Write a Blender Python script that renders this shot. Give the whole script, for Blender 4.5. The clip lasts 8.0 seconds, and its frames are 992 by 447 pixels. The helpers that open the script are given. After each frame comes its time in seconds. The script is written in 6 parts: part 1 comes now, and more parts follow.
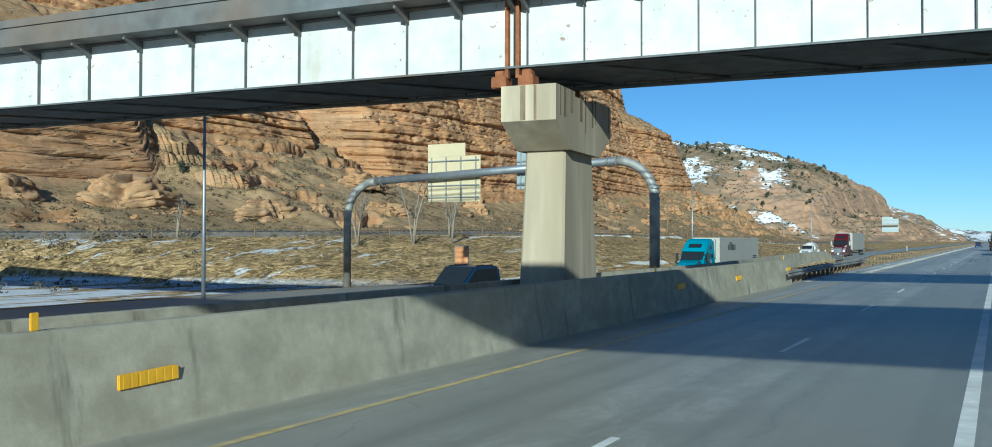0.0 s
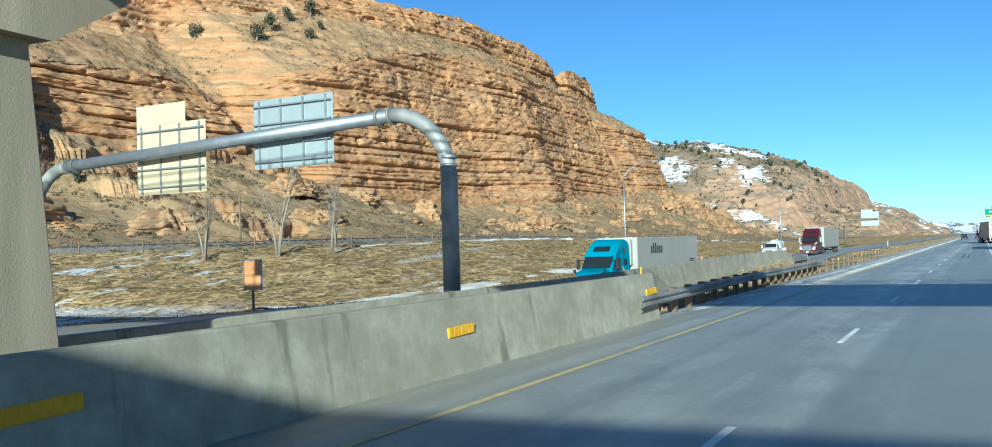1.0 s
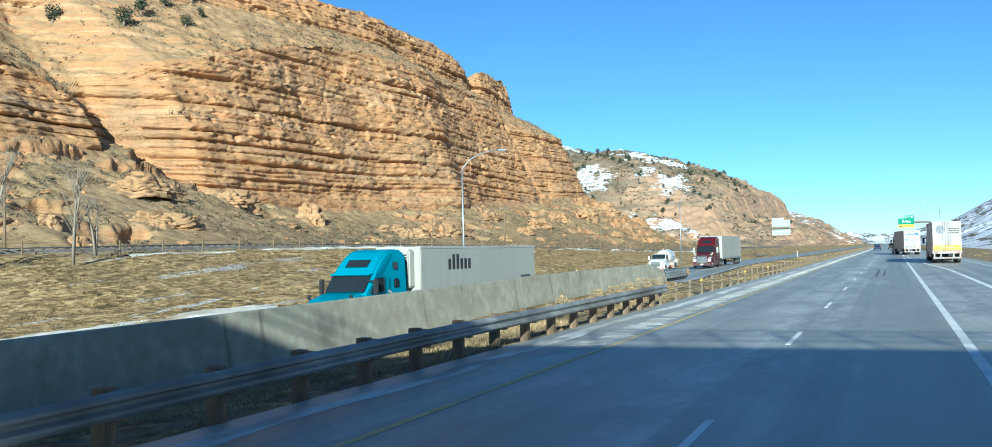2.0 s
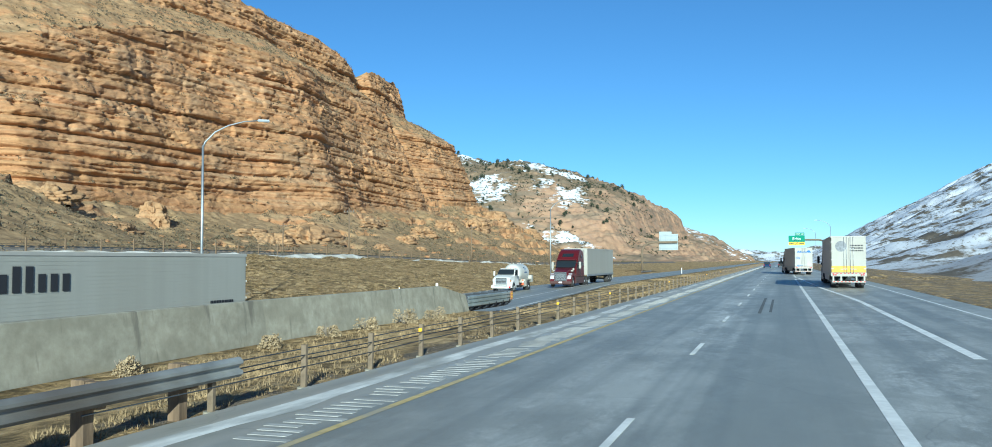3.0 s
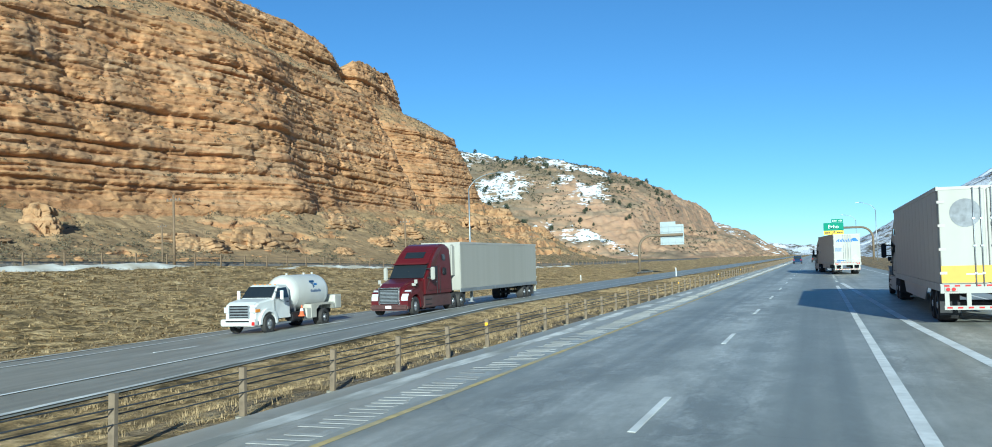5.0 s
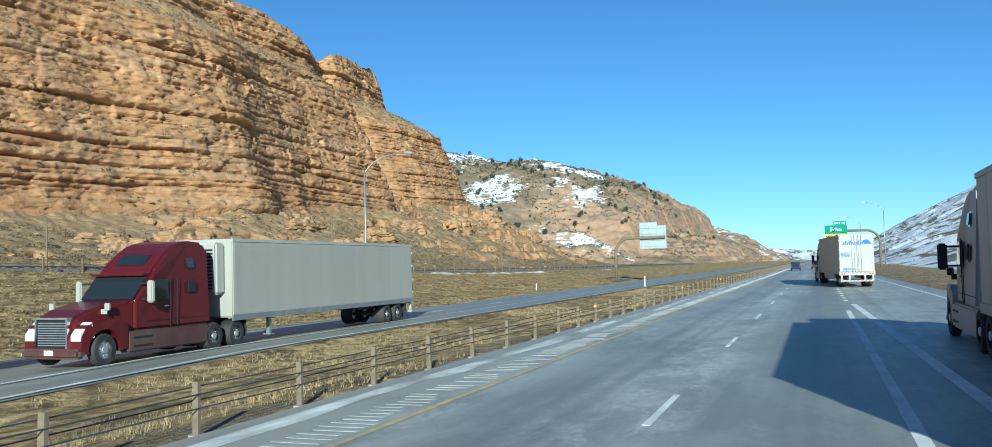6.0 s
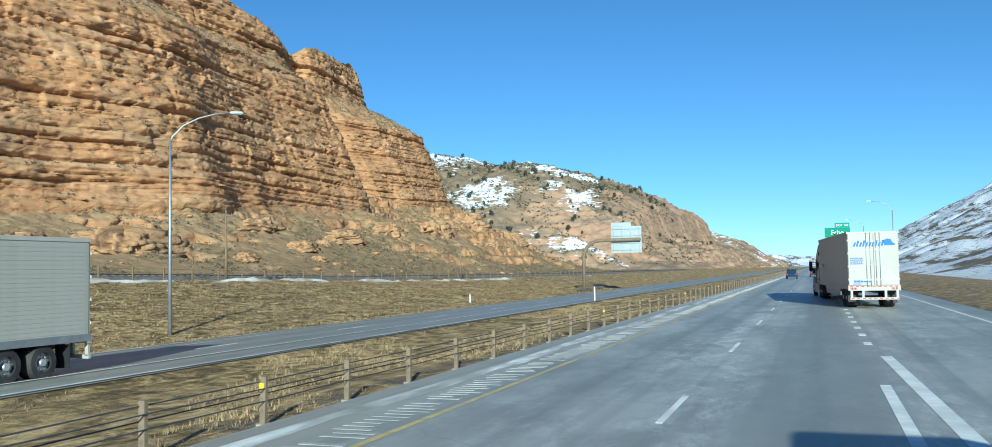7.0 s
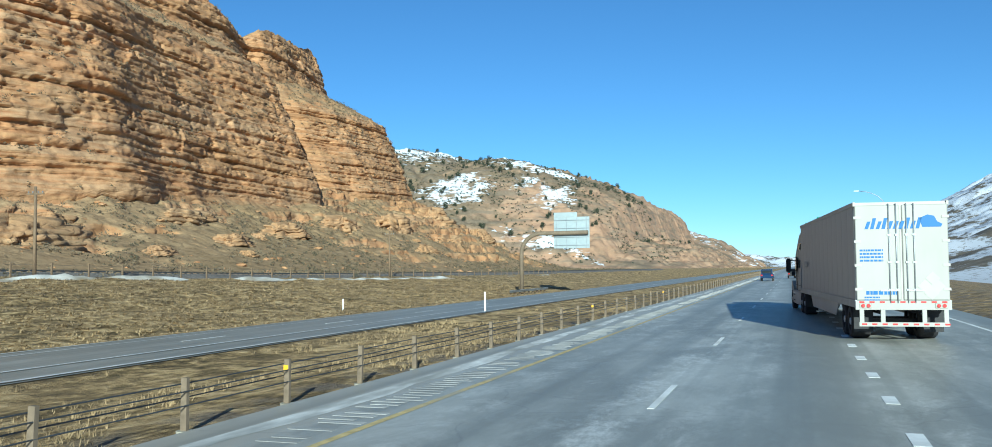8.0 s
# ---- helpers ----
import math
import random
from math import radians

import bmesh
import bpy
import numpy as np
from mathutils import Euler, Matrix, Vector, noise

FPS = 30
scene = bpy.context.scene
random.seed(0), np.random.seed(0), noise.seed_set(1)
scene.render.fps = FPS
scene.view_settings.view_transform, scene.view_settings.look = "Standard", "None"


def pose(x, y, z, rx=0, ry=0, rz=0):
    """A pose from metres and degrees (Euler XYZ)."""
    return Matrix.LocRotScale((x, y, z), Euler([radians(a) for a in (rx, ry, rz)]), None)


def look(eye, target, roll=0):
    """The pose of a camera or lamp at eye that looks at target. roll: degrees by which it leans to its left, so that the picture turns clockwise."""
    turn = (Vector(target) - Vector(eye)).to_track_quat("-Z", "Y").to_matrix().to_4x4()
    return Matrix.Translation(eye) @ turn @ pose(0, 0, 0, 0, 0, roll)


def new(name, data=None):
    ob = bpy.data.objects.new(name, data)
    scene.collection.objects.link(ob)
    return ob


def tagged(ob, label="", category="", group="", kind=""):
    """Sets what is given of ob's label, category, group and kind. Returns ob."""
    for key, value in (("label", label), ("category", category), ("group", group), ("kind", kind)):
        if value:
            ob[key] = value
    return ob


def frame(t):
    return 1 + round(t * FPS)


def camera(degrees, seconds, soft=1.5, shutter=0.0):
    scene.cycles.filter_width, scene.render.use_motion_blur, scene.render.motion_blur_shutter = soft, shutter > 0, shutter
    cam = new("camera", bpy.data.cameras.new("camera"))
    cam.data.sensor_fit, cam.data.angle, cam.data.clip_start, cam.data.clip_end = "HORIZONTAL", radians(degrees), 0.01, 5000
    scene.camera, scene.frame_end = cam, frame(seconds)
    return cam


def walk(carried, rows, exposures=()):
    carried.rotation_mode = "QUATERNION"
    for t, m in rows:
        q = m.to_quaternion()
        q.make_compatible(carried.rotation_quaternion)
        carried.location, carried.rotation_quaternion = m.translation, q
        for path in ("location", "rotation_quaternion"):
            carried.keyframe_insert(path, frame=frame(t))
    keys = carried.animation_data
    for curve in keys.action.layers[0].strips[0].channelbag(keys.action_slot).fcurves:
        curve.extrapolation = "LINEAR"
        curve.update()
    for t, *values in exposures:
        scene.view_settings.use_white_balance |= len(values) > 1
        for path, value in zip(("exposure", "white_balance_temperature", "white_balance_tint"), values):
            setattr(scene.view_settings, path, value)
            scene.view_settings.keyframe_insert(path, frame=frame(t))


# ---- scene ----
cam = camera(57.0, 8.0, 0.9)
PATH = [
    (0, (2.032, 3.129, 2.271), (1.068, 4.881, 2.306), 0.1),
    (0.5, (1.346, 14.952, 2.194), (0.396, 16.712, 2.233), -1.0),
    (1, (0.799, 26.755, 2.179), (-0.138, 28.521, 2.227), -1.6),
    (1.5, (0.52, 38.58, 2.221), (-0.385, 40.363, 2.271), -1.7),
    (2, (0.309, 50.291, 2.151), (-0.486, 52.126, 2.212), -1.3),
    (2.2, (0.306, 54.943, 2.172), (-0.429, 56.802, 2.237), -0.9),
    (3.3, (0.205, 80.152, 2.222), (-0.378, 82.063, 2.304), 0.1),
    (3.5, (0.215, 84.792, 2.189), (-0.371, 86.703, 2.271), 0.3),
    (4, (0.333, 96.533, 2.157), (-0.293, 98.431, 2.235), -0.6),
    (5.5, (0.541, 131.839, 2.272), (-0.123, 133.724, 2.359), -1.6),
    (6, (0.535, 143.401, 2.279), (-0.127, 145.286, 2.372), -1.3),
    (6.5, (0.516, 154.959, 2.311), (-0.15, 156.842, 2.412), -1.1),
    (7, (0.513, 166.658, 2.352), (-0.147, 168.543, 2.455), -1.0),
    (7.5, (0.482, 178.586, 2.284), (-0.154, 180.479, 2.384), -1.0),
    (8, (0.404, 190.403, 2.247), (-0.217, 192.302, 2.345), -0.5),
]
walk(cam, [(t, look(eye, target, roll)) for t, eye, target, roll in PATH], [(t, e + 0.18, 4900, -10) for t, e in ((0, 0.12), (0.4, -0.02), (0.6, 0.0), (0.9, 0.5), (1.2, 0.68), (2.2, 0.76), (3.3, 0.42), (3.6, 0.46), (4.0, 0.54), (4.2, 0.54), (5.3, 0.48), (8, 0.46))])

# ---- world, sun, exposure ----
SUN = Vector((1.05, -2.95, 1.0)).normalized()
world = bpy.data.worlds.new("sky")
scene.world = world
world.use_nodes = True
wn = world.node_tree
sky = wn.nodes.new("ShaderNodeTexSky")
sky.sky_type = "NISHITA"
sky.sun_disc = False
sky.sun_elevation = math.asin(SUN.z)
sky.sun_rotation = math.atan2(SUN.x, SUN.y)
sky.altitude = 1700.0
sky.air_density, sky.dust_density, sky.ozone_density = 0.9, 0.1, 3.7
wn.links.new(sky.outputs[0], wn.nodes["Background"].inputs[0])
wn.nodes["Background"].inputs[1].default_value = 0.07
sun = new("sun", bpy.data.lights.new("sun", "SUN"))
sun.data.energy, sun.data.angle, sun.data.color = 5.0, radians(0.53), (1.0, 0.87, 0.69)
sun.matrix_world = look((0, 0, 60), Vector((0, 0, 60)) - SUN)


# ---- materials ----
def mat(name, base, rough=0.7, metal=0.0, var=0.25, scale=3.0, bump=0.15, bump_scale=40.0, second=None, stretch=(1, 1, 1), big=0.15, detail=6.0, spec=0.4):
    """A surface with a grain, a wider stain, and fine relief; second: the colour of its stains."""
    m = bpy.data.materials.new(name)
    m.use_nodes = True
    nt = m.node_tree
    n, l = nt.nodes, nt.links
    b = n["Principled BSDF"]
    b.inputs["Roughness"].default_value, b.inputs["Metallic"].default_value = rough, metal
    b.inputs["Specular IOR Level"].default_value = spec
    tc = n.new("ShaderNodeTexCoord")
    mp = n.new("ShaderNodeMapping")
    mp.inputs["Scale"].default_value = stretch
    l.new(tc.outputs["Object"], mp.inputs[0])
    fine = n.new("ShaderNodeTexNoise")
    fine.inputs["Scale"].default_value, fine.inputs["Detail"].default_value = scale, detail
    wide = n.new("ShaderNodeTexNoise")
    wide.inputs["Scale"].default_value, wide.inputs["Detail"].default_value = scale * big, 4
    for x in (fine, wide):
        l.new(mp.outputs[0], x.inputs["Vector"])
    dark = tuple(c * (1 - var) for c in base)
    light = tuple(min(1, c * (1 + var)) for c in base)
    r = n.new("ShaderNodeValToRGB")
    r.color_ramp.elements[0].position, r.color_ramp.elements[1].position = 0.3, 0.7
    r.color_ramp.elements[0].color, r.color_ramp.elements[1].color = (*dark, 1), (*light, 1)
    l.new(fine.outputs[0], r.inputs[0])
    mix = n.new("ShaderNodeMix")
    mix.data_type = "RGBA"
    mr = n.new("ShaderNodeMapRange")
    mr.inputs[1].default_value, mr.inputs[2].default_value = 0.45, 0.7
    l.new(wide.outputs[0], mr.inputs[0])
    l.new(mr.outputs[0], mix.inputs[0])
    l.new(r.outputs[0], mix.inputs[6])
    mix.inputs[7].default_value = (*(second or tuple(c * (1 - var * 0.8) for c in base)), 1)
    l.new(mix.outputs[2], b.inputs["Base Color"])
    if bump:
        g = n.new("ShaderNodeTexNoise")
        g.inputs["Scale"].default_value, g.inputs["Detail"].default_value = bump_scale, 5
        l.new(tc.outputs["Object"], g.inputs["Vector"])
        bp = n.new("ShaderNodeBump")
        bp.inputs["Strength"].default_value, bp.inputs["Distance"].default_value = bump, 0.02
        l.new(g.outputs[0], bp.inputs["Height"])
        l.new(bp.outputs[0], b.inputs["Normal"])
    return m


def ramp(nt, src, stops):
    r = nt.nodes.new("ShaderNodeValToRGB")
    e = r.color_ramp.elements
    while len(e) < len(stops):
        e.new(0.5)
    for k, (p, c) in enumerate(stops):
        e[k].position = p
        e[k].color = (*c, 1) if len(c) == 3 else c
    nt.links.new(src, r.inputs[0])
    return r.outputs[0]


def noise_tex(nt, vec, scale, detail=5.0, stretch=None, rough=0.55, dist=0.0):
    if stretch:
        mp = nt.nodes.new("ShaderNodeMapping")
        mp.inputs["Scale"].default_value = stretch
        nt.links.new(vec, mp.inputs[0])
        vec = mp.outputs[0]
    t = nt.nodes.new("ShaderNodeTexNoise")
    t.inputs["Scale"].default_value, t.inputs["Detail"].default_value = scale, detail
    t.inputs["Roughness"].default_value, t.inputs["Distortion"].default_value = rough, dist
    nt.links.new(vec, t.inputs["Vector"])
    return t.outputs[0]


def blend(nt, fac, a, b, mode="MIX"):
    m = nt.nodes.new("ShaderNodeMix")
    m.data_type, m.blend_type = "RGBA", mode
    for s, i in ((fac, 0), (a, 6), (b, 7)):
        if isinstance(s, (int, float)):
            m.inputs[i].default_value = s
        elif isinstance(s, tuple):
            m.inputs[i].default_value = (*s, 1)
        else:
            nt.links.new(s, m.inputs[i])
    return m.outputs[2]


def fit_range(nt, src, a, b, c=0.0, d=1.0):
    m = nt.nodes.new("ShaderNodeMapRange")
    for k, v in enumerate((a, b, c, d)):
        m.inputs[k + 1].default_value = v
    nt.links.new(src, m.inputs[0])
    return m.outputs[0]


def times(nt, a, b):
    m = nt.nodes.new("ShaderNodeMath")
    m.operation = "MULTIPLY"
    for s, i in ((a, 0), (b, 1)):
        if isinstance(s, (int, float)):
            m.inputs[i].default_value = s
        else:
            nt.links.new(s, m.inputs[i])
    return m.outputs[0]


def bare(name, rough=0.9):
    m = bpy.data.materials.new(name)
    m.use_nodes = True
    nt = m.node_tree
    b = nt.nodes["Principled BSDF"]
    b.inputs["Roughness"].default_value = rough
    b.inputs["Specular IOR Level"].default_value = 0.2
    pos = nt.nodes.new("ShaderNodeNewGeometry").outputs["Position"]
    return m, nt, b, pos


def relief(nt, b, height, strength, dist):
    bp = nt.nodes.new("ShaderNodeBump")
    bp.inputs["Strength"].default_value, bp.inputs["Distance"].default_value = strength, dist
    nt.links.new(height, bp.inputs["Height"])
    nt.links.new(bp.outputs[0], b.inputs["Normal"])


def up_part(nt):
    s = nt.nodes.new("ShaderNodeSeparateXYZ")
    nt.links.new(nt.nodes.new("ShaderNodeNewGeometry").outputs["Normal"], s.inputs[0])
    return s.outputs[2]


def field(nt, name):
    a = nt.nodes.new("ShaderNodeAttribute")
    a.attribute_name = name
    return a.outputs["Fac"]


def rock_material(name, snow=0.0, band_z=0.28, bare_from=0.55, bare_to=0.74, patch_scale=0.9, soil_tone=(1, 1, 1), stain=(0.25, 0.155, 0.085), pale=0.94, dull=None):
    """Layered orange sandstone on the steep parts, dry brush and scree on the gentle ones, snow where it lies."""
    m, nt, b, pos = bare(name, 0.95)
    warp = noise_tex(nt, pos, 0.02, 3)
    band = noise_tex(nt, pos, 1.0, 4, (0.012, 0.012, band_z), 0.6, 0.5)
    rock = ramp(nt, band, [(p, tuple(c * pale for c in k)) for p, k in ((0.3, (0.355, 0.192, 0.088)), (0.42, (0.485, 0.288, 0.14)), (0.52, (0.425, 0.228, 0.108)), (0.6, (0.525, 0.338, 0.185)), (0.72, (0.405, 0.208, 0.098)))])
    streak = noise_tex(nt, pos, 1.0, 5, (0.16, 0.16, 0.03), 0.65)
    rock = blend(nt, fit_range(nt, streak, 0.5, 0.7, 0, 0.55), rock, stain)
    varnish = noise_tex(nt, pos, 1.0, 7, (0.05, 0.05, 0.035), 0.7)
    rock = blend(nt, fit_range(nt, varnish, 0.52, 0.66, 0, 0.5), rock, (0.24, 0.185, 0.125))
    grain = noise_tex(nt, pos, patch_scale, 8, None, 0.7)
    rock = blend(nt, 0.5, rock, ramp(nt, grain, [(0.25, (0.30, 0.27, 0.25)), (0.75, (0.72, 0.70, 0.66))]), "OVERLAY")
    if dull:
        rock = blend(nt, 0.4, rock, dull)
    soil_n = noise_tex(nt, pos, 0.35, 8, None, 0.72)
    soil = ramp(nt, soil_n, [(0.3, (0.115, 0.084, 0.047)), (0.45, (0.26, 0.192, 0.108)), (0.6, (0.345, 0.262, 0.155)), (0.75, (0.46, 0.36, 0.225))])
    soil = blend(nt, fit_range(nt, warp, 0.45, 0.65, 0, 0.4), soil, (0.36, 0.26, 0.165))
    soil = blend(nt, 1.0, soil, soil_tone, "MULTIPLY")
    brush = noise_tex(nt, pos, 1.3, 4, None, 0.6)
    soil = blend(nt, fit_range(nt, brush, 0.6, 0.68, 0, 0.7), soil, (0.13, 0.115, 0.075))
    add = nt.nodes.new("ShaderNodeMath")
    add.operation = "ADD"
    nt.links.new(up_part(nt), add.inputs[0])
    nt.links.new(fit_range(nt, grain, 0.3, 0.7, -0.2, 0.2), add.inputs[1])
    col = blend(nt, times(nt, fit_range(nt, add.outputs[0], bare_from, bare_to), field(nt, "soil")), rock, soil)
    if snow:
        ledge = noise_tex(nt, pos, 1.0, 7, (0.018, 0.018, 0.15), 0.66, 0.4)
        col = blend(nt, fit_range(nt, ledge, 0.5, 0.58, 0, 0.7), col, blend(nt, 0.6, soil, (0.19, 0.165, 0.125)))
        lie = nt.nodes.new("ShaderNodeMath")
        lie.operation = "ADD"
        nt.links.new(field(nt, "snow"), lie.inputs[0])
        nt.links.new(fit_range(nt, noise_tex(nt, pos, 0.14, 8, (0.5, 0.5, 2.6), 0.7), 0.3, 0.7, -0.8, 0.8), lie.inputs[1])
        mask = fit_range(nt, lie.outputs[0], 0.0, 0.3, 0, snow)
        col = blend(nt, mask, col, (0.80, 0.82, 0.86))
    nt.links.new(col, b.inputs["Base Color"])
    wob = nt.nodes.new("ShaderNodeVectorMath")
    wob.operation = "MULTIPLY_ADD"
    wn_ = nt.nodes.new("ShaderNodeTexNoise")
    wn_.inputs["Scale"].default_value = 0.25
    nt.links.new(pos, wn_.inputs["Vector"])
    nt.links.new(wn_.outputs["Color"], wob.inputs[0])
    wob.inputs[1].default_value = (4, 4, 3)
    nt.links.new(pos, wob.inputs[2])
    mp = nt.nodes.new("ShaderNodeMapping")
    mp.inputs["Scale"].default_value = (0.09, 0.09, 0.42)
    nt.links.new(wob.outputs[0], mp.inputs[0])
    block = nt.nodes.new("ShaderNodeTexVoronoi")
    block.feature = "DISTANCE_TO_EDGE"
    block.inputs["Scale"].default_value = 1.0
    nt.links.new(mp.outputs[0], block.inputs["Vector"])
    joints = fit_range(nt, block.outputs["Distance"], 0.0, 0.07)
    grit = blend(nt, 0.5, noise_tex(nt, pos, 0.7, 9, (1, 1, 2.2), 0.7), band)
    relief(nt, b, blend(nt, 0.16, grit, joints), 0.85, 0.7)
    return m


def asphalt_material(name, salt, film_amount=1.0):
    """Worn grey asphalt, with dark wheel tracks and a pale film of road salt in long streaks."""
    m, nt, b, pos = bare(name, 0.5)
    b.inputs["Specular IOR Level"].default_value = 0.6
    grain = noise_tex(nt, pos, 60.0, 3)
    base = ramp(nt, grain, [(0.3, (0.195, 0.191, 0.16)), (0.7, (0.285, 0.279, 0.235))])
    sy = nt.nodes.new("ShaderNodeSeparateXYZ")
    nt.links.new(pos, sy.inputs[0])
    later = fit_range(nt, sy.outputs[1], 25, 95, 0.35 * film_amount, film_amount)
    across = nt.nodes.new("ShaderNodeMath")
    across.operation = "ADD"
    nt.links.new(sy.outputs[0], across.inputs[0])
    nt.links.new(fit_range(nt, noise_tex(nt, pos, 1.0, 3, (0.3, 0.02, 1)), 0.3, 0.7, -0.7, 0.7), across.inputs[1])
    lanes = ramp(nt, fit_range(nt, across.outputs[0], -8, 8), [(p, (v, v, v)) for p, v in ((0.0, 0.9), (0.16, 0.75), (0.24, 0.4), (0.32, 0.65), (0.385, 0.95), (0.44, 0.6), (0.5, 0.12), (0.57, 0.2), (0.63, 0.75), (0.75, 0.6), (0.9, 0.45))])
    speck = noise_tex(nt, pos, 9.0, 5, (1, 0.35, 1), 0.7)
    blotch = noise_tex(nt, pos, 0.5, 9, (0.9, 0.3, 1), 0.72)
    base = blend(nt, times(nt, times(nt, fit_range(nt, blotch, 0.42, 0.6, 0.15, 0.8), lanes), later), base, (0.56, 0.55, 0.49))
    lane = noise_tex(nt, pos, 1.0, 5, (0.6, 0.05, 1), 0.6)
    film = noise_tex(nt, pos, 1.3, 9, (0.9, 0.4, 1), 0.76, 0.4)
    mask = times(nt, times(nt, fit_range(nt, lane, 0.4, 0.56), fit_range(nt, film, 0.47, 0.57)), fit_range(nt, speck, 0.36, 0.6, 0.3, 1.0))
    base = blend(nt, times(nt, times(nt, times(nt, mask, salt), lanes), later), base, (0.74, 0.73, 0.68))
    dust = noise_tex(nt, pos, 1.6, 6, (1, 0.25, 1), 0.65)
    edge = times(nt, times(nt, fit_range(nt, sy.outputs[0], -5.6, -6.7), fit_range(nt, sy.outputs[0], -9.0, -8.0)), fit_range(nt, dust, 0.36, 0.56, 0.35, 0.95))
    base = blend(nt, edge, base, (0.40, 0.375, 0.315))
    track = noise_tex(nt, pos, 1.0, 3, (1.15, 0.006, 1), 0.5)
    base = blend(nt, fit_range(nt, track, 0.49, 0.6, 0.0, 0.4), base, (0.165, 0.166, 0.14))
    crack = nt.nodes.new("ShaderNodeTexVoronoi")
    crack.feature = "DISTANCE_TO_EDGE"
    crack.inputs["Scale"].default_value = 0.16
    wv = nt.nodes.new("ShaderNodeVectorMath")
    wv.operation = "ADD"
    nz = nt.nodes.new("ShaderNodeTexNoise")
    nz.inputs["Scale"].default_value = 0.7
    nt.links.new(pos, nz.inputs["Vector"])
    nt.links.new(pos, wv.inputs[0])
    nt.links.new(nz.outputs["Color"], wv.inputs[1])
    nt.links.new(wv.outputs[0], crack.inputs["Vector"])
    base = blend(nt, fit_range(nt, crack.outputs["Distance"], 0.0, 0.005, 0.22, 0.0), base, (0.08, 0.08, 0.08))
    nt.links.new(base, b.inputs["Base Color"])
    relief(nt, b, grain, 0.25, 0.01)
    return m


def ground_material(name, tone=(1, 1, 1), early_snow=False):
    """Dry yellow-brown winter grass and dirt, with lying snow in patches."""
    m, nt, b, pos = bare(name, 0.95)
    fine = noise_tex(nt, pos, 2.6, 7, (1, 0.8, 1.6), 0.7)
    lumps = noise_tex(nt, pos, 0.75, 4, (1.0, 0.55, 2.0), 0.6, 1.6)
    n1 = blend(nt, 0.55, fine, lumps)
    g = ramp(nt, n1, [(0.39, tuple(c * t for c, t in zip((0.085, 0.066, 0.032), tone))), (0.47, tuple(c * t for c, t in zip((0.22, 0.158, 0.075), tone))), (0.535, tuple(c * t for c, t in zip((0.46, 0.33, 0.16), tone))), (0.61, tuple(c * t for c, t in zip((0.66, 0.50, 0.28), tone)))])
    n2 = noise_tex(nt, pos, 0.12, 5)
    g = blend(nt, fit_range(nt, n2, 0.45, 0.62, 0, 0.35), g, (0.36, 0.25, 0.125))
    if early_snow:
        sx = nt.nodes.new("ShaderNodeSeparateXYZ")
        nt.links.new(pos, sx.inputs[0])
        edge = noise_tex(nt, pos, 0.8, 6)
        shoulder = times(nt, fit_range(nt, sx.outputs[0], -9.6, -8.7), fit_range(nt, edge, 0.42, 0.56))
        grit = ramp(nt, noise_tex(nt, pos, 9.0, 6), [(0.3, (0.17, 0.13, 0.085)), (0.7, (0.33, 0.265, 0.185))])
        g = blend(nt, shoulder, g, grit)
        sep = nt.nodes.new("ShaderNodeSeparateXYZ")
        nt.links.new(pos, sep.inputs[0])
        n3 = noise_tex(nt, pos, 0.22, 9, (1.5, 0.3, 1), 0.7)
        near = times(nt, fit_range(nt, sep.outputs[1], 80, 150, 0.8, 0.0), fit_range(nt, sep.outputs[0], -34.5, -37))
        mask = times(nt, fit_range(nt, n3, 0.585, 0.61), near)
        flat = times(nt, fit_range(nt, sep.outputs[1], 66, 82, 1, 0.0), times(nt, fit_range(nt, sep.outputs[0], -101, -97), fit_range(nt, sep.outputs[0], -39, -43)))
        flat = times(nt, times(nt, flat, fit_range(nt, n3, 0.45, 0.48)), fit_range(nt, sep.outputs[2], -1.6, -1.95))
        lip = times(nt, fit_range(nt, sep.outputs[1], 150, 90), times(nt, fit_range(nt, sep.outputs[0], -112, -109), fit_range(nt, sep.outputs[0], -101, -104)))
        flat = blend(nt, times(nt, lip, fit_range(nt, n3, 0.45, 0.49)), flat, (1.0, 1.0, 1.0))
        mask = blend(nt, flat, mask, (1.0, 1.0, 1.0))
        g = blend(nt, mask, g, (0.78, 0.80, 0.84))
    nt.links.new(g, b.inputs["Base Color"])
    relief(nt, b, n1, 1.0, 0.6)
    return m


def snowy_hill_material():
    """Thin snow on a brown slope, with grey brush showing through in drifts and lines."""
    m, nt, b, pos = bare("snowy brush hill", 0.9)
    soil = ramp(nt, noise_tex(nt, pos, 0.25, 8, None, 0.7), [(0.3, (0.10, 0.085, 0.065)), (0.55, (0.21, 0.175, 0.125)), (0.75, (0.30, 0.25, 0.185))])
    drift = noise_tex(nt, pos, 0.035, 9, (1.0, 0.45, 1.6), 0.72)
    patch = fit_range(nt, drift, 0.44, 0.49)
    tuft_ = fit_range(nt, noise_tex(nt, pos, 0.5, 6, (1, 0.7, 1), 0.7), 0.57, 0.63, 1, 0)
    sep = nt.nodes.new("ShaderNodeSeparateXYZ")
    nt.links.new(pos, sep.inputs[0])
    far = fit_range(nt, sep.outputs[1], 150, 420, 0.35, 1.0)
    g = blend(nt, times(nt, times(nt, patch, tuft_), far), soil, (0.80, 0.82, 0.86))
    nt.links.new(g, b.inputs["Base Color"])
    relief(nt, b, drift, 0.6, 1.0)
    return m


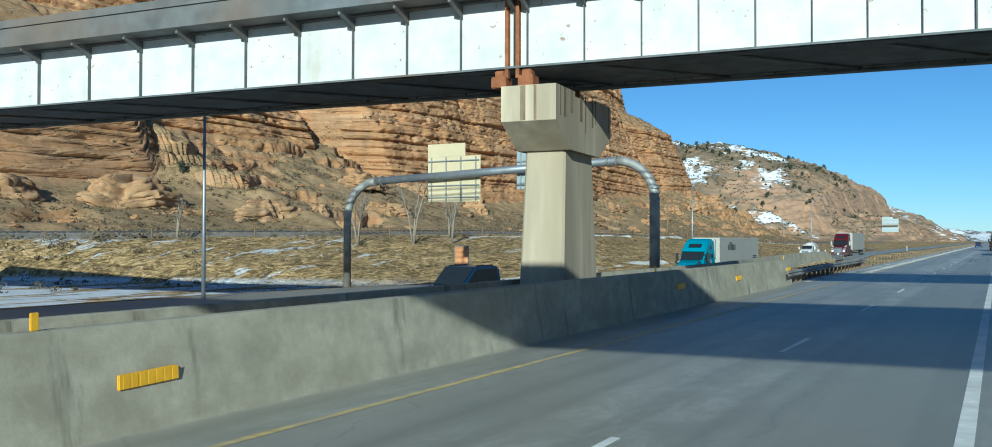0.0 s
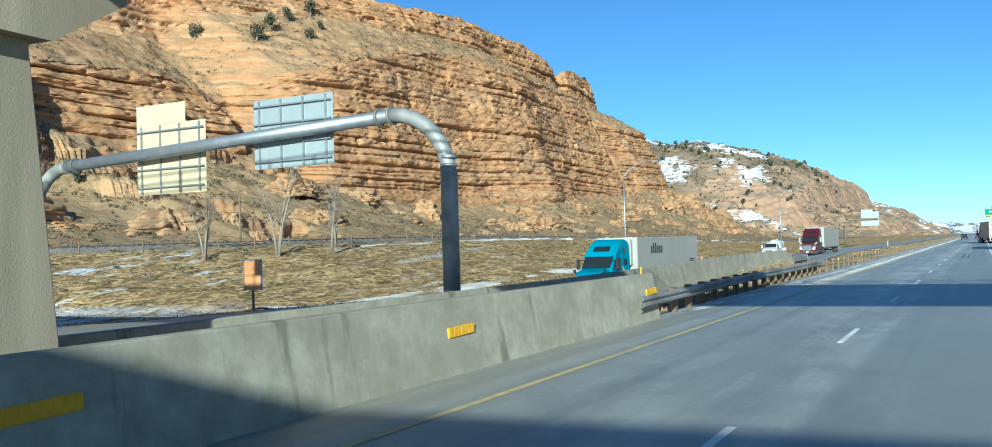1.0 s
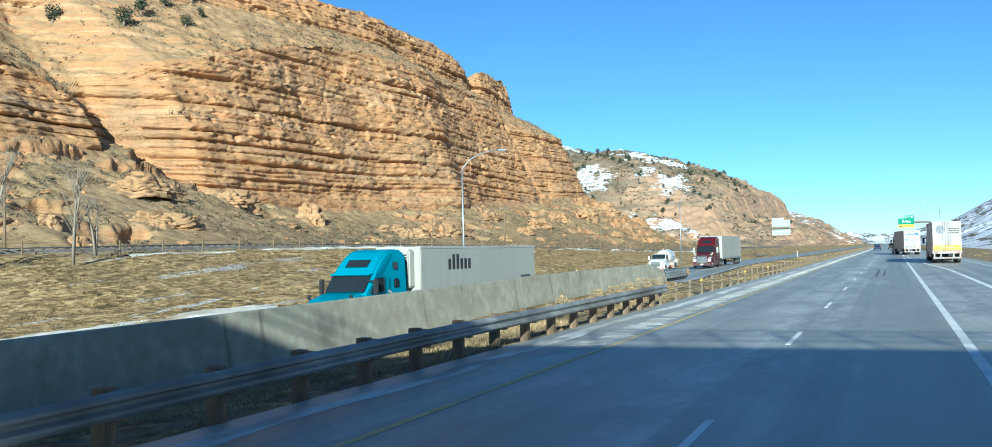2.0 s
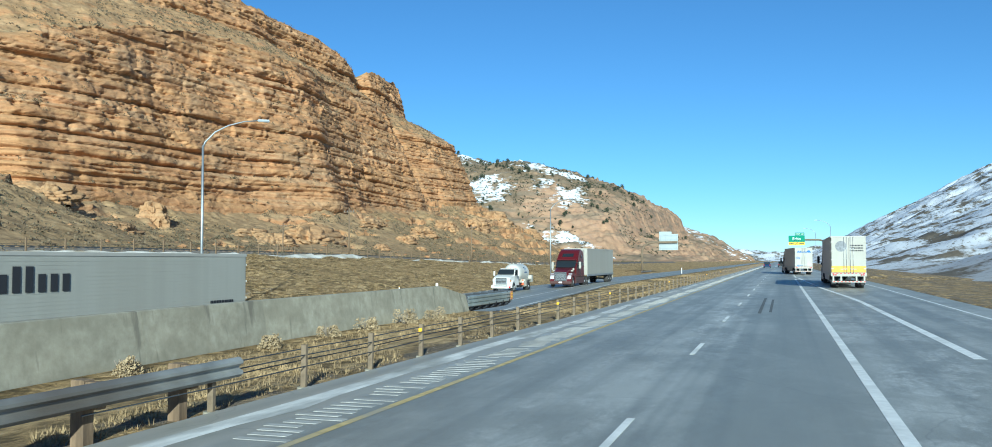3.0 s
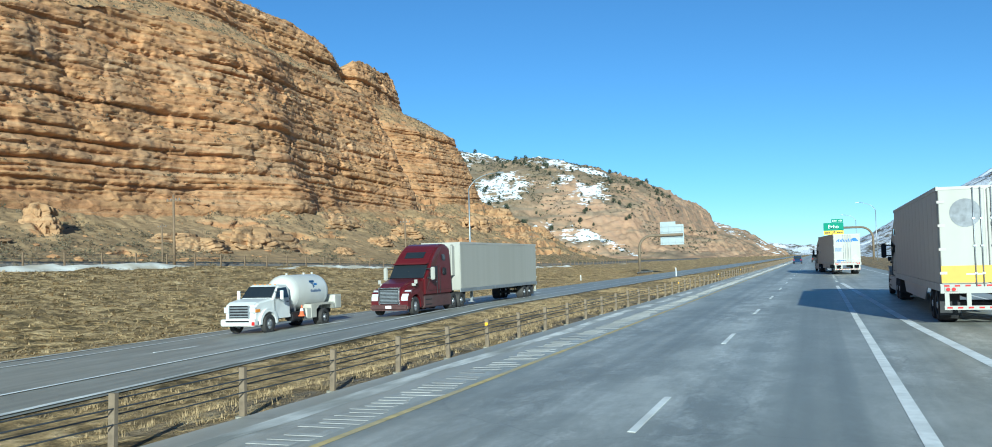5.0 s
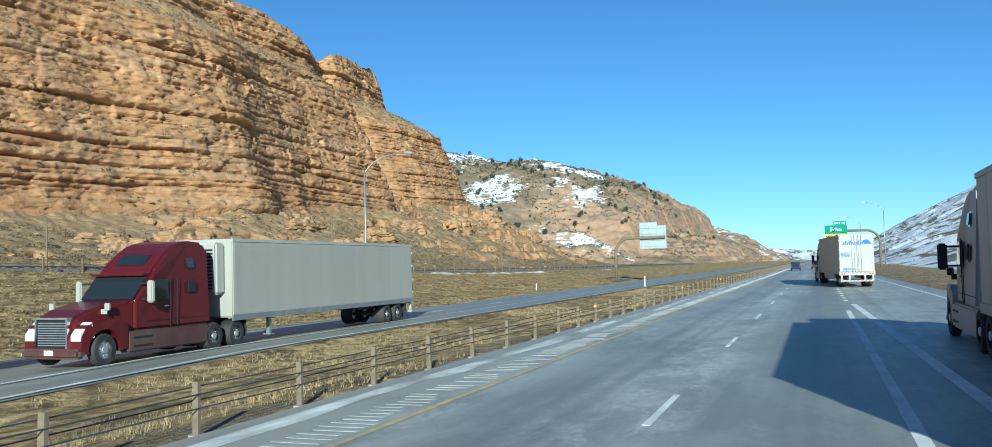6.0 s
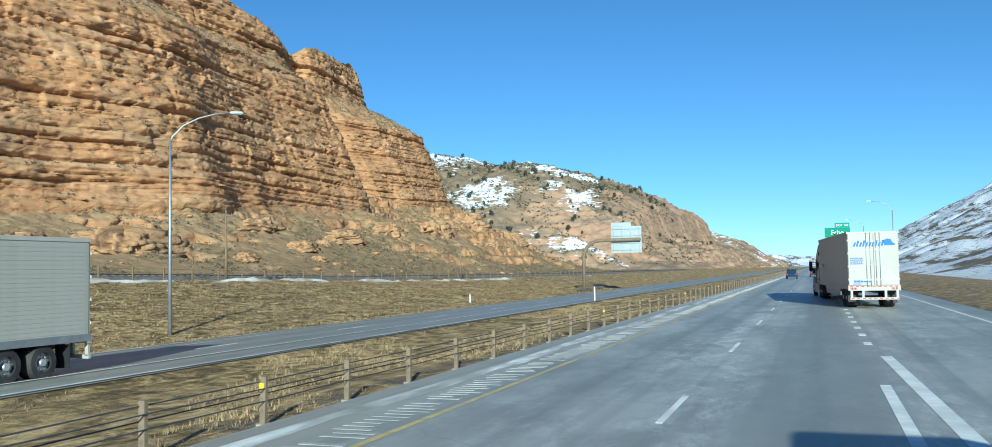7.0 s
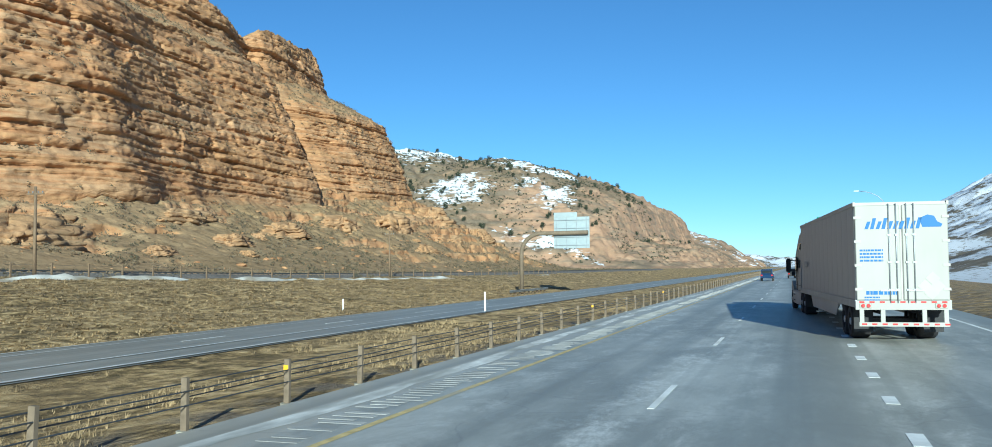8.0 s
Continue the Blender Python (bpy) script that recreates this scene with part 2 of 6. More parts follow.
M = {}
M["rock"] = rock_material("sandstone", soil_tone=(1.08, 1.0, 0.9))
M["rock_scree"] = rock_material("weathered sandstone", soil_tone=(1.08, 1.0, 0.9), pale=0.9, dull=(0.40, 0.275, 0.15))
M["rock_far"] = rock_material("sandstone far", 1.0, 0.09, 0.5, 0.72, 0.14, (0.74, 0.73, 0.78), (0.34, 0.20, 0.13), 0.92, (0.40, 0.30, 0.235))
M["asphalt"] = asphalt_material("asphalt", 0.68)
M["asphalt_far"] = asphalt_material("asphalt opposite", 0.5, 0.35)
M["grass"] = ground_material("dry grass", (1.12, 1.08, 1.0), True)
M["snowhill"] = snowy_hill_material()


def concrete_material():
    """Grey cast concrete with dark drip streaks from its top edge and pale blotches."""
    m, nt, b, pos = bare("concrete", 0.9)
    g = ramp(nt, noise_tex(nt, pos, 2.2, 8, None, 0.65), [(0.3, (0.29, 0.268, 0.205)), (0.55, (0.40, 0.372, 0.29)), (0.75, (0.49, 0.46, 0.37))])
    g = blend(nt, fit_range(nt, noise_tex(nt, pos, 0.5, 6, (1, 1, 2), 0.65), 0.42, 0.62, 0, 0.6), g, (0.27, 0.25, 0.19))
    drip = noise_tex(nt, pos, 1.0, 5, (1.6, 1.6, 0.16), 0.6)
    g = blend(nt, fit_range(nt, drip, 0.59, 0.68, 0, 0.75), g, (0.17, 0.155, 0.125))
    nt.links.new(g, b.inputs["Base Color"])
    relief(nt, b, noise_tex(nt, pos, 22.0, 6), 0.25, 0.01)
    return m


M["concrete"] = concrete_material()
M["pier"] = mat("pier concrete", (0.45, 0.385, 0.275), 0.9, 0, 0.2, 1.3, 0.25, 30, (0.33, 0.275, 0.19), (1.6, 1.6, 0.18))
M["white_line"] = mat("white line paint", (0.82, 0.82, 0.79), 0.7, 0, 0.12, 4, 0.1, 60, (0.62, 0.62, 0.59))
M["yellow_line"] = mat("yellow line paint", (0.58, 0.45, 0.19), 0.7, 0, 0.25, 4, 0.1, 60, (0.42, 0.37, 0.26))
M["salt"] = mat("salt crust", (0.66, 0.65, 0.61), 0.9, 0, 0.35, 2.0, 0.3, 30, (0.27, 0.265, 0.235), (1.5, 0.4, 1), 0.4)
M["steel"] = mat("galvanised steel", (0.36, 0.38, 0.40), 0.5, 0.7, 0.15, 3, 0.05, 30)
M["rail_steel"] = mat("weathered guardrail steel", (0.33, 0.33, 0.315), 0.6, 0.35, 0.25, 2, 0.08, 30, (0.16, 0.14, 0.12))
M["rail_bright"] = mat("galvanised folded rail", (0.40, 0.44, 0.43), 0.5, 0.45, 0.2, 2, 0.05, 30, (0.26, 0.28, 0.27))
M["dark_steel"] = mat("dark steel", (0.07, 0.075, 0.085), 0.6, 0.3, 0.25, 2, 0.1, 30)
M["wood"] = mat("weathered wood", (0.20, 0.14, 0.085), 0.9, 0, 0.3, 6, 0.3, 30, (0.12, 0.085, 0.055), (4, 4, 0.5))
M["post"] = mat("rusty post steel", (0.20, 0.155, 0.105), 0.85, 0.1, 0.25, 8, 0.1, 40)


def girder_paint():
    """White paint with grey grime and rust coming through in spots."""
    m, nt, b, pos = bare("white girder paint", 0.55)
    g = ramp(nt, noise_tex(nt, pos, 1.1, 6), [(0.3, (0.52, 0.52, 0.49)), (0.6, (0.64, 0.64, 0.62))])
    spots = noise_tex(nt, pos, 2.6, 7, None, 0.7)
    g = blend(nt, fit_range(nt, spots, 0.63, 0.67, 0, 0.85), g, (0.26, 0.15, 0.09))
    g = blend(nt, fit_range(nt, noise_tex(nt, pos, 0.8, 6, (2.2, 2.2, 0.25)), 0.6, 0.75, 0, 0.5), g, (0.46, 0.41, 0.34))
    nt.links.new(g, b.inputs["Base Color"])
    return m


M["girder_white"] = girder_paint()
M["girder_dark"] = mat("dark girder steel", (0.13, 0.14, 0.145), 0.7, 0.1, 0.3, 1.2, 0.1, 30, (0.17, 0.13, 0.10))
M["rust"] = mat("rust", (0.30, 0.12, 0.05), 0.9, 0.1, 0.4, 4, 0.3, 30)
M["reflector"] = mat("yellow reflector", (0.75, 0.42, 0.02), 0.4, 0, 0.1, 8, 0.05, 40)
M["tyre"] = mat("tyre rubber", (0.022, 0.022, 0.024), 0.85, 0, 0.3, 8, 0.1, 60, (0.06, 0.055, 0.05))
M["rim"] = mat("wheel steel", (0.55, 0.55, 0.56), 0.35, 0.7, 0.15, 6, 0)
M["glass"] = mat("dark vehicle glass", (0.02, 0.025, 0.03), 0.08, 0, 0.1, 1, 0, 1, None, (1, 1, 1), 0.15, 2, 0.6)
M["truck_white"] = mat("white truck paint", (0.38, 0.37, 0.33), 0.5, 0, 0.06, 1.5, 0.0, 1, (0.33, 0.315, 0.27), (1, 1, 0.4))
M["truck_grey"] = mat("dusty white panel", (0.42, 0.40, 0.365), 0.5, 0, 0.08, 1.5, 0.0, 1, (0.36, 0.34, 0.30), (1, 1, 0.4))
M["truck_red"] = mat("dark red truck paint", (0.085, 0.009, 0.012), 0.28, 0, 0.1, 2, 0.0, 1)
M["skirt_red"] = mat("dusty dark red fairing", (0.075, 0.035, 0.032), 0.5, 0, 0.2, 2, 0.0, 1, (0.11, 0.075, 0.065))
M["truck_teal"] = mat("teal truck paint", (0.0, 0.22, 0.32), 0.28, 0, 0.06, 2, 0.0, 1)
M["truck_blue"] = mat("dark blue paint", (0.012, 0.035, 0.09), 0.25, 0, 0.1, 2, 0.0, 1)
M["van_white"] = mat("white cab paint", (0.66, 0.66, 0.64), 0.35, 0, 0.05, 2, 0.0, 1, (0.58, 0.57, 0.53))
M["tank_white"] = mat("white tank paint", (0.62, 0.62, 0.60), 0.4, 0, 0.06, 1.5, 0.0, 1, (0.54, 0.52, 0.47))
M["cream_white"] = mat("dusty cream metal", (0.47, 0.45, 0.39), 0.6, 0, 0.12, 3, 0.0, 1, (0.36, 0.33, 0.27))
M["cone"] = mat("orange plastic cone", (0.72, 0.16, 0.06), 0.5, 0, 0.1, 4, 0)
M["logo_navy"] = mat("dark blue lettering", (0.015, 0.06, 0.16), 0.5, 0, 0.05, 3, 0)
M["black"] = mat("black plastic", (0.018, 0.018, 0.02), 0.6, 0, 0.2, 6, 0.05, 40)
M["chrome"] = mat("chrome", (0.75, 0.75, 0.76), 0.15, 1.0, 0.05, 3, 0)
M["amber"] = mat("amber lens", (0.7, 0.25, 0.02), 0.3, 0, 0.05, 3, 0)
M["red_lens"] = mat("red lens", (0.45, 0.02, 0.02), 0.3, 0, 0.05, 3, 0)
M["clear_lens"] = mat("clear lens", (0.75, 0.76, 0.78), 0.15, 0.3, 0.05, 3, 0)
M["logo_blue"] = mat("blue lettering", (0.01, 0.12, 0.36), 0.5, 0, 0.05, 3, 0)
M["logo_dark"] = mat("dark lettering", (0.03, 0.03, 0.035), 0.5, 0, 0.05, 3, 0)
M["logo_gold"] = mat("gold stripe", (0.62, 0.36, 0.05), 0.5, 0, 0.1, 3, 0)
M["badge_grey"] = mat("grey round badge", (0.20, 0.21, 0.23), 0.5, 0, 0.3, 6, 0)
M["cream"] = mat("cream sign back", (0.55, 0.47, 0.30), 0.6, 0, 0.06, 2, 0)
M["sign_grey"] = mat("aluminium sign back", (0.36, 0.41, 0.42), 0.5, 0.3, 0.08, 2, 0)
M["green"] = mat("green sign", (0.0, 0.20, 0.11), 0.5, 0, 0.05, 2, 0)
M["sign_yellow"] = mat("yellow sign", (0.80, 0.52, 0.02), 0.5, 0, 0.05, 2, 0)
M["letter"] = mat("white sign lettering", (0.82, 0.83, 0.82), 0.5, 0, 0.03, 2, 0)
M["orange"] = mat("faded orange board", (0.58, 0.27, 0.11), 0.7, 0, 0.1, 3, 0.05)
M["juniper"] = mat("juniper needles", (0.05, 0.06, 0.035), 0.9, 0, 0.4, 3, 0.4, 12)
M["sage"] = mat("sagebrush twigs", (0.38, 0.295, 0.175), 0.95, 0, 0.3, 3, 0.2, 20)
M["twig"] = mat("bare grey branches", (0.27, 0.23, 0.18), 0.9, 0, 0.25, 5, 0.1, 30)
M["ballast"] = mat("track ballast", (0.17, 0.15, 0.13), 0.95, 0, 0.4, 5, 0.5, 12)
M["snow_gravel"] = mat("old snow and gravel", (0.72, 0.68, 0.60), 0.9, 0, 0.3, 0.9, 0.3, 8, (0.34, 0.27, 0.17), (1, 0.4, 1), 0.6)
M["straw"] = mat("dry straw", (0.37, 0.27, 0.14), 0.95, 0, 0.3, 0.6, 0, 1, (0.19, 0.14, 0.08), (1, 1, 1), 0.4)
M["brush"] = mat("grey winter brush", (0.155, 0.12, 0.075), 0.95, 0, 0.35, 0.3, 0, 1, (0.085, 0.08, 0.048), (1, 1, 1), 0.4)
M["groove"] = mat("salty groove", (0.44, 0.43, 0.40), 0.9, 0, 0.2, 2.5, 0.2, 30, (0.27, 0.265, 0.25))
M["skid"] = mat("tyre rubber marks", (0.135, 0.135, 0.125), 0.7, 0, 0.2, 5, 0.05, 40)


# ---- mesh helpers ----
def part(name, bm, material, parent=None, label="", smooth=False, at=None):
    me = bpy.data.meshes.new(name)
    bm.to_mesh(me)
    bm.free()
    for mm in material if isinstance(material, (list, tuple)) else [material]:
        me.materials.append(mm)
    if smooth:
        me.shade_smooth()
    ob = new(name, me)
    if parent:
        ob.parent = parent
    if at:
        ob.location = at
    if label:
        tagged(ob, label)
    return ob


def share(name, me, parent, at=(0, 0, 0), rz=0.0):
    ob = new(name, me)
    ob.parent = parent
    ob.matrix_basis = pose(*at, 0, 0, rz)
    return ob


def mesh_of(name, bm, *materials):
    me = bpy.data.meshes.new(name)
    bm.to_mesh(me)
    bm.free()
    for m_ in materials:
        me.materials.append(m_)
    return me


def thing(name, at, label, category, group="", rz=0.0, kind=""):
    ob = new(name)
    ob.matrix_basis = pose(*at, 0, 0, rz)
    ob.empty_display_size = 0.2
    return tagged(ob, label, category, group, kind)


def box(bm, x0, x1, y0, y1, z0, z1, mi=0):
    v = [bm.verts.new((x, y, z)) for z in (z0, z1) for x, y in ((x0, y0), (x1, y0), (x1, y1), (x0, y1))]
    for f in ((3, 2, 1, 0), (4, 5, 6, 7), (0, 1, 5, 4), (1, 2, 6, 5), (2, 3, 7, 6), (3, 0, 4, 7)):
        bm.faces.new([v[i] for i in f]).material_index = mi
    return bm


def boxes(*items):
    bm = bmesh.new()
    for it in items:
        box(bm, *it)
    return bm


def rounded(w, *items, seg=2):
    bm = boxes(*items)
    bmesh.ops.bevel(bm, geom=bm.edges[:], offset=w, segments=seg, affect="EDGES", clamp_overlap=True)
    return bm


def prism(bm, outline, a, b, axis="x", mi=0):
    """An outline of two coordinates, drawn out along an axis from a to b."""
    def at(p, t):
        return {"x": (t, p[0], p[1]), "y": (p[0], t, p[1]), "z": (p[0], p[1], t)}[axis]
    lo = [bm.verts.new(at(p, a)) for p in outline]
    hi = [bm.verts.new(at(p, b)) for p in outline]
    fs = [bm.faces.new(lo), bm.faces.new(hi)]
    n = len(outline)
    for i in range(n):
        fs.append(bm.faces.new((lo[i], lo[(i + 1) % n], hi[(i + 1) % n], hi[i])))
    for f in fs:
        f.material_index = mi
    bmesh.ops.recalc_face_normals(bm, faces=fs)
    return bm


def tube(bm, pts, radii, seg=10, cap=True):
    """A round bar along a line of points."""
    pts = [Vector(p) for p in pts]
    if isinstance(radii, (int, float)):
        radii = [radii] * len(pts)
    rings = []
    side = None
    for i, p in enumerate(pts):
        d = (pts[min(i + 1, len(pts) - 1)] - pts[max(i - 1, 0)]).normalized()
        if side is None:
            side = d.cross(Vector((0.3, 0.9, 0.2))).normalized()
        side = (side - d * side.dot(d)).normalized()
        other = d.cross(side)
        rings.append([bm.verts.new(p + radii[i] * (math.cos(a) * side + math.sin(a) * other)) for a in (2 * math.pi * k / seg for k in range(seg))])
    for r0, r1 in zip(rings, rings[1:]):
        for k in range(seg):
            f = bm.faces.new((r0[k], r0[(k + 1) % seg], r1[(k + 1) % seg], r1[k]))
            f.smooth = True
    if cap:
        bm.faces.new(rings[0][::-1])
        bm.faces.new(rings[-1])
    return bm


def arc(cx, cz, r, a0, a1, n):
    return [(cx + r * math.cos(radians(a0 + (a1 - a0) * k / n)), cz + r * math.sin(radians(a0 + (a1 - a0) * k / n))) for k in range(n + 1)]


def grid_mesh(name, P, material, smooth=True, **fields):
    """A sheet from an array of places, rows by columns."""
    r, c = P.shape[:2]
    idx = np.arange(r * c).reshape(r, c)
    q = np.stack([idx[:-1, :-1], idx[:-1, 1:], idx[1:, 1:], idx[1:, :-1]], -1).reshape(-1, 4)
    me = bpy.data.meshes.new(name)
    me.vertices.add(r * c)
    me.vertices.foreach_set("co", P.reshape(-1).astype(np.float32))
    me.loops.add(q.size)
    me.loops.foreach_set("vertex_index", q.reshape(-1).astype(np.int32))
    me.polygons.add(len(q))
    me.polygons.foreach_set("loop_start", (np.arange(len(q)) * 4).astype(np.int32))
    me.update(calc_edges=True)
    me.validate()
    me.materials.append(material)
    for key, values in fields.items():
        me.attributes.new(key, "FLOAT", "POINT").data.foreach_set("value", values.reshape(-1).astype(np.float32))
    if smooth:
        me.shade_smooth()
    return new(name, me)


# ---- value noise for the land ----
TABLE = np.random.RandomState(7).rand(256, 256)


def vnoise(a, b):
    ia, ib = np.floor(a).astype(int), np.floor(b).astype(int)
    fa, fb = a - ia, b - ib
    fa, fb = fa * fa * (3 - 2 * fa), fb * fb * (3 - 2 * fb)
    t = lambda p, q: TABLE[p % 256, q % 256]
    return (t(ia, ib) * (1 - fa) + t(ia + 1, ib) * fa) * (1 - fb) + (t(ia, ib + 1) * (1 - fa) + t(ia + 1, ib + 1) * fa) * fb - 0.5


def fbm(a, b, octaves=5, gain=0.5):
    out, amp = 0.0, 1.0
    for k in range(octaves):
        out = out + amp * vnoise(a * 2**k + 17.3 * k, b * 2**k + 41.7 * k)
        amp *= gain
    return out


# ---- the lie of the land ----
def lerp_list(y, pairs):
    return np.interp(y, [p[0] for p in pairs], [p[1] for p in pairs])


def opp_edge(y):
    """Near edge of the other carriageway."""
    return lerp_list(y, [(-200, -13.6), (50, -13.9), (66, -14.3), (98, -15.9), (120, -16.8), (160, -16.4), (3000, -16.4)])


def opp_z(x, y):
    """Height of the other carriageway, which lies lower and leans outwards further on."""
    w = lerp_list(y, [(110, 0.0), (168, 1.0)])
    low, high = lerp_list(y, [(40, -0.75), (95, -1.45), (110, -1.45)]), -0.25 - 0.056 * (-16.4 - x)
    return low * (1 - w) + high * w


def right_edge(y):
    return lerp_list(y, [(-200, 9.2), (150, 9.2), (260, 7.6), (3000, 7.6)])


def far_edge(y):
    return lerp_list(y, [(-200, -35.5), (60, -35.0), (120, -31.5), (160, -30.0), (3000, -30.0)])


def bench_z(y):
    return lerp_list(y, [(-100, 1.7), (60, 2.1), (100, 2.5), (146, 2.95), (185, 2.7), (211, 2.35), (240, 1.85), (303, 0.85), (420, 0.4), (3000, 0.4)])


def bench_edge(y):
    return lerp_list(y, [(-100, -108), (55, -107), (76, -88), (98, -66), (130, -58), (160, -57), (3000, -57)])


def bank_foot(y):
    """Foot of the bank below the bench; near the bridge a flat snowy strip lies before it."""
    return lerp_list(y, [(-100, -98), (60, -96), (68, -76), (77, -48), (95, -41.5), (125, -38.4), (160, -36.6), (3000, -36.6)])


def median_z(y):
    """Height of the median at the foot of the long barrier."""
    a = lerp_list(y, [(-60, -0.45), (60, -0.5), (92, -0.36), (121, -0.36)])
    b = opp_z(opp_edge(y), y) - 0.1
    w = lerp_list(y, [(118, 0.0), (132, 1.0)])
    return a * (1 - w) + b * w


def land_section(y):
    """The ground's cross-section at y: places across and heights."""
    ne, fe = float(opp_edge(y)), float(far_edge(y))
    zn, zf = float(opp_z(ne, y)), float(opp_z(fe, y))
    mz = float(median_z(y))
    bank = float(bench_edge(y))
    bz = float(bench_z(y))
    foot = min(float(bank_foot(y)), fe - 6.4)
    way = float(lerp_list(y, [(84, 0.0), (112, 1.0)]))
    slope = lambda x: bz + (zf - 0.1 - bz) * (x - bank) / (fe - 2.0 - bank)
    flat = lambda x: -2.2 * (1 - way) + slope(x) * way
    xs = [-1200, -420, -180, bank - 36, bank - 18, bank, foot, fe - 6.0, fe - 2.0, fe - 0.06, fe + 0.25, 0.5 * (fe + ne), ne - 0.25, ne + 0.06, ne + 0.62, 0.5 * (ne - 8.0), -9.2, -7.75, -7.4, 0, 6, right_edge(y) - 0.2, right_edge(y) + 0.6, 12.5, 30, 120, 600, 1600]
    zs = [1.0, 1.5, bz + 0.9, bz + 0.4, bz + 0.25, bz, flat(foot), flat(fe - 6.0), zf - 0.1, zf - 0.015, zf - 0.3, 0.5 * (zf + zn) - 0.35, zn - 0.3, zn - 0.015, mz, mz * 0.9 - 0.08, -0.12, -0.07, -0.3, -0.3, -0.3, -0.3, -0.05, 0.35 if y > 205 else -0.3, -0.6, 1.0, 2.0, 3.0]
    return xs, zs


COLUMNS = (2, 3, 4, 3, 14, 22, 8, 4, 3, 2, 3, 3, 2, 2, 3, 6, 8, 3, 2, 2, 2, 2, 3, 4, 3, 3, 3)
rows = []
for yy in list(np.arange(-260, 620, 3.0)) + [660, 720, 800, 950, 1200, 1600, 2200, 3000, 4200]:
    xs, zs = land_section(float(yy))
    fine_x = np.concatenate([np.linspace(xs[k], xs[k + 1], c, endpoint=False) for k, c in enumerate(COLUMNS)] + [[xs[-1]]])
    fz = np.interp(fine_x, xs, zs)
    lump = fbm(fine_x / 3.1 + 5, np.full_like(fine_x, yy / 3.7), 4) * 0.4
    rough_w = np.where((fine_x < bank_foot(yy) - 0.5) & (fine_x > -86), 1.0, 0.0) + np.where((fine_x >= bank_foot(yy) - 0.5) & (fine_x < far_edge(yy) - 2.5), 0.3, 0.0) + np.where((fine_x > opp_edge(yy) + 1.2) & (fine_x < -9.3), 0.35, 0.0)
    rows.append(np.stack([fine_x, np.full_like(fine_x, yy), fz + lump * rough_w], -1))
ground = grid_mesh("ground", np.stack(rows), M["grass"])
ground.data.flip_normals()
tagged(ground, "dry winter grass verge, median and bench beside the highway", "ground", kind="structure")


# ---- the mountain ----
# stations: y, foot of the cliff, its top, foot of the upper cliff, its top (x, z each)
STATIONS = [
    (-180, -190, 20, -204, 38, -250, 66, -268, 92),
    (60, -166, 14, -178, 32, -228, 62, -244, 86),
    (118, -160, 13, -172, 32, -222, 62, -238, 88),
    (146, -164, 16, -178, 40, -222, 64, -238, 88),
    (153, -170, 22, -184, 45, -224, 66, -240, 88),
    (157, -182, 33, -192, 45, -226, 66, -240, 88),
    (164, -178, 29, -190, 49, -226, 67, -240, 88),
    (204, -178, 31, -191, 50, -226, 68, -240, 90),
    (221, -178, 29, -190, 45, -227, 69, -241, 91),
    (226, -192, 36, -200, 46, -228, 70, -242, 91),
    (233, -192, 34, -203, 52, -230, 72, -243, 92),
    (239, -180, 22, -194, 54, -228, 75, -242, 94),
    (246, -171, 18, -187, 58, -222, 80, -236, 96),
    (273, -168, 17, -184, 66, -218, 86, -232, 100),
    (303, -165, 16, -183, 73, -214, 90, -228, 103),
    (330, -163, 18, -182, 78, -210, 92, -222, 105),
    (368, -160, 20, -182, 79, -207, 93, -216, 108),
    (400, -160, 21, -183, 80, -205, 93, -214, 110),
    (465, -165, 24, -187, 80, -205, 90, -213, 110),
    (488, -169, 27, -189, 78, -205, 86, -211, 105),
    (494, -170, 28, -190, 77, -205, 85, -211, 103),
    (520, -187, 37, -206, 73, -215, 83, -220, 100),
    (527, -180, 34, -199, 73, -211, 84, -216, 105),
    (536, -177, 33, -196, 73, -211, 84, -216, 106),
    (548, -175, 32, -193, 73, -211, 85, -218, 107),
    (598, -176, 36, -192, 73, -222, 89, -230, 113),
    (609, -178, 36, -194, 73, -225, 90, -235, 110),
    (614, -180, 36, -196, 71, -228, 86, -252, 89),
    (630, -184, 34, -200, 60, -229, 70, -252, 78),
    (645, -184, 26, -206, 38, -230, 48, -254, 56),
    (680, -182, 13, -206, 20, -230, 28, -254, 34),
    (780, -186, 5, -206, 9, -230, 12, -254, 14),
    (900, -200, 3, -210, 4, -230, 5, -250, 5),
]


def layers(height, lo, hi, low, high, seed):
    """Irregular beds: the number of the bed at each height, and the way to its nearest edge."""
    rl = np.random.RandomState(seed)
    edges = [lo]
    while edges[-1] < hi:
        edges.append(edges[-1] + rl.uniform(low, high))
    edges = np.array(edges)
    k = np.clip(np.searchsorted(edges, height) - 1, 0, len(edges) - 2)
    return k, height - edges[k], edges[k + 1] - height, rl.rand(len(edges)), rl.rand(len(edges))


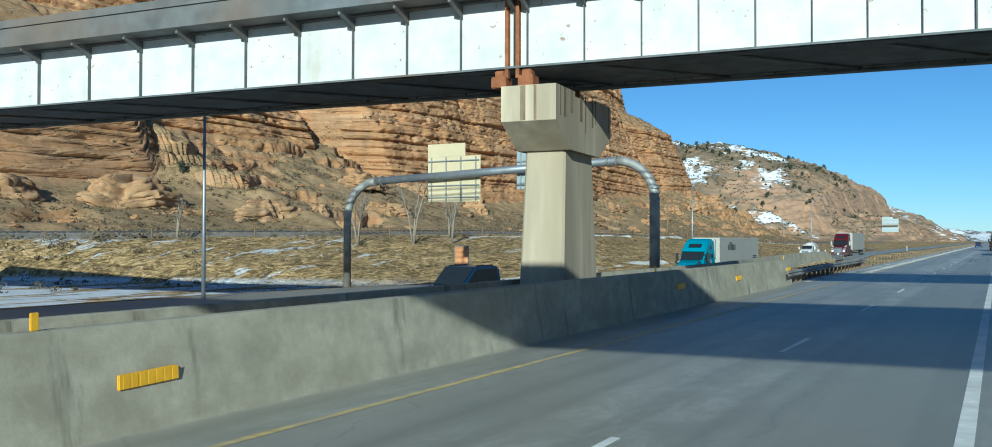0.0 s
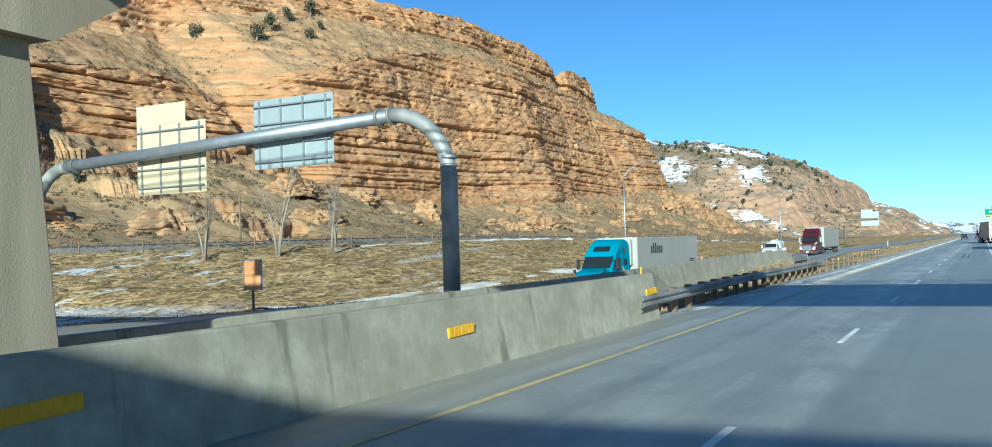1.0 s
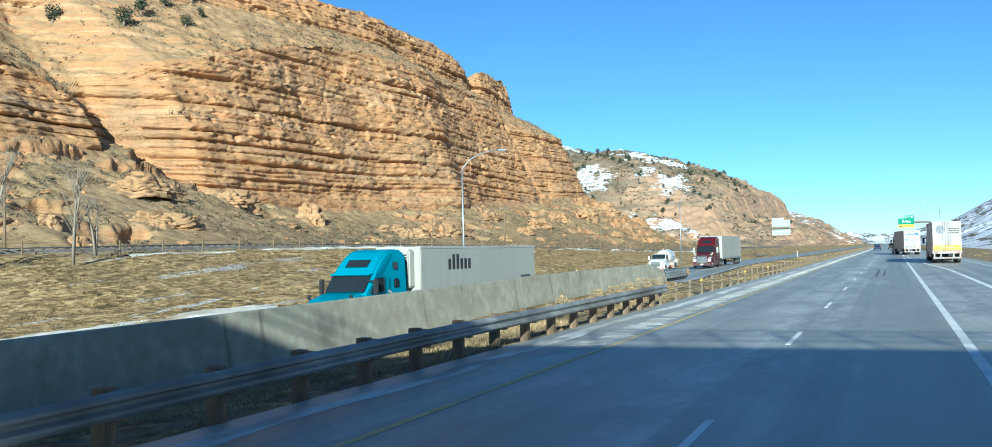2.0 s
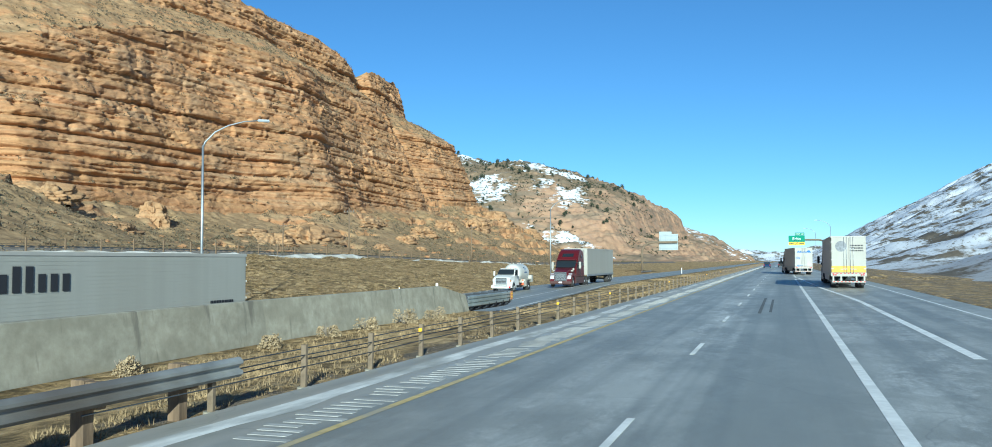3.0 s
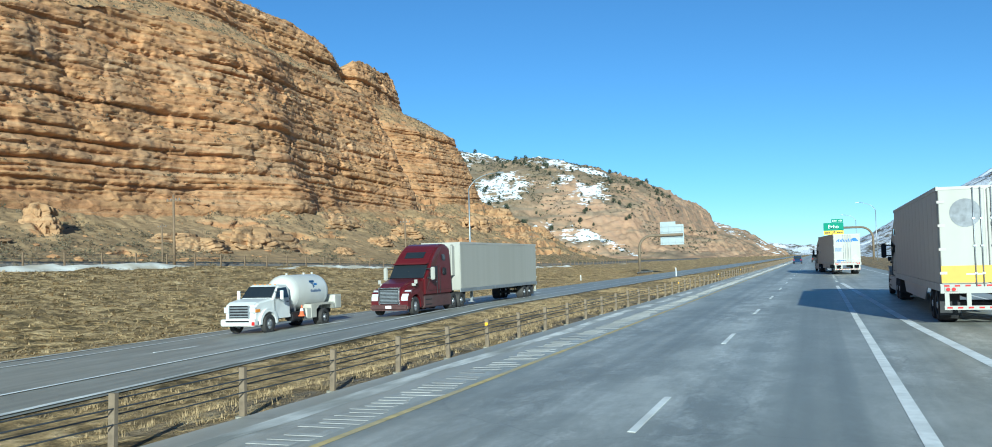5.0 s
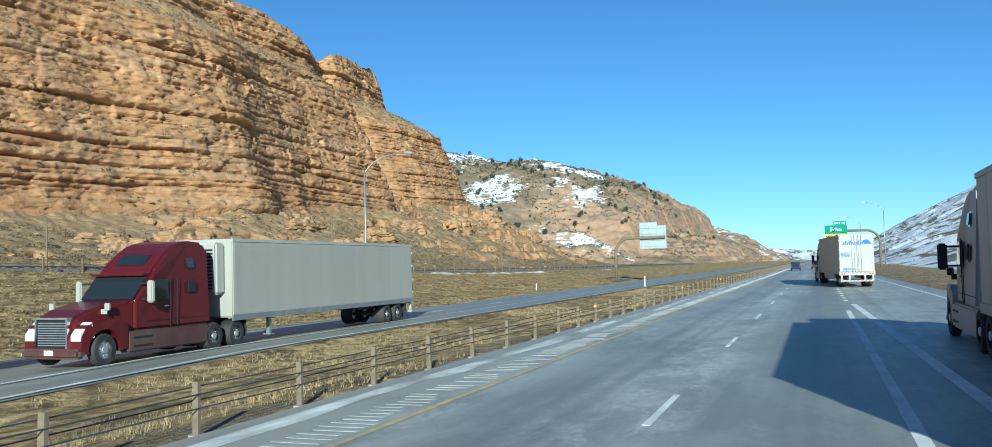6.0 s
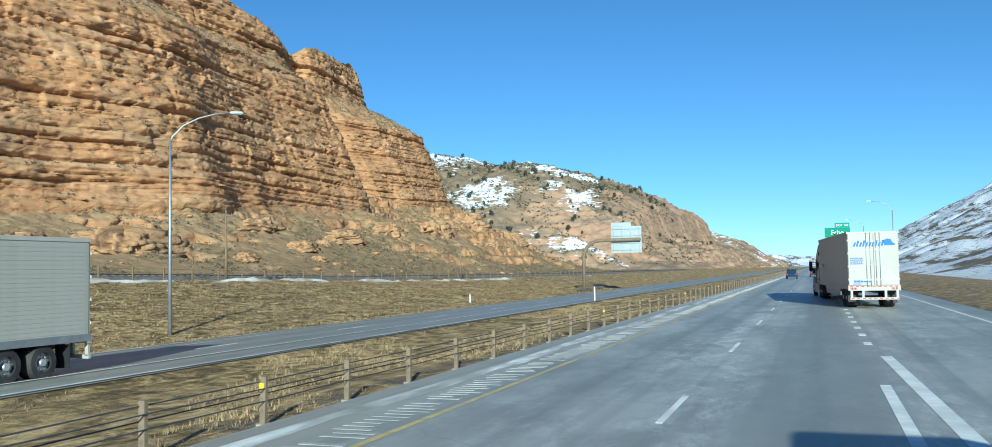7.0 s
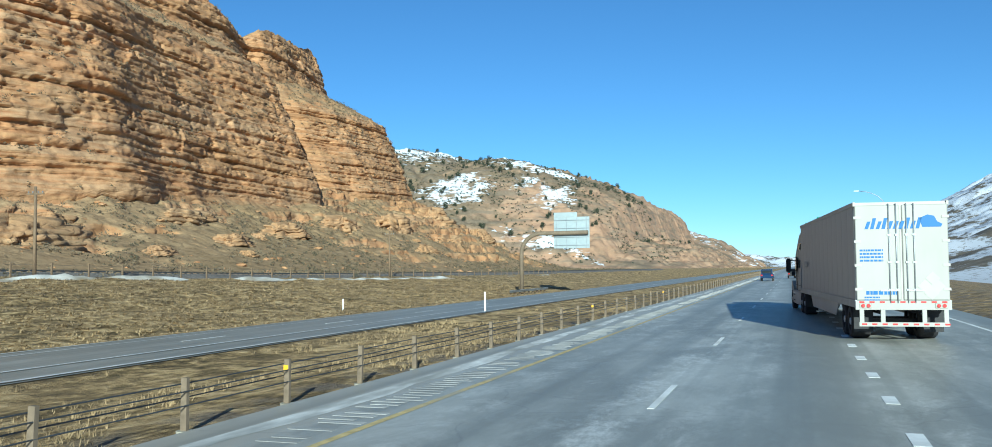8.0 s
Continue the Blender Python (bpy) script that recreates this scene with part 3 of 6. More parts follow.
def mountain():
    ys = np.concatenate([np.arange(-180, 150, 2.2), np.arange(150, 640, 0.65), np.arange(640, 720, 1.2), np.arange(720, 900, 3.0)])
    st = np.array(STATIONS, float)
    q = np.stack([np.interp(ys, st[:, 0], st[:, k]) for k in range(1, 9)], -1)
    n = len(ys)
    counts = (150, 190, 44, 56, 14)
    kx = [np.full(n, -98.0), q[:, 0], q[:, 2], q[:, 4], q[:, 6], q[:, 6] - 90]
    kz = [np.full(n, -0.3), q[:, 1], q[:, 3], q[:, 5], q[:, 7], q[:, 7] - 24]
    X, Z, C = [], [], []
    for s, c in enumerate(counts):
        u = np.linspace(0, 1, c, endpoint=False)[None]
        bend = u ** 1.35 if s == 0 else u
        X.append(kx[s][:, None] * (1 - u) + kx[s + 1][:, None] * u)
        Z.append(kz[s][:, None] * (1 - bend) + kz[s + 1][:, None] * bend)
        cliff = {0: 0.0, 1: 1.0, 2: 0.25, 3: 1.0, 4: 0.1}[s]
        C.append(np.full((n, c), cliff) * np.minimum(1, 8 * np.minimum(u, 1 - u) + 0.3))
    X, Z, C = (np.concatenate(a, 1) for a in (X, Z, C))
    Y = np.repeat(ys[:, None], X.shape[1], 1)
    # big buttresses and gullies
    big = (fbm(Y / 48.0, Z / 200.0, 3) * 7.0 + fbm(Y / 19.0 + 9, Z / 90.0, 2) * 1.7) * np.clip((112 - Z) / 26, 0.3, 1)
    talus_w = np.clip((Z - 3) / 18, 0, 1)
    X = X + big * (0.25 + 0.75 * np.minimum(1, C + 0.35)) * talus_w
    # thick beds, each set forward or back, undercut along their foot in long dark seams
    bed = Z + fbm(Y / 110.0 + 3, Z / 120.0, 2) * 4 - 0.004 * Y + 0.35 * fbm(Y / 11.0, Z / 20.0 + 5, 3)
    k, below, above, r1, r2 = layers(bed, -30, 150, 3.0, 9.0, 4)
    thick = (r1[k] - 0.5) * 2.6 + 1.6 * vnoise(Y / 55.0, k * 7.3)
    round_top = -1.0 * np.exp(-above / 0.7)
    low_part = np.clip((52 - Z) / 20, 0.55, 1)
    under = -np.exp(-(below / (0.3 + 0.55 * r2[k])) ** 2) * (0.5 + 3.2 * np.clip(vnoise(Y / 34.0 + 31, k * 5.9) + 0.25, 0, 1)) * low_part
    # thinner courses that weather into long rounded ledges and loose blocks
    kk, lower, upper, s1, s2 = layers(bed, -30, 150, 0.9, 3.2, 9)
    along = Y / (7.0 + 20.0 * s1[kk]) + 9.7 * s2[kk] + 0.5 * vnoise(Y / 5.0, bed / 2.0)
    cell = np.floor(along)
    gap_y = np.minimum(along - cell, cell + 1 - along) * (7.0 + 20.0 * s1[kk])
    shift = vnoise(cell * 7.31 + kk * 1.37, kk * 3.77 + cell * 0.61)
    half = 0.5 * (lower + upper)
    belly = 0.6 * np.sqrt(np.clip(np.minimum(lower, upper) / np.maximum(half, 0.2), 0, 1))
    calm = np.clip(0.55 + 2.2 * fbm(Y / 60.0 + 40, bed / 16.0, 2), 0.4, 1.1)
    course = ((s1[kk] - 0.5) * 0.7 + shift * 0.9 + belly) * calm
    seam = -(0.7 + 0.8 * s2[kk]) * np.exp(-(np.minimum(lower, upper) / 0.2) ** 2) * np.clip((vnoise(Y / 14.0, kk * 2.9) + 0.05) * 6, 0, 1)
    split = -0.5 * np.exp(-(gap_y / 0.4) ** 2) * (shift > 0.2)
    cleft = -np.maximum(0, fbm(Y / 11.0, bed / 60.0 + 11, 3) - 0.52) * 5.0
    pocket = -5.0 * np.clip(fbm(Y / 3.6 + 60, bed / 1.3, 3) - 0.3, 0, 0.35) * np.clip((Z - 26) / 16, 0.15, 1)
    slab = 1.3 * vnoise(np.floor(Y / 9.0 + 2.0 * vnoise(Y / 12.0, bed / 9.0)) * 3.7, k * 4.1) * np.clip((Z - 20) / 20, 0.3, 1)
    rough = fbm(Y / 14.0, bed / 4.0 + 50, 6, 0.58) * 1.4 + fbm(Y / 3.4 + 7, bed / 1.5, 5, 0.62) * 0.7
    push = C * (thick + round_top + under + course + seam + split + cleft + pocket + slab + rough)
    X = X + push
    Y = Y - 0.55 * push
    # ledges that break through the scree
    first = np.zeros_like(C)
    first[:, : counts[0]] = 1
    first[:, sum(counts[:2]) : sum(counts[:3])] = 0.3
    lay = Z + 2.0 * fbm(Y / 30.0 + 70, Z / 20.0, 3) + 0.8 * fbm(Y / 6.0, Z / 5.0 + 9, 3)
    gap = 4.3
    fl = lay / gap - np.floor(lay / gap)
    tread = (np.floor(lay / gap) + np.clip((fl - 0.66) / 0.2, 0, 1)) * gap - lay
    out = fbm(Y / 24.0 + 12, Z / 7.0 + 31, 4, 0.6) + 0.2 * np.clip((Y - 430) / 60, 0, 1) + 0.22 * np.clip((Z - 12) / 8, 0, 1)
    show = np.clip((out - 0.16) * 6, 0, 1) * first * np.clip((Z - 2.5) / 3, 0, 1)
    Z = Z + tread * show
    cut = np.floor(Y / 4.6 + 3.1 * np.floor(lay / gap) + 0.9 * vnoise(Y / 2.0, Z / 2.0))
    X = X + show * (fbm(Y / 4.5 + 5, Z / 2.0, 4) * 1.8 + 2.0 * vnoise(cut * 5.17, np.floor(lay / gap) * 3.3) + 0.5)
    Z = Z + (1 - C) * fbm(X / 8.0, Y / 8.0, 6, 0.62) * 2.0 * talus_w
    X = X + (1 - C) * fbm(Y / 3.0 + 21, Z / 2.0, 3) * 1.0 * talus_w
    soil = np.clip(1.1 - 1.6 * C, 0, 1) * np.clip(1 - 0.25 * show, 0, 1)
    ob = grid_mesh("mountain", np.stack([X, Y, Z], -1), M["rock"], False, soil=soil)
    return tagged(ob, "orange layered sandstone cliff above a brushy scree slope", "cliff", kind="structure")


mountain()


def hill(name, x0, x1, y0, y1, nx, ny, height, material, label, fields=None):
    xs, ys = np.linspace(x0, x1, nx), np.linspace(y0, y1, ny)
    Y, X = np.meshgrid(ys, xs, indexing="ij")
    Z = height(X, Y)
    ob = grid_mesh(name, np.stack([X, Y, Z], -1), material, False, **(fields(X, Y, Z) if fields else {}))
    return tagged(ob, label, "hill", kind="structure")


def far_height(X, Y):
    base = np.interp(X, [-900, -560, -469, -429, -400, -365, -331, -313, -266, -196, -174, -158, -115, -86, -60], [204, 152, 141, 144, 140, 129, 132, 130, 117, 92, 74, 34, 21, 6, -4])
    rise = np.clip((Y - 900 - (X + 200) * 0.25) / 360, 0, 1)
    rise = rise ** 1.25 * (2.2 - 1.2 * rise)
    calm = np.clip((1.05 - rise) * 3, 0.3, 1)
    z = base * rise + fbm(X / 90.0, Y / 90.0, 5) * 10 * rise * calm + (0.2 - np.abs(fbm(X / 34.0, Y / 46.0, 5, 0.6))) * (19 - 12 * np.clip((X + 300) / 80, 0, 1)) * rise * calm + fbm(X / 8.0, Y / 8.0, 4, 0.6) * 3.4 * rise
    # broken rock bands on the flank
    t = (z + fbm(X / 60.0 + 3, Y / 60.0, 5, 0.6) * 6) / 5.0
    f = t - np.floor(t)
    terr = (np.floor(t) + np.clip((f - 0.6) / 0.28, 0, 1)) * 5.0
    amount = far_rock(X, Y) * 0.85
    return z * (1 - amount) + (terr + fbm(X / 6.0, Y / 6.0, 3, 0.6) * 4.2 + 2) * amount * np.clip(rise * 2, 0, 1) - 3 * (1 - rise)


def far_rock(X, Y):
    """Where rock breaks out of the far hill: in broken bands, mostly on its eastern nose."""
    return np.clip((fbm(X / 50.0 + 8, Y / 36.0, 5, 0.6) + np.clip((X + 265) / 150, -0.4, 0.5) - 0.14) * 2.6, 0, 1)


def far_fields(X, Y, Z):
    snow = np.full_like(X, -1.0)
    for cx, cy, ax, ay in ((-362, 1222, 62, 56), (-450, 1225, 50, 40), (-428, 1150, 44, 66), (-285, 1188, 36, 48), (-250, 1190, 22, 26), (-395, 1190, 16, 30), (-212, 985, 46, 12), (-320, 1045, 34, 40), (-228, 1085, 16, 40), (-262, 1110, 14, 30)):
        snow = np.maximum(snow, 0.95 - np.hypot((X - cx) / ax, (Y - cy) / ay))
    snow = snow - 0.1 + 0.7 * fbm(X / 15.0 + 4, Y / 24.0, 6, 0.68)
    return {"soil": 1 - 0.9 * far_rock(X, Y), "snow": snow}


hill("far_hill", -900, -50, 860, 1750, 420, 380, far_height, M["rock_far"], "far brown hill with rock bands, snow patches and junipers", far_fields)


def ridge_height(X, Y):
    base = np.interp(X, [-520, -300, -200, -150, -100, -70, -50], [130, 100, 72, 52, 22, 6, -4])
    rise = np.clip((Y - 1620 - (X + 200) * 0.3) / 330, 0, 1)
    return base * rise * (1.6 - 0.6 * rise) + fbm(X / 40.0, Y / 50.0, 5, 0.6) * 15 * rise - 4 * (1 - rise)


def ridge_fields(X, Y, Z):
    return {"soil": 1 - 0.9 * far_rock(X, Y), "snow": -0.35 + 1.1 * fbm(X / 30.0 + 9, Y / 40.0, 4)}


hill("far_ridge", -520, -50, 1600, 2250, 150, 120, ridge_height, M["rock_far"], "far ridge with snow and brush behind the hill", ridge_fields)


def right_height(X, Y):
    """A long brushy hillside beside the exit lane, cut by gullies."""
    base = np.interp(X, [20, 30, 60, 120, 200, 330, 500, 700], [-1.2, 0.6, 9, 30, 60, 106, 152, 190])
    swell = 1 + 0.5 * np.clip((Y - 1100) / 700, 0, 1) + 0.22 * fbm(Y / 260.0 + 3, X / 400.0, 3)
    gully = np.abs(fbm(Y / 75.0 + 0.15 * X / 75.0, X / 240.0 + 5, 4)) * 0.26
    away = np.clip((X - 26) / 30, 0, 1)
    end = np.clip((Y - 40) / 160, 0, 1)
    return base * (swell - gully * away) * end + (fbm(X / 16.0, Y / 16.0, 4, 0.6) * 3.0 + fbm(X / 60.0, Y / 60.0, 3) * 6.0) * away * end - 1.5 * (1 - end)


hill("right_hill", 20, 700, -60, 2300, 190, 420, right_height, M["snowhill"], "snowy hillside with dark brush beside the exit lane")


def end_height(X, Y):
    base = np.interp(X, [-900, -420, -200, -60, 60, 200, 330, 600], [90, 70, 34, 22, 30, 52, 80, 110])
    rise = np.clip((Y - 2500) / 600, 0, 1)
    return base * rise + fbm(X / 120.0, Y / 160.0, 5) * 34 * rise - 4


hill("valley_head", -900, 900, 2400, 3600, 160, 60, end_height, M["snowhill"], "distant snowy hills at the head of the valley")


# ---- the road ----
def strip(name, x0, x1, ys, z, material, thick=0.0):
    """A paved band between two edges that may vary with y."""
    ys = np.asarray(ys, float)
    f = lambda v: np.array([float(v(y)) if callable(v) else v for y in ys])
    a, b = f(x0), f(x1)
    n = 9
    X = a[:, None] + (b - a)[:, None] * np.linspace(0, 1, n)[None]
    Y = np.repeat(ys[:, None], n, 1)
    Z = z(X, Y) if callable(z) else np.full_like(X, z)
    return grid_mesh(name, np.stack([X, Y, Z], -1), material)


STATION_Y = np.concatenate([np.arange(-260, 700, 12.0), np.array([760, 900, 1200, 1600, 2000])])
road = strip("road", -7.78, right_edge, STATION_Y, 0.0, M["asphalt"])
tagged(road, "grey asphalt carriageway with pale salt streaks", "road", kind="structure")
far_road = strip("road_opposite", far_edge, opp_edge, STATION_Y, lambda X, Y: opp_z(X, Y), M["asphalt_far"])
tagged(far_road, "grey asphalt carriageway for the oncoming traffic", "road", kind="structure")


def line(name, x0, x1, y0, y1, material, parent, z=0.005, step=6.0):
    ys = np.arange(y0, y1 + 0.01, min(step, y1 - y0))
    f = lambda v: (lambda y: float(v(y)) if callable(v) else v)
    ob = strip(name, f(x0), f(x1), ys, (lambda X, Y: z(X, Y) + 0.03) if callable(z) else z, material)
    ob.parent = parent
    return ob


line("yellow_line", -5.56, -5.42, -150, 900, M["yellow_line"], road)
wander = lambda y: -7.0 + 0.12 * math.sin(y * 0.07) + 0.08 * math.sin(y * 0.31)
line("salt_strip", lambda y: -7.72 if y < 50 else wander(y) - 0.22, lambda y: wander(y) + 0.2 + 0.08 * math.sin(y * 0.9) + 0.05 * math.sin(y * 2.3), 54, 700, M["salt"], road, 0.004, 1.5)
line("edge_line", 1.58, 1.78, -60, 190.5, M["white_line"], road)
gore = lambda y: lerp_list(y, [(96, 4.3), (128, 4.05), (150, 3.05), (193, 1.95)])
line("gore_line", lambda y: gore(y) - 0.02, lambda y: gore(y) + 0.26, 96, 192, M["white_line"], road)
line("ramp_edge_line", lambda y: right_edge(y) - 1.6, lambda y: right_edge(y) - 1.45, -60, 500, M["white_line"], road)
dash = bmesh.new()
box(dash, -0.055, 0.055, -1.52, 1.52, 0.0, 0.006)
dash_mesh = bpy.data.meshes.new("lane_dash")
dash.to_mesh(dash_mesh)
dash_mesh.materials.append(M["white_line"])
for k in range(-4, 50):
    share("lane_dash", dash_mesh, road, (-1.83, 13 + 12.192 * k - 1.52, 0.001))
dot = bmesh.new()
box(dot, -0.11, 0.11, -0.46, 0.46, 0.0, 0.006)
dot_mesh = bpy.data.meshes.new("lane_dot")
dot.to_mesh(dot_mesh)
dot_mesh.materials.append(M["white_line"])
for k in range(24):
    share("lane_dot", dot_mesh, road, (1.85, 196.0 + 3.66 * k, 0.001))
rumble = bmesh.new()
rng = random.Random(3)
for k in range(1440):
    y = 68 + 0.305 * k
    if rng.random() < 0.12:
        continue
    a = -6.42 + rng.uniform(-0.1, 0.1)
    b = a + rng.uniform(0.5, 0.75)
    box(rumble, a, b, y, y + rng.uniform(0.11, 0.19), 0.0, 0.005)
tagged(part("rumble_strip", rumble, M["groove"], road), "salt-filled rumble strip grooves", kind="stuff")
skid = boxes((-0.78, -0.64, 113, 129, 0, 0.005), (-0.34, -0.22, 114, 127, 0, 0.005))
part("skid_mark", skid, M["skid"], road)
for nm, off, w, m_ in (("yellow_line_opposite", -3.6, 0.2, "white_line"), ("edge_line_opposite", -10.95, 0.18, "white_line"), ("salt_strip_opposite", -0.55, 0.3, "salt"), ("salt_film_opposite", -13.3, 0.3, "salt")):
    line(nm, lambda y, o=off: float(opp_edge(y)) + o, lambda y, o=off, w=w: float(opp_edge(y)) + o + w, -60, 900, M[m_], far_road, opp_z)
for k in range(60):
    y = -20 + 12.192 * k
    x = float(opp_edge(y)) - 7.3
    o = share("lane_dash", dash_mesh, far_road, (x, y, float(opp_z(x, y)) + 0.012))


# ---- concrete barriers ----
def barrier(name, edge, base, y0, y1, h, label, taper=None, step=6.1):
    """A single-slope concrete barrier in cast lengths with open joints; edge(y): its near foot."""
    top = thing(name, (0, 0, 0), label, "barrier", kind="structure")
    ys = np.arange(y0, y1 - 0.1, step)
    for a in ys:
        b = min(a + step - 0.006, y1)
        bm = bmesh.new()
        ring = []
        for y in sorted({*np.linspace(a, b, 4), *([taper] if taper and a < taper < b else [])}):
            e, z, hh = float(edge(y)), float(base(y)), h
            if taper and y > taper:
                hh = h * (1 - 0.42 * (y - taper) / (y1 - taper))
            ring.append([bm.verts.new(p) for p in ((e + 0.02, y, z - 0.4), (e, y, z), (e - 0.2, y, z + hh - 0.02), (e - 0.24, y, z + hh), (e - 0.44, y, z + hh), (e - 0.48, y, z + hh - 0.02), (e - 0.68, y, z), (e - 0.7, y, z - 1.2))])
        for r0, r1 in zip(ring, ring[1:]):
            for k in range(8):
                bm.faces.new((r0[k], r1[k], r1[(k + 1) % 8], r0[(k + 1) % 8]))
        bm.faces.new(ring[0])
        bm.faces.new(ring[-1][::-1])
        bmesh.ops.recalc_face_normals(bm, faces=bm.faces[:])
        part("barrier_segment", bm, M["concrete"], top)
    return top


near_foot = lambda y: lerp_list(y, [(-60, -6.75), (15, -6.8), (40, -7.15), (52, -7.3)])
barrier("median_barrier", near_foot, lambda y: 0.0, -60, 51.8, 1.27, "weathered grey concrete median barrier with yellow reflectors")
wall2_foot = lambda y: max(float(opp_edge(y)) + 0.72, -15.2)
wall2_base = lambda y: lerp_list(y, [(-60, -0.45), (60, -0.5), (92, -0.33), (121, -0.3)])
barrier("median_barrier_opposite", wall2_foot, wall2_base, -60, 117.9, 1.3, "long grey concrete barrier along the oncoming carriageway", 114.2)


def reflector(x, y, z, tilt=0.0, tall=False):
    t = thing("reflector", (x, y, z), "yellow plastic reflector fixed to the concrete barrier", "reflector", "barrier reflectors")
    if tall:
        part("plate", rounded(0.008, (-0.015, 0.015, -0.05, 0.05, 0.0, 0.2)), M["reflector"], t)
    else:
        part("plate", rounded(0.01, (-0.02, 0.02, -0.42, 0.42, -0.09, 0.09)), M["reflector"], t)
        ribs = boxes(*[(0.02, 0.023, -0.36 + 0.12 * k, -0.27 + 0.12 * k, -0.08, 0.08) for k in range(7)])
        part("rib", ribs, M["reflector"], t)
    t.rotation_euler[0] = radians(tilt)
    return t


for y, z in ((10.7, 0.62), (32.4, 0.74), (40.5, 0.72), (51.3, 0.78)):
    reflector(float(near_foot(y)) - 0.2 * z / 1.27 + 0.02, y, z, 2)
for y in (9.4, 30.5, 51.2):
    reflector(float(near_foot(y)) - 0.33, y, 1.27, 0, True)


# ---- guardrail and cable barrier in the median ----
def w_beam(bm, ys, xs, z, face=1):
    """A folded steel rail along a line."""
    prof = [(0.0, -0.155), (0.03, -0.145), (0.08, -0.10), (0.08, -0.06), (0.01, -0.02), (0.01, 0.02), (0.08, 0.06), (0.08, 0.10), (0.03, 0.145), (0.0, 0.155)]
    prof = prof + [(a - 0.012, b) for a, b in prof[::-1]]
    rings = [[bm.verts.new((x + face * a, y, z + b)) for a, b in prof] for x, y in zip(xs, ys)]
    n = len(prof)
    for r0, r1 in zip(rings, rings[1:]):
        for k in range(n):
            bm.faces.new((r0[k], r1[k], r1[(k + 1) % n], r0[(k + 1) % n]))
    bm.faces.new(rings[0])
    bm.faces.new(rings[-1][::-1])
    bmesh.ops.recalc_face_normals(bm, faces=bm.faces[:])


rail_x = lambda y: lerp_list(y, [(49, -7.12), (52, -7.22), (58, -7.5), (66, -7.72), (86, -7.86)])
guard = thing("guardrail", (0, 0, 0), "weathered steel guardrail on wooden posts", "guardrail")
bm = bmesh.new()
gy = np.arange(49.7, 86.0, 1.2)
w_beam(bm, gy, [float(rail_x(y)) for y in gy], 0.57)
part("rail", bm, M["rail_steel"], guard)
post_bm = rounded(0.012, (-0.2, 0.0, -0.1, 0.1, -0.6, 0.74), seg=1)
post_me = bpy.data.meshes.new("post")
post_bm.to_mesh(post_me)
post_bm.free()
post_me.materials.append(M["wood"])
block_bm = rounded(0.012, (0.0, 0.2, -0.08, 0.08, 0.38, 0.72), seg=1)
block_me = bpy.data.meshes.new("spacer_block")
block_bm.to_mesh(block_me)
block_bm.free()
block_me.materials.append(M["wood"])
for y in np.arange(52.2, 85.5, 1.905):
    share("post", post_me, guard, (float(rail_x(y)) - 0.2, float(y), 0))
    share("spacer_block", block_me, guard, (float(rail_x(y)) - 0.2, float(y), 0))

cable = thing("cable_barrier", (0, 0, 0), "wire rope barrier on rusty steel posts in the median", "cable barrier")
pm = rounded(0.006, (-0.05, 0.05, -0.04, 0.04, -0.4, 0.72), seg=1)
pme = bpy.data.meshes.new("post")
pm.to_mesh(pme)
pm.free()
pme.materials.append(M["post"])
cm = boxes((-0.045, 0.045, -0.044, -0.041, 0.53, 0.62))
cme = bpy.data.meshes.new("post_marker")
cm.to_mesh(cme)
cm.free()
cme.materials.append(M["reflector"])
socket = bmesh.new()
tube(socket, [(0, 0, -0.3), (0, 0, 0.02)], 0.12, 12)
sme = bpy.data.meshes.new("footing")
socket.to_mesh(sme)
socket.free()
sme.materials.append(M["concrete"])
rng = random.Random(5)
for k in range(150):
    y = 85.12 + 2.772 * k
    lean = rng.uniform(-1.5, 1.5)
    p = share("post", pme, cable, (-7.95, y, 0))
    p.rotation_euler = (radians(lean), radians(rng.uniform(-1.5, 1.5)), 0)
    if k in (3, 8, 12, 21, 34, 43, 52, 60):
        share("post_marker", cme, cable, (-7.95, y, 0))
    if y < 260:
        share("footing", sme, cable, (-7.95, y, -0.05))
for z, dx in ((0.34, 0.05), (0.44, -0.05), (0.54, 0.05), (0.64, -0.05)):
    bm = bmesh.new()
    pts = [(-7.95 + dx, y, z + (-0.012 if k % 2 else 0)) for k, y in enumerate(np.arange(82.4, 500, 2.772))]
    tube(bm, pts, 0.011, 5)
    part("cable", bm, M["dark_steel"], cable)

# crash cushion at the end of the long barrier
cush = thing("crash_cushion", (-15.72, 118.05, -0.42), "stacked steel rail crash cushion at the barrier's end", "crash cushion")


def thrie_beam(bm, y0, y1, x, z, face):
    """A steel rail folded into three ridges."""
    prof = [(0.0, -0.3)]
    for c in (-0.2, 0.0, 0.2):
        prof += [(0.02, c - 0.085), (0.085, c - 0.05), (0.085, c + 0.05), (0.02, c + 0.085)]
    prof += [(0.0, 0.3)]
    prof = prof + [(p - 0.012, q) for p, q in prof[::-1]]
    rings = [[bm.verts.new((x + face * p, y, z + q)) for p, q in prof] for y in (y0, y1)]
    n = len(prof)
    for k in range(n):
        bm.faces.new((rings[0][k], rings[1][k], rings[1][(k + 1) % n], rings[0][(k + 1) % n]))
    bm.faces.new(rings[0])
    bm.faces.new(rings[1][::-1])
    bmesh.ops.recalc_face_normals(bm, faces=bm.faces[:])


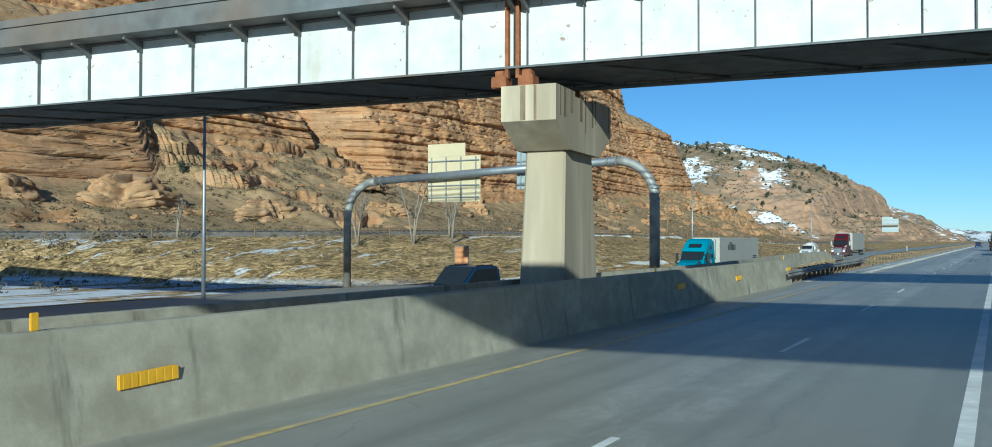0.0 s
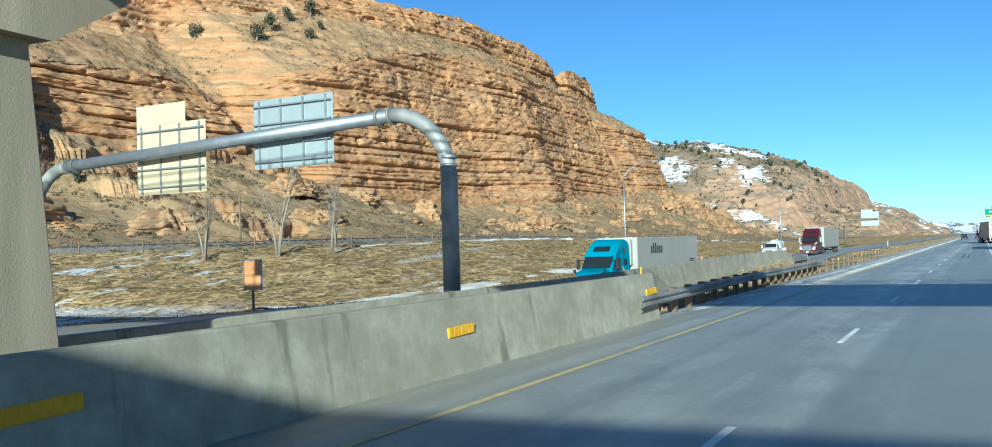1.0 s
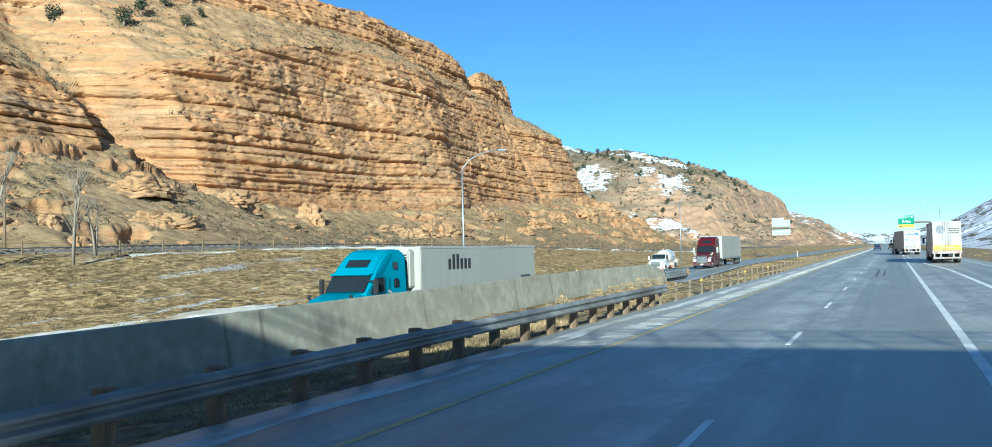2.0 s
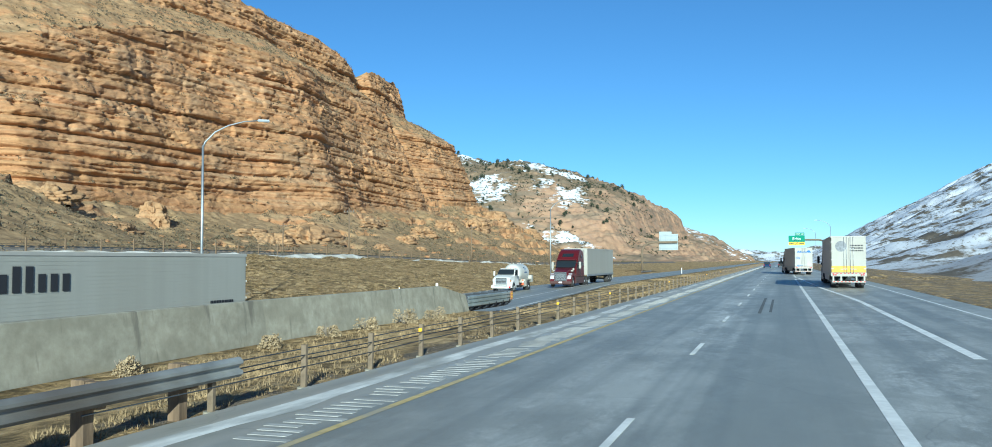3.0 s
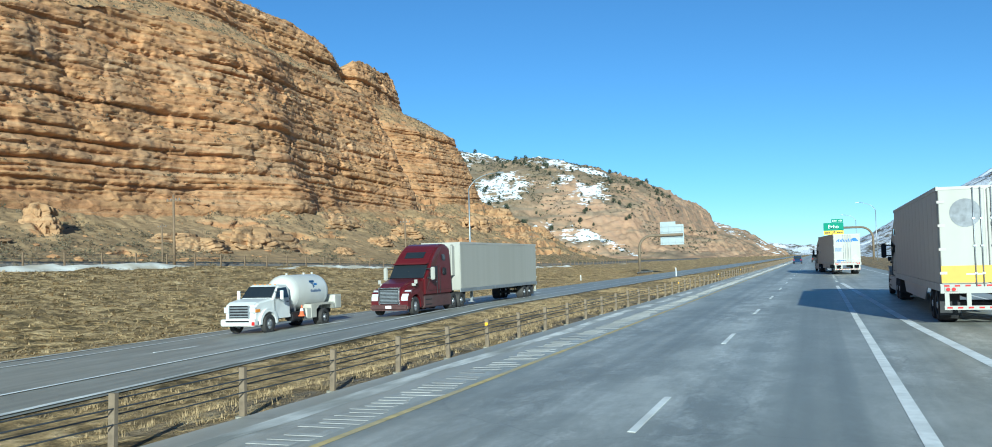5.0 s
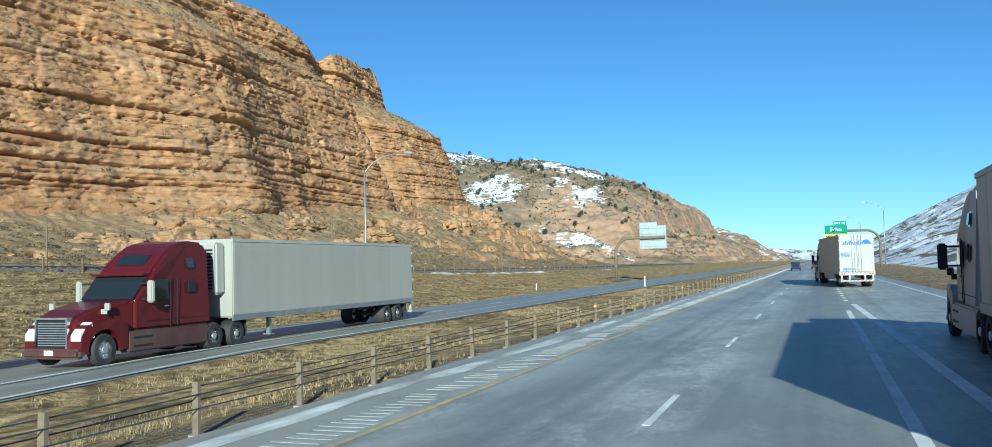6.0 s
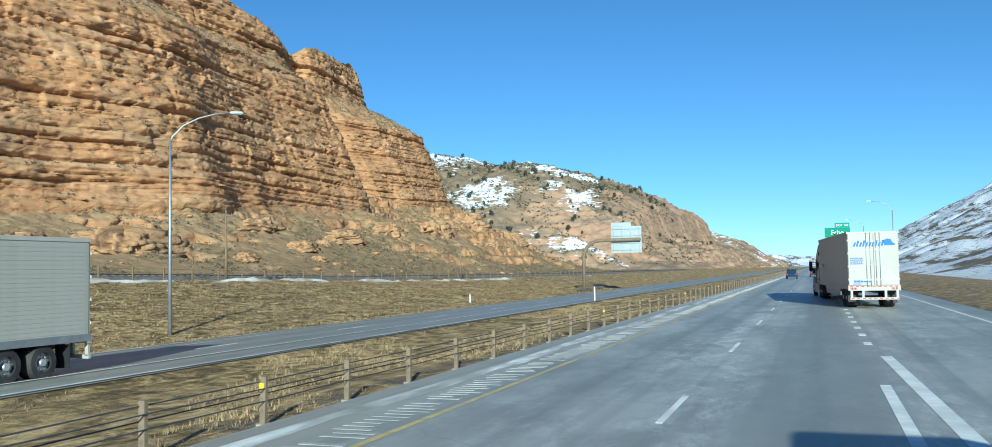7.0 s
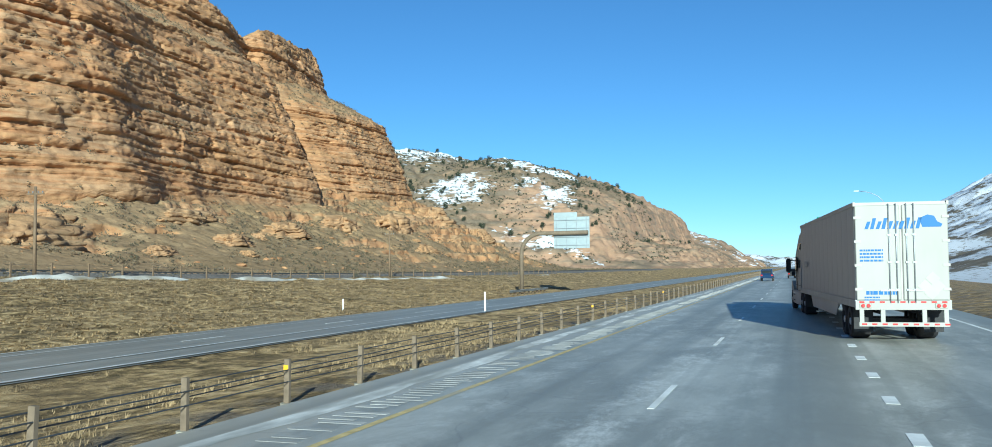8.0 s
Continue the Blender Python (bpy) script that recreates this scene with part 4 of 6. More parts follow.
for k in range(6):
    for s in (1, -1):
        bm = bmesh.new()
        thrie_beam(bm, 1.32 * k - 0.1, 1.32 * k + 1.34, (0.4 - 0.012 * k) * s, 0.5, s)
        part("rail", bm, M["rail_bright"], cush)
        bm = bmesh.new()
        tube(bm, [(0.42 * s, 1.32 * k + 0.9, 0.34), (0.47 * s, 1.32 * k + 0.75, 0.2), (0.44 * s, 1.32 * k + 0.45, 0.08), (0.3 * s, 1.32 * k + 0.2, 0.04)], 0.035, 6)
        part("brace", bm, M["black"], cush)
    part("diaphragm", boxes((-0.38, 0.38, 1.32 * k + 0.6, 1.32 * k + 0.66, 0.02, 0.82), (-0.4, 0.4, 1.32 * k + 0.56, 1.32 * k + 0.7, 0.8, 0.84)), M["dark_steel"], cush)
part("base_rail", boxes((-0.12, 0.12, 0.1, 7.9, -0.05, 0.05)), M["dark_steel"], cush)
part("nose", rounded(0.06, (-0.4, 0.4, 7.86, 8.02, 0.1, 0.86)), M["dark_steel"], cush)
part("marker_plate", rounded(0.015, (0.47, 0.5, 7.55, 7.95, 0.3, 0.82)), M["orange"], cush, "orange and yellow marker plate")
part("marker_stripe", boxes((0.5, 0.506, 7.6, 7.9, 0.44, 0.52), (0.5, 0.506, 7.6, 7.9, 0.62, 0.7)), M["sign_yellow"], cush)
cap = thing("reflector", (-15.55, 114.2, 1.0), "small white marker on top of the long barrier", "reflector", "barrier reflectors")
part("plate", rounded(0.01, (-0.05, 0.05, -0.04, 0.04, -0.01, 0.14), seg=1), M["letter"], cap)


# ---- railway bridge ----
def bridge(x, y, with_pier, lead=0.0):
    """A plate-girder span; lead: how far its sunny girder stands out from the usual place, which widens the shadow."""
    b = thing("railway_bridge", (x, y, 0), "white riveted plate-girder railway bridge with dark underside", "bridge", rz=5.2, kind="structure")
    x0, x1, zb, zt = -66.4, 42.0, 8.25, 10.6
    steps = [-0.43 - 2.0 * k - 0.062 * k * k for k in range(20)] + [0.05 + 2.1 * k - 0.048 * k * k for k in range(9)] + [13.8 + 1.5 * k for k in range(19)]
    for yy in (lead, 5.0):
        part("girder", boxes((x0, x1, yy - 0.01, yy + 0.02, zb, zt)), M["girder_white"], b, "white painted girder web")
        part("bottom_flange", boxes((x0, x1, yy - 0.24, yy + 0.24, zb - 0.07, zb)), M["girder_dark"], b)
        part("top_flange", boxes((x0, x1, yy - 0.24, yy + 0.24, zt, zt + 0.07)), M["girder_dark"], b)
        sb = mesh_of("stiffener", boxes((-0.012, 0.012, -0.17, 0.17, zb, zt)), M["girder_dark"])
        for xx in steps:
            share("stiffener", sb, b, (xx, yy, 0))
    for yy in (lead - 0.05, 4.7):
        part("bottom_plate", boxes((x0, x1, yy, yy + 0.4, zb - 0.12, zb - 0.075)), M["girder_dark"], b)
    part("soffit", boxes((x0, x1, lead + 0.3, 4.7, zb + 0.04, zb + 0.09)), M["girder_dark"], b)
    for xx in np.arange(x0 + 0.6, x1, 4.5):
        part("cross_frame", boxes((xx - 0.1, xx + 0.1, lead + 0.03, 4.97, zb + 0.25, zb + 0.7)), M["girder_dark"], b)
        bm = bmesh.new()
        tube(bm, [(xx, lead + 0.1, zb + 0.0), (xx + 4.4, 4.9, zb + 0.0)], 0.06, 6)
        part("diagonal_brace", bm, M["girder_dark"], b)
    part("deck", boxes((x0, x1, lead - 1.0, 5.2, zt + 0.08, zt + 0.2)), M["girder_dark"], b)
    part("fascia", boxes((x0, x1, lead - 1.25, lead - 1.004, zt + 0.08, zt + 1.25)), M["girder_dark"], b)
    part("fascia_lip", boxes((x0, x1, lead - 1.33, lead - 1.254, zt + 0.9, zt + 1.0)), M["girder_dark"], b)
    for zr in (0.7, 1.08, 1.46) if with_pier else ():
        bm = bmesh.new()
        tube(bm, [(x0, 5.1, zt + zr), (x1, 5.1, zt + zr)], 0.05, 6)
        part("rail", bm, M["girder_dark"], b, "thin steel walkway rail")
    for xx in steps if with_pier else ():
        part("rail_post", boxes((xx - 0.04, xx + 0.04, 5.06, 5.14, zt + 0.15, zt + 1.5)), M["girder_dark"], b)
    for xx in steps:
        bm = bmesh.new()
        prism(bm, [(lead - 0.03, zt), (lead - 1.05, zt), (lead - 1.05, zt - 0.1), (lead - 0.25, zt - 0.42), (lead - 0.03, zt - 0.5)], xx - 0.05, xx + 0.05, "x")
        part("bracket", bm, M["girder_dark"], b)
    if with_pier:
        for xx in (-0.75, -0.35):
            part("joint_plate", boxes((xx, xx + 0.13, -0.2, -0.02, zb - 0.4, zt)), M["rust"], b, "rusty expansion joint plate")
        for yy in (0.0, 5.0):
            for xx in (-0.95, 0.05):
                part("bearing", rounded(0.03, (xx - 0.28, xx + 0.28, yy - 0.3, yy + 0.3, 7.52, 7.92), (xx - 0.18, xx + 0.18, yy - 0.2, yy + 0.2, 7.9, 8.13)), M["rust"], b)
    return b


def pier(x, y):
    p = thing("bridge_pier", (x, y, 0), "tapered concrete hammerhead pier with rust-brown water stains", "pier", rz=5.2, kind="structure")
    bm = bmesh.new()
    lo = [bm.verts.new(v) for v in ((-0.85, -2.1, -0.8), (0.85, -2.1, -0.8), (0.85, 2.1, -0.8), (-0.85, 2.1, -0.8))]
    hi = [bm.verts.new(v) for v in ((-0.75, -1.55, 5.44), (0.75, -1.55, 5.44), (0.75, 1.55, 5.44), (-0.75, 1.55, 5.44))]
    for k in range(4):
        bm.faces.new((lo[k], lo[(k + 1) % 4], hi[(k + 1) % 4], hi[k]))
    bm.faces.new(lo[::-1])
    bm.faces.new(hi)
    bmesh.ops.bevel(bm, geom=[e for e in bm.edges if abs(e.verts[0].co.z - e.verts[1].co.z) > 3], offset=0.08, segments=1, affect="EDGES")
    part("column", bm, M["pier"], p)
    bm = bmesh.new()
    prism(bm, [(-1.7, 5.42), (1.7, 5.42), (3.2, 6.3), (3.2, 7.52), (1.2, 7.52), (1.2, 7.35), (-1.2, 7.35), (-1.2, 7.52), (-3.2, 7.52), (-3.2, 6.3)], -1.0, 1.0, "x")
    part("cap", bm, M["pier"], p)
    rng = random.Random(8)
    stains = bmesh.new()
    for k in range(9):
        yy = rng.uniform(-2.9, 2.9)
        w = rng.uniform(0.04, 0.16)
        box(stains, 1.001, 1.006, yy - w, yy + w, 7.52 - rng.uniform(0.7, 1.5) if abs(yy) < 2 else 6.5, 7.51)
    box(stains, -0.3, -0.1, -3.207, -3.201, 6.32, 7.51)
    box(stains, 0.2, 0.3, -3.207, -3.201, 6.32, 7.51)
    part("water_stain", stains, M["stain"], p, "brown rust and water streaks")
    return p


M["stain"] = mat("rust water stain", (0.20, 0.15, 0.10), 0.95, 0, 0.3, 3, 0.1, 30, (0.34, 0.28, 0.2), (3, 3, 0.5))
bridge(-12.2, 31.2, True)
pier(-12.2, 33.9)
# unseen span added above the start to shade the road; lead widens its shadow
bridge(-12.2, -1.8, False, -3.0)
bpy.data.objects["railway_bridge.001"]["label"] = "unseen parallel white plate-girder railway bridge with dark deck, added to shade the road"
for bx_, by_ in ((-79.2, 26.9), (-79.2, -6.3), (30.0, 37.0), (30.0, 3.5)):
    a = rounded(0.1, (bx_ - 1.0, bx_ + 1.0, by_ - 3, by_ + 4, -2.0, 8.0), seg=1)
    tagged(part("bridge_abutment", a, M["pier"]), "plain concrete abutment under the railway bridge", "abutment", kind="structure")


# ---- vehicles ----
def tyre_mesh(r, w):
    bm = bmesh.new()
    prof = [(r * 0.56, -w / 2), (r * 0.9, -w / 2), (r * 0.98, -w * 0.42), (r, -w * 0.3), (r, w * 0.3), (r * 0.98, w * 0.42), (r * 0.9, w / 2), (r * 0.56, w / 2)]
    seg = 22
    rings = [[bm.verts.new((x, rr * math.cos(a), rr * math.sin(a))) for rr, x in prof] for a in (2 * math.pi * k / seg for k in range(seg))]
    for k in range(seg):
        for j in range(len(prof)):
            bm.faces.new((rings[k][j], rings[(k + 1) % seg][j], rings[(k + 1) % seg][(j + 1) % len(prof)], rings[k][(j + 1) % len(prof)]))
    bmesh.ops.recalc_face_normals(bm, faces=bm.faces[:])
    return mesh_of("wheel", bm, M["tyre"])


def rim_mesh(r, w):
    bm = bmesh.new()
    tube(bm, [(-w * 0.4, 0, 0), (w * 0.28, 0, 0)], [r * 0.57, r * 0.57], 20)
    tube(bm, [(w * 0.28, 0, 0), (w * 0.5, 0, 0)], [r * 0.24, r * 0.2], 12)
    for k in range(8):
        a = 2 * math.pi * k / 8
        c = (r * 0.38 * math.cos(a), r * 0.38 * math.sin(a))
        tube(bm, [(w * 0.28, *c), (w * 0.36, *c)], r * 0.05, 6)
    return mesh_of("rim", bm, M["rim"])


WHEELS = {k: (tyre_mesh(*k), rim_mesh(*k)) for k in ((0.51, 0.28), (0.51, 0.56), (0.46, 0.26), (0.46, 0.5), (0.37, 0.24))}


def wheel(parent, x, y, key=(0.51, 0.28)):
    w = share("wheel", WHEELS[key][0], parent, (x, y, key[0]), 0 if x > 0 else 180)
    share("rim", WHEELS[key][1], w)
    return w


def bars(parent, name, plane, x0, x1, z0, z1, n, material, side=1, gap=0.45):
    """Unreadable print: plain bars. plane ('x' or 'y', place)."""
    bm = bmesh.new()
    hgt = (z1 - z0) / n
    rng = random.Random(int(abs(x0) * 100) + n)
    for k in range(n):
        x = x0
        zz = z1 - (k + 1) * hgt
        while x < x1 - 0.02:
            wd = min(rng.uniform(0.5, 1.3) * hgt, x1 - x)
            a, b = plane[1], plane[1] + 0.006 * side
            if plane[0] == "y":
                box(bm, x, x + wd * 0.8, min(a, b), max(a, b), zz, zz + hgt * (1 - gap))
            else:
                box(bm, min(a, b), max(a, b), x, x + wd * 0.8, zz, zz + hgt * (1 - gap))
            x += wd
    return part(name, bm, material, parent)


def slanted(parent, name, plane, x0, x1, z0, z1, n, lean, material, side):
    """A row of leaning strokes standing for a maker's mark."""
    bm = bmesh.new()
    w = (x1 - x0) / n
    a, b = sorted((plane[1], plane[1] + 0.006 * side))
    rng = random.Random(n)
    for k in range(n):
        zt = z1 if rng.random() < 0.45 else z1 - (z1 - z0) * 0.3
        x = x0 + k * w
        prism(bm, [(x, z0), (x + w * 0.62, z0), (x + w * 0.62 + lean, zt), (x + lean, zt)], a, b, plane[0])
    return part(name, bm, material, parent)


def squeeze(bm, pairs, z_from=None, z_to=None, top=1.0):
    """Narrow a body along its length, and above z_from towards its top."""
    for v in bm.verts:
        f = float(lerp_list(v.co.y, pairs))
        if z_from is not None:
            f *= float(lerp_list(v.co.z, [(z_from, 1.0), (z_to, top)]))
        v.co.x *= f


def sides(s, a, b):
    return min(s * a, s * b), max(s * a, s * b)


def tractor(t, paint, y0, style):
    """A high-roofed sleeper tractor from y0, its back, forwards."""
    lower = {"red": M["skirt_red"], "teal": M["truck_teal"]}.get(style, M["truck_grey"])
    bm = bmesh.new()
    prism(bm, [(y0, 0.98), (y0, 3.62), (y0 + 0.25, 3.92), (y0 + 1.1, 3.98), (y0 + 1.75, 3.86), (y0 + 2.35, 3.52), (y0 + 2.95, 3.02), (y0 + 3.12, 2.78), (y0 + 3.86, 1.98), (y0 + 3.86, 0.98)], -1.22, 1.22, "x")
    bmesh.ops.bevel(bm, geom=bm.edges[:], offset=0.11, segments=3, affect="EDGES", clamp_overlap=True)
    taper = [(y0 + 1.9, 1.0), (y0 + 3.1, 0.955), (y0 + 3.9, 0.9)]
    squeeze(bm, taper, 2.7, 3.95, 0.86)
    part("cab", bm, paint, t)
    bm = bmesh.new()
    prism(bm, [(y0 + 3.7, 0.9), (y0 + 3.7, 2.02), (y0 + 4.5, 1.95), (y0 + 5.5, 1.76), (y0 + 5.95, 1.58), (y0 + 6.1, 1.35), (y0 + 6.12, 0.62), (y0 + 5.7, 0.62)], -1.04, 1.04, "x")
    bmesh.ops.bevel(bm, geom=[e for e in bm.edges if abs(e.verts[0].co.x - e.verts[1].co.x) < 0.01], offset=0.14, segments=3, affect="EDGES", clamp_overlap=True)
    squeeze(bm, [(y0 + 3.7, 1.0), (y0 + 5.0, 0.86), (y0 + 6.12, 0.7)])
    part("hood", bm, paint, t)
    bm = bmesh.new()
    prism(bm, [(y0 + 3.2, 2.72), (y0 + 3.86, 2.0), (y0 + 3.9, 2.03), (y0 + 3.24, 2.76)], -1.04, 1.04, "x")
    part("windshield", bm, M["glass"], t)
    part("windshield_divider", boxes((-0.02, 0.02, y0 + 3.52, y0 + 3.58, 2.33, 2.42)), M["black"], t)
    bm = bmesh.new()
    prism(bm, [(y0 + 2.42, 3.47), (y0 + 2.82, 3.135), (y0 + 2.835, 3.15), (y0 + 2.435, 3.49)], -0.6, 0.6, "x")
    part("roof_window", bm, M["glass"], t)
    part("sun_visor", rounded(0.03, (-1.08, 1.08, y0 + 3.04, y0 + 3.42, 2.78, 2.86)), paint, t)
    for s in (1, -1):
        bm = bmesh.new()
        prism(bm, [(y0 + 2.32, 1.98), (y0 + 3.42, 1.98), (y0 + 3.02, 2.62), (y0 + 2.32, 2.66)], s * 1.18, s * 1.228, "x")
        squeeze(bm, taper)
        part("side_window", bm, M["glass"], t)
        for z0_, z1_ in ((2.12, 2.56), (2.98, 3.36)):
            bm = rounded(0.05, (*sides(s, 1.12, 1.227), y0 + 0.85, y0 + 1.3, z0_, z1_), seg=2)
            squeeze(bm, taper, 2.7, 3.95, 0.86)
            part("sleeper_window", bm, M["glass"], t)
        seams = boxes((*sides(s, 1.2, 1.224), y0 + 2.2, y0 + 2.22, 1.05, 2.72), (*sides(s, 1.2, 1.224), y0 + 1.84, y0 + 1.86, 1.05, 2.68), (*sides(s, 1.2, 1.224), y0 + 0.1, y0 + 3.3, 1.28, 1.295))
        squeeze(seams, taper)
        part("door_seam", seams, M["black"], t)
        part("door_handle", rounded(0.01, (*sides(s, 1.2, 1.25), y0 + 2.35, y0 + 2.55, 1.72, 1.77), seg=1), M["chrome"], t)
        pale = M["truck_white"] if style == "red" else M["black"]
        m_ = part("mirror", rounded(0.04, (*sides(s, 1.36, 1.6), y0 + 3.42, y0 + 3.58, 1.9, 2.62), seg=2), pale, t)
        for z_ in (2.5, 1.98):
            part("mirror_arm", boxes((*sides(s, 1.05, 1.42), y0 + 3.46, y0 + 3.52, z_, z_ + 0.055)), M["black"], m_)
        part("hood_mirror", rounded(0.03, (*sides(s, 1.02, 1.2), y0 + 5.0, y0 + 5.1, 1.72, 1.95), (*sides(s, 0.85, 1.1), y0 + 5.03, y0 + 5.07, 1.6, 1.76), seg=1), pale, t)
        part("side_fairing", rounded(0.05, (*sides(s, 0.78, 1.21), y0 + 0.15, y0 + 4.22, 0.32, 1.0), seg=2), lower, t)
        part("step", boxes((*sides(s, 1.21, 1.225), y0 + 3.1, y0 + 4.0, 0.48, 0.54), (*sides(s, 1.21, 1.225), y0 + 3.1, y0 + 4.0, 0.76, 0.82)), M["black"], t)
        bm = bmesh.new()
        wc = y0 + 5.21
        o = arc(wc, 0.51, 0.64, -8, 188, 14)
        prism(bm, o + [(wc - 0.98, 0.5), (wc - 0.98, 1.22), (wc - 0.55, 1.46), (wc + 0.2, 1.46), (wc + 0.72, 1.28), (wc + 0.9, 0.95), (wc + 0.92, 0.5)], s * 0.6, s * 1.19, "x")
        squeeze(bm, [(wc, 1.0), (wc + 0.92, 0.93)])
        part("fender", bm, paint, t)
        bm = bmesh.new()
        prism(bm, [(y0 + 5.62, 0.92), (y0 + 6.13, 0.84), (y0 + 6.13, 1.02), (y0 + 5.98, 1.2), (y0 + 5.72, 1.4)], s * 0.74, s * 1.13, "x")
        squeeze(bm, [(y0 + 5.6, 1.02), (y0 + 6.13, 0.96)])
        part("headlight", bm, M["clear_lens"], t)
        wheel(t, s * 1.03, wc)
        for k in (-1.55, -0.2):
            wheel(t, s * 0.93, y0 + k, (0.51, 0.56))
        part("mudguard", rounded(0.03, (*sides(s, 0.65, 1.2), y0 - 2.2, y0 - 2.17, 0.35, 1.0), seg=1), M["black"], t)
    part("bumper", rounded(0.09, (-1.14, 1.14, y0 + 5.92, y0 + 6.28, 0.3, 0.62)), lower, t)
    part("grille", rounded(0.03, (-0.56, 0.56, y0 + 6.0, y0 + 6.17, 0.64, 1.48)), M["black"], t)
    part("grille_bar", boxes(*[(-0.53, 0.53, y0 + 6.17, y0 + 6.178, 0.7 + 0.075 * k, 0.73 + 0.075 * k) for k in range(10)]), M["steel"], t)
    part("grille_frame", boxes((-0.63, -0.56, y0 + 5.98, y0 + 6.2, 0.62, 1.5), (0.56, 0.63, y0 + 5.98, y0 + 6.2, 0.62, 1.5), (-0.63, 0.63, y0 + 5.98, y0 + 6.2, 1.5, 1.56)), M["chrome"], t)
    part("frame", boxes((-0.45, -0.3, y0 - 2.6, y0 + 5.85, 0.7, 1.0), (0.3, 0.45, y0 - 2.6, y0 + 5.85, 0.7, 1.0), (-0.5, 0.5, y0 - 2.0, y0 - 0.9, 1.0, 1.12)), M["black"], t)
    part("plate_bar", boxes((-0.17, 0.17, y0 + 6.28, y0 + 6.29, 0.42, 0.57)), M["letter"], t)


def trailer(t, skin, style):
    L, W, z0, z1 = 16.15, 1.3, 1.12, 4.1
    part("body", rounded(0.04, (-W + 0.02, W - 0.02, 0.03, L - 0.02, z0, z1 - 0.01), seg=2), skin, t)
    part("roof_rail", boxes((-W - 0.005, -W + 0.06, 0, L, z1 - 0.12, z1), (W - 0.06, W + 0.005, 0, L, z1 - 0.12, z1)), M["truck_grey"], t)
    part("bottom_rail", boxes((-W - 0.008, -W + 0.05, 0, L, z0 - 0.12, z0 + 0.1), (W - 0.05, W + 0.008, 0, L, z0 - 0.12, z0 + 0.1)), M["steel"], t)
    if style == "reefer":
        me = mesh_of("side_slat", boxes((-0.006, 0.008, 0.15, L - 0.15, 0.0, 0.115)), skin)
        for s in (1, -1):
            for k in range(21):
                share("side_slat", me, t, (s * (W - 0.02), 0, z0 + 0.14 + 0.127 * k))
        part("cooling_unit", rounded(0.08, (-0.95, 0.95, L, L + 0.55, 2.0, 3.95)), M["truck_white"], t)
        part("cooling_grille", boxes(*[(-0.8, 0.8, L + 0.55, L + 0.57, 2.2 + 0.13 * k, 2.27 + 0.13 * k) for k in range(12)]), M["black"], t)
    else:
        me = mesh_of("side_panel", rounded(0.008, (-0.008, 0.012, 0.015, 1.2, 0.0, z1 - z0 - 0.26), seg=1), skin)
        for s in (1, -1):
            for k in range(13):
                share("side_panel", me, t, (s * (W - 0.018), 0.15 + 1.22 * k, z0 + 0.12))
    for s in (1, -1):
        d = part("rear_door", rounded(0.02, (min(s * 0.03, s * 1.26), max(s * 0.03, s * 1.26), -0.02, 0.04, z0 + 0.1, z1 - 0.1), seg=1), M["truck_white"], t)
        for x in (0.14, 0.34):
            bm = bmesh.new()
            tube(bm, [(s * x, -0.045, z0 + 0.02), (s * x, -0.045, z1 - 0.06)], 0.018, 6)
            for zz in (1.5, 2.3, 3.1):
                box(bm, s * x - 0.04, s * x + 0.04, -0.06, -0.02, zz, zz + 0.05)
            part("lock_rod", bm, M["steel"], d)
        part("door_handle", boxes((min(s * 0.14, s * 0.6), max(s * 0.14, s * 0.6), -0.05, -0.03, 1.48, 1.52)), M["steel"], d)
        for zz in (1.5, 2.2, 2.9, 3.6):
            part("hinge", boxes((min(s * 1.1, s * 1.3), max(s * 1.1, s * 1.3), -0.035, -0.02, zz, zz + 0.08)), M["truck_grey"], d)
        part("tail_light", rounded(0.02, (min(s * 0.85, s * 1.2), max(s * 0.85, s * 1.2), -0.06, -0.02, 0.98, 1.14), seg=1), M["truck_white"], t)
        for x in (0.95, 1.1):
            bm = bmesh.new()
            tube(bm, [(s * x, -0.06, 1.06), (s * x, -0.085, 1.06)], 0.055, 12)
            part("lamp", bm, M["red_lens"], t)
        part("mud_flap", boxes((min(s * 0.7, s * 1.25), max(s * 0.7, s * 1.25), 0.75, 0.77, 0.25, 0.95)), M["black"], t)
        for y in (1.7, 2.95):
            wheel(t, s * 0.95, y, (0.51, 0.56))
        part("landing_leg", boxes((min(s * 0.75, s * 0.9), max(s * 0.75, s * 0.9), 13.0, 13.15, 0.3, 1.1), (min(s * 0.65, s * 1.0), max(s * 0.65, s * 1.0), 12.9, 13.25, 0.26, 0.3)), M["steel"], t)
        bm = bmesh.new()
        prism(bm, [(3.8, z0 - 0.1), (4.6, 0.55), (11.6, 0.55), (12.3, z0 - 0.1)], s * 1.24, s * 1.27, "x")
        if style != "reefer":
            part("side_skirt", bm, M["truck_grey"], t)
        else:
            bm.free()
    part("rear_sill", boxes((-1.3, 1.3, -0.04, 0.1, 0.94, z0 + 0.09)), M["truck_white"], t)
    stripes = bmesh.new()
    for k in range(9):
        box(stripes, -1.2 + 0.28 * k, -1.06 + 0.28 * k, -0.047, -0.04, z0 + 0.02, z0 + 0.07)
        box(stripes, -1.15 + 0.28 * k, -1.01 + 0.28 * k, -0.107, -0.1, 0.5, 0.55)
    tagged(part("reflective_tape", stripes, M["red_lens"], t), kind="stuff")
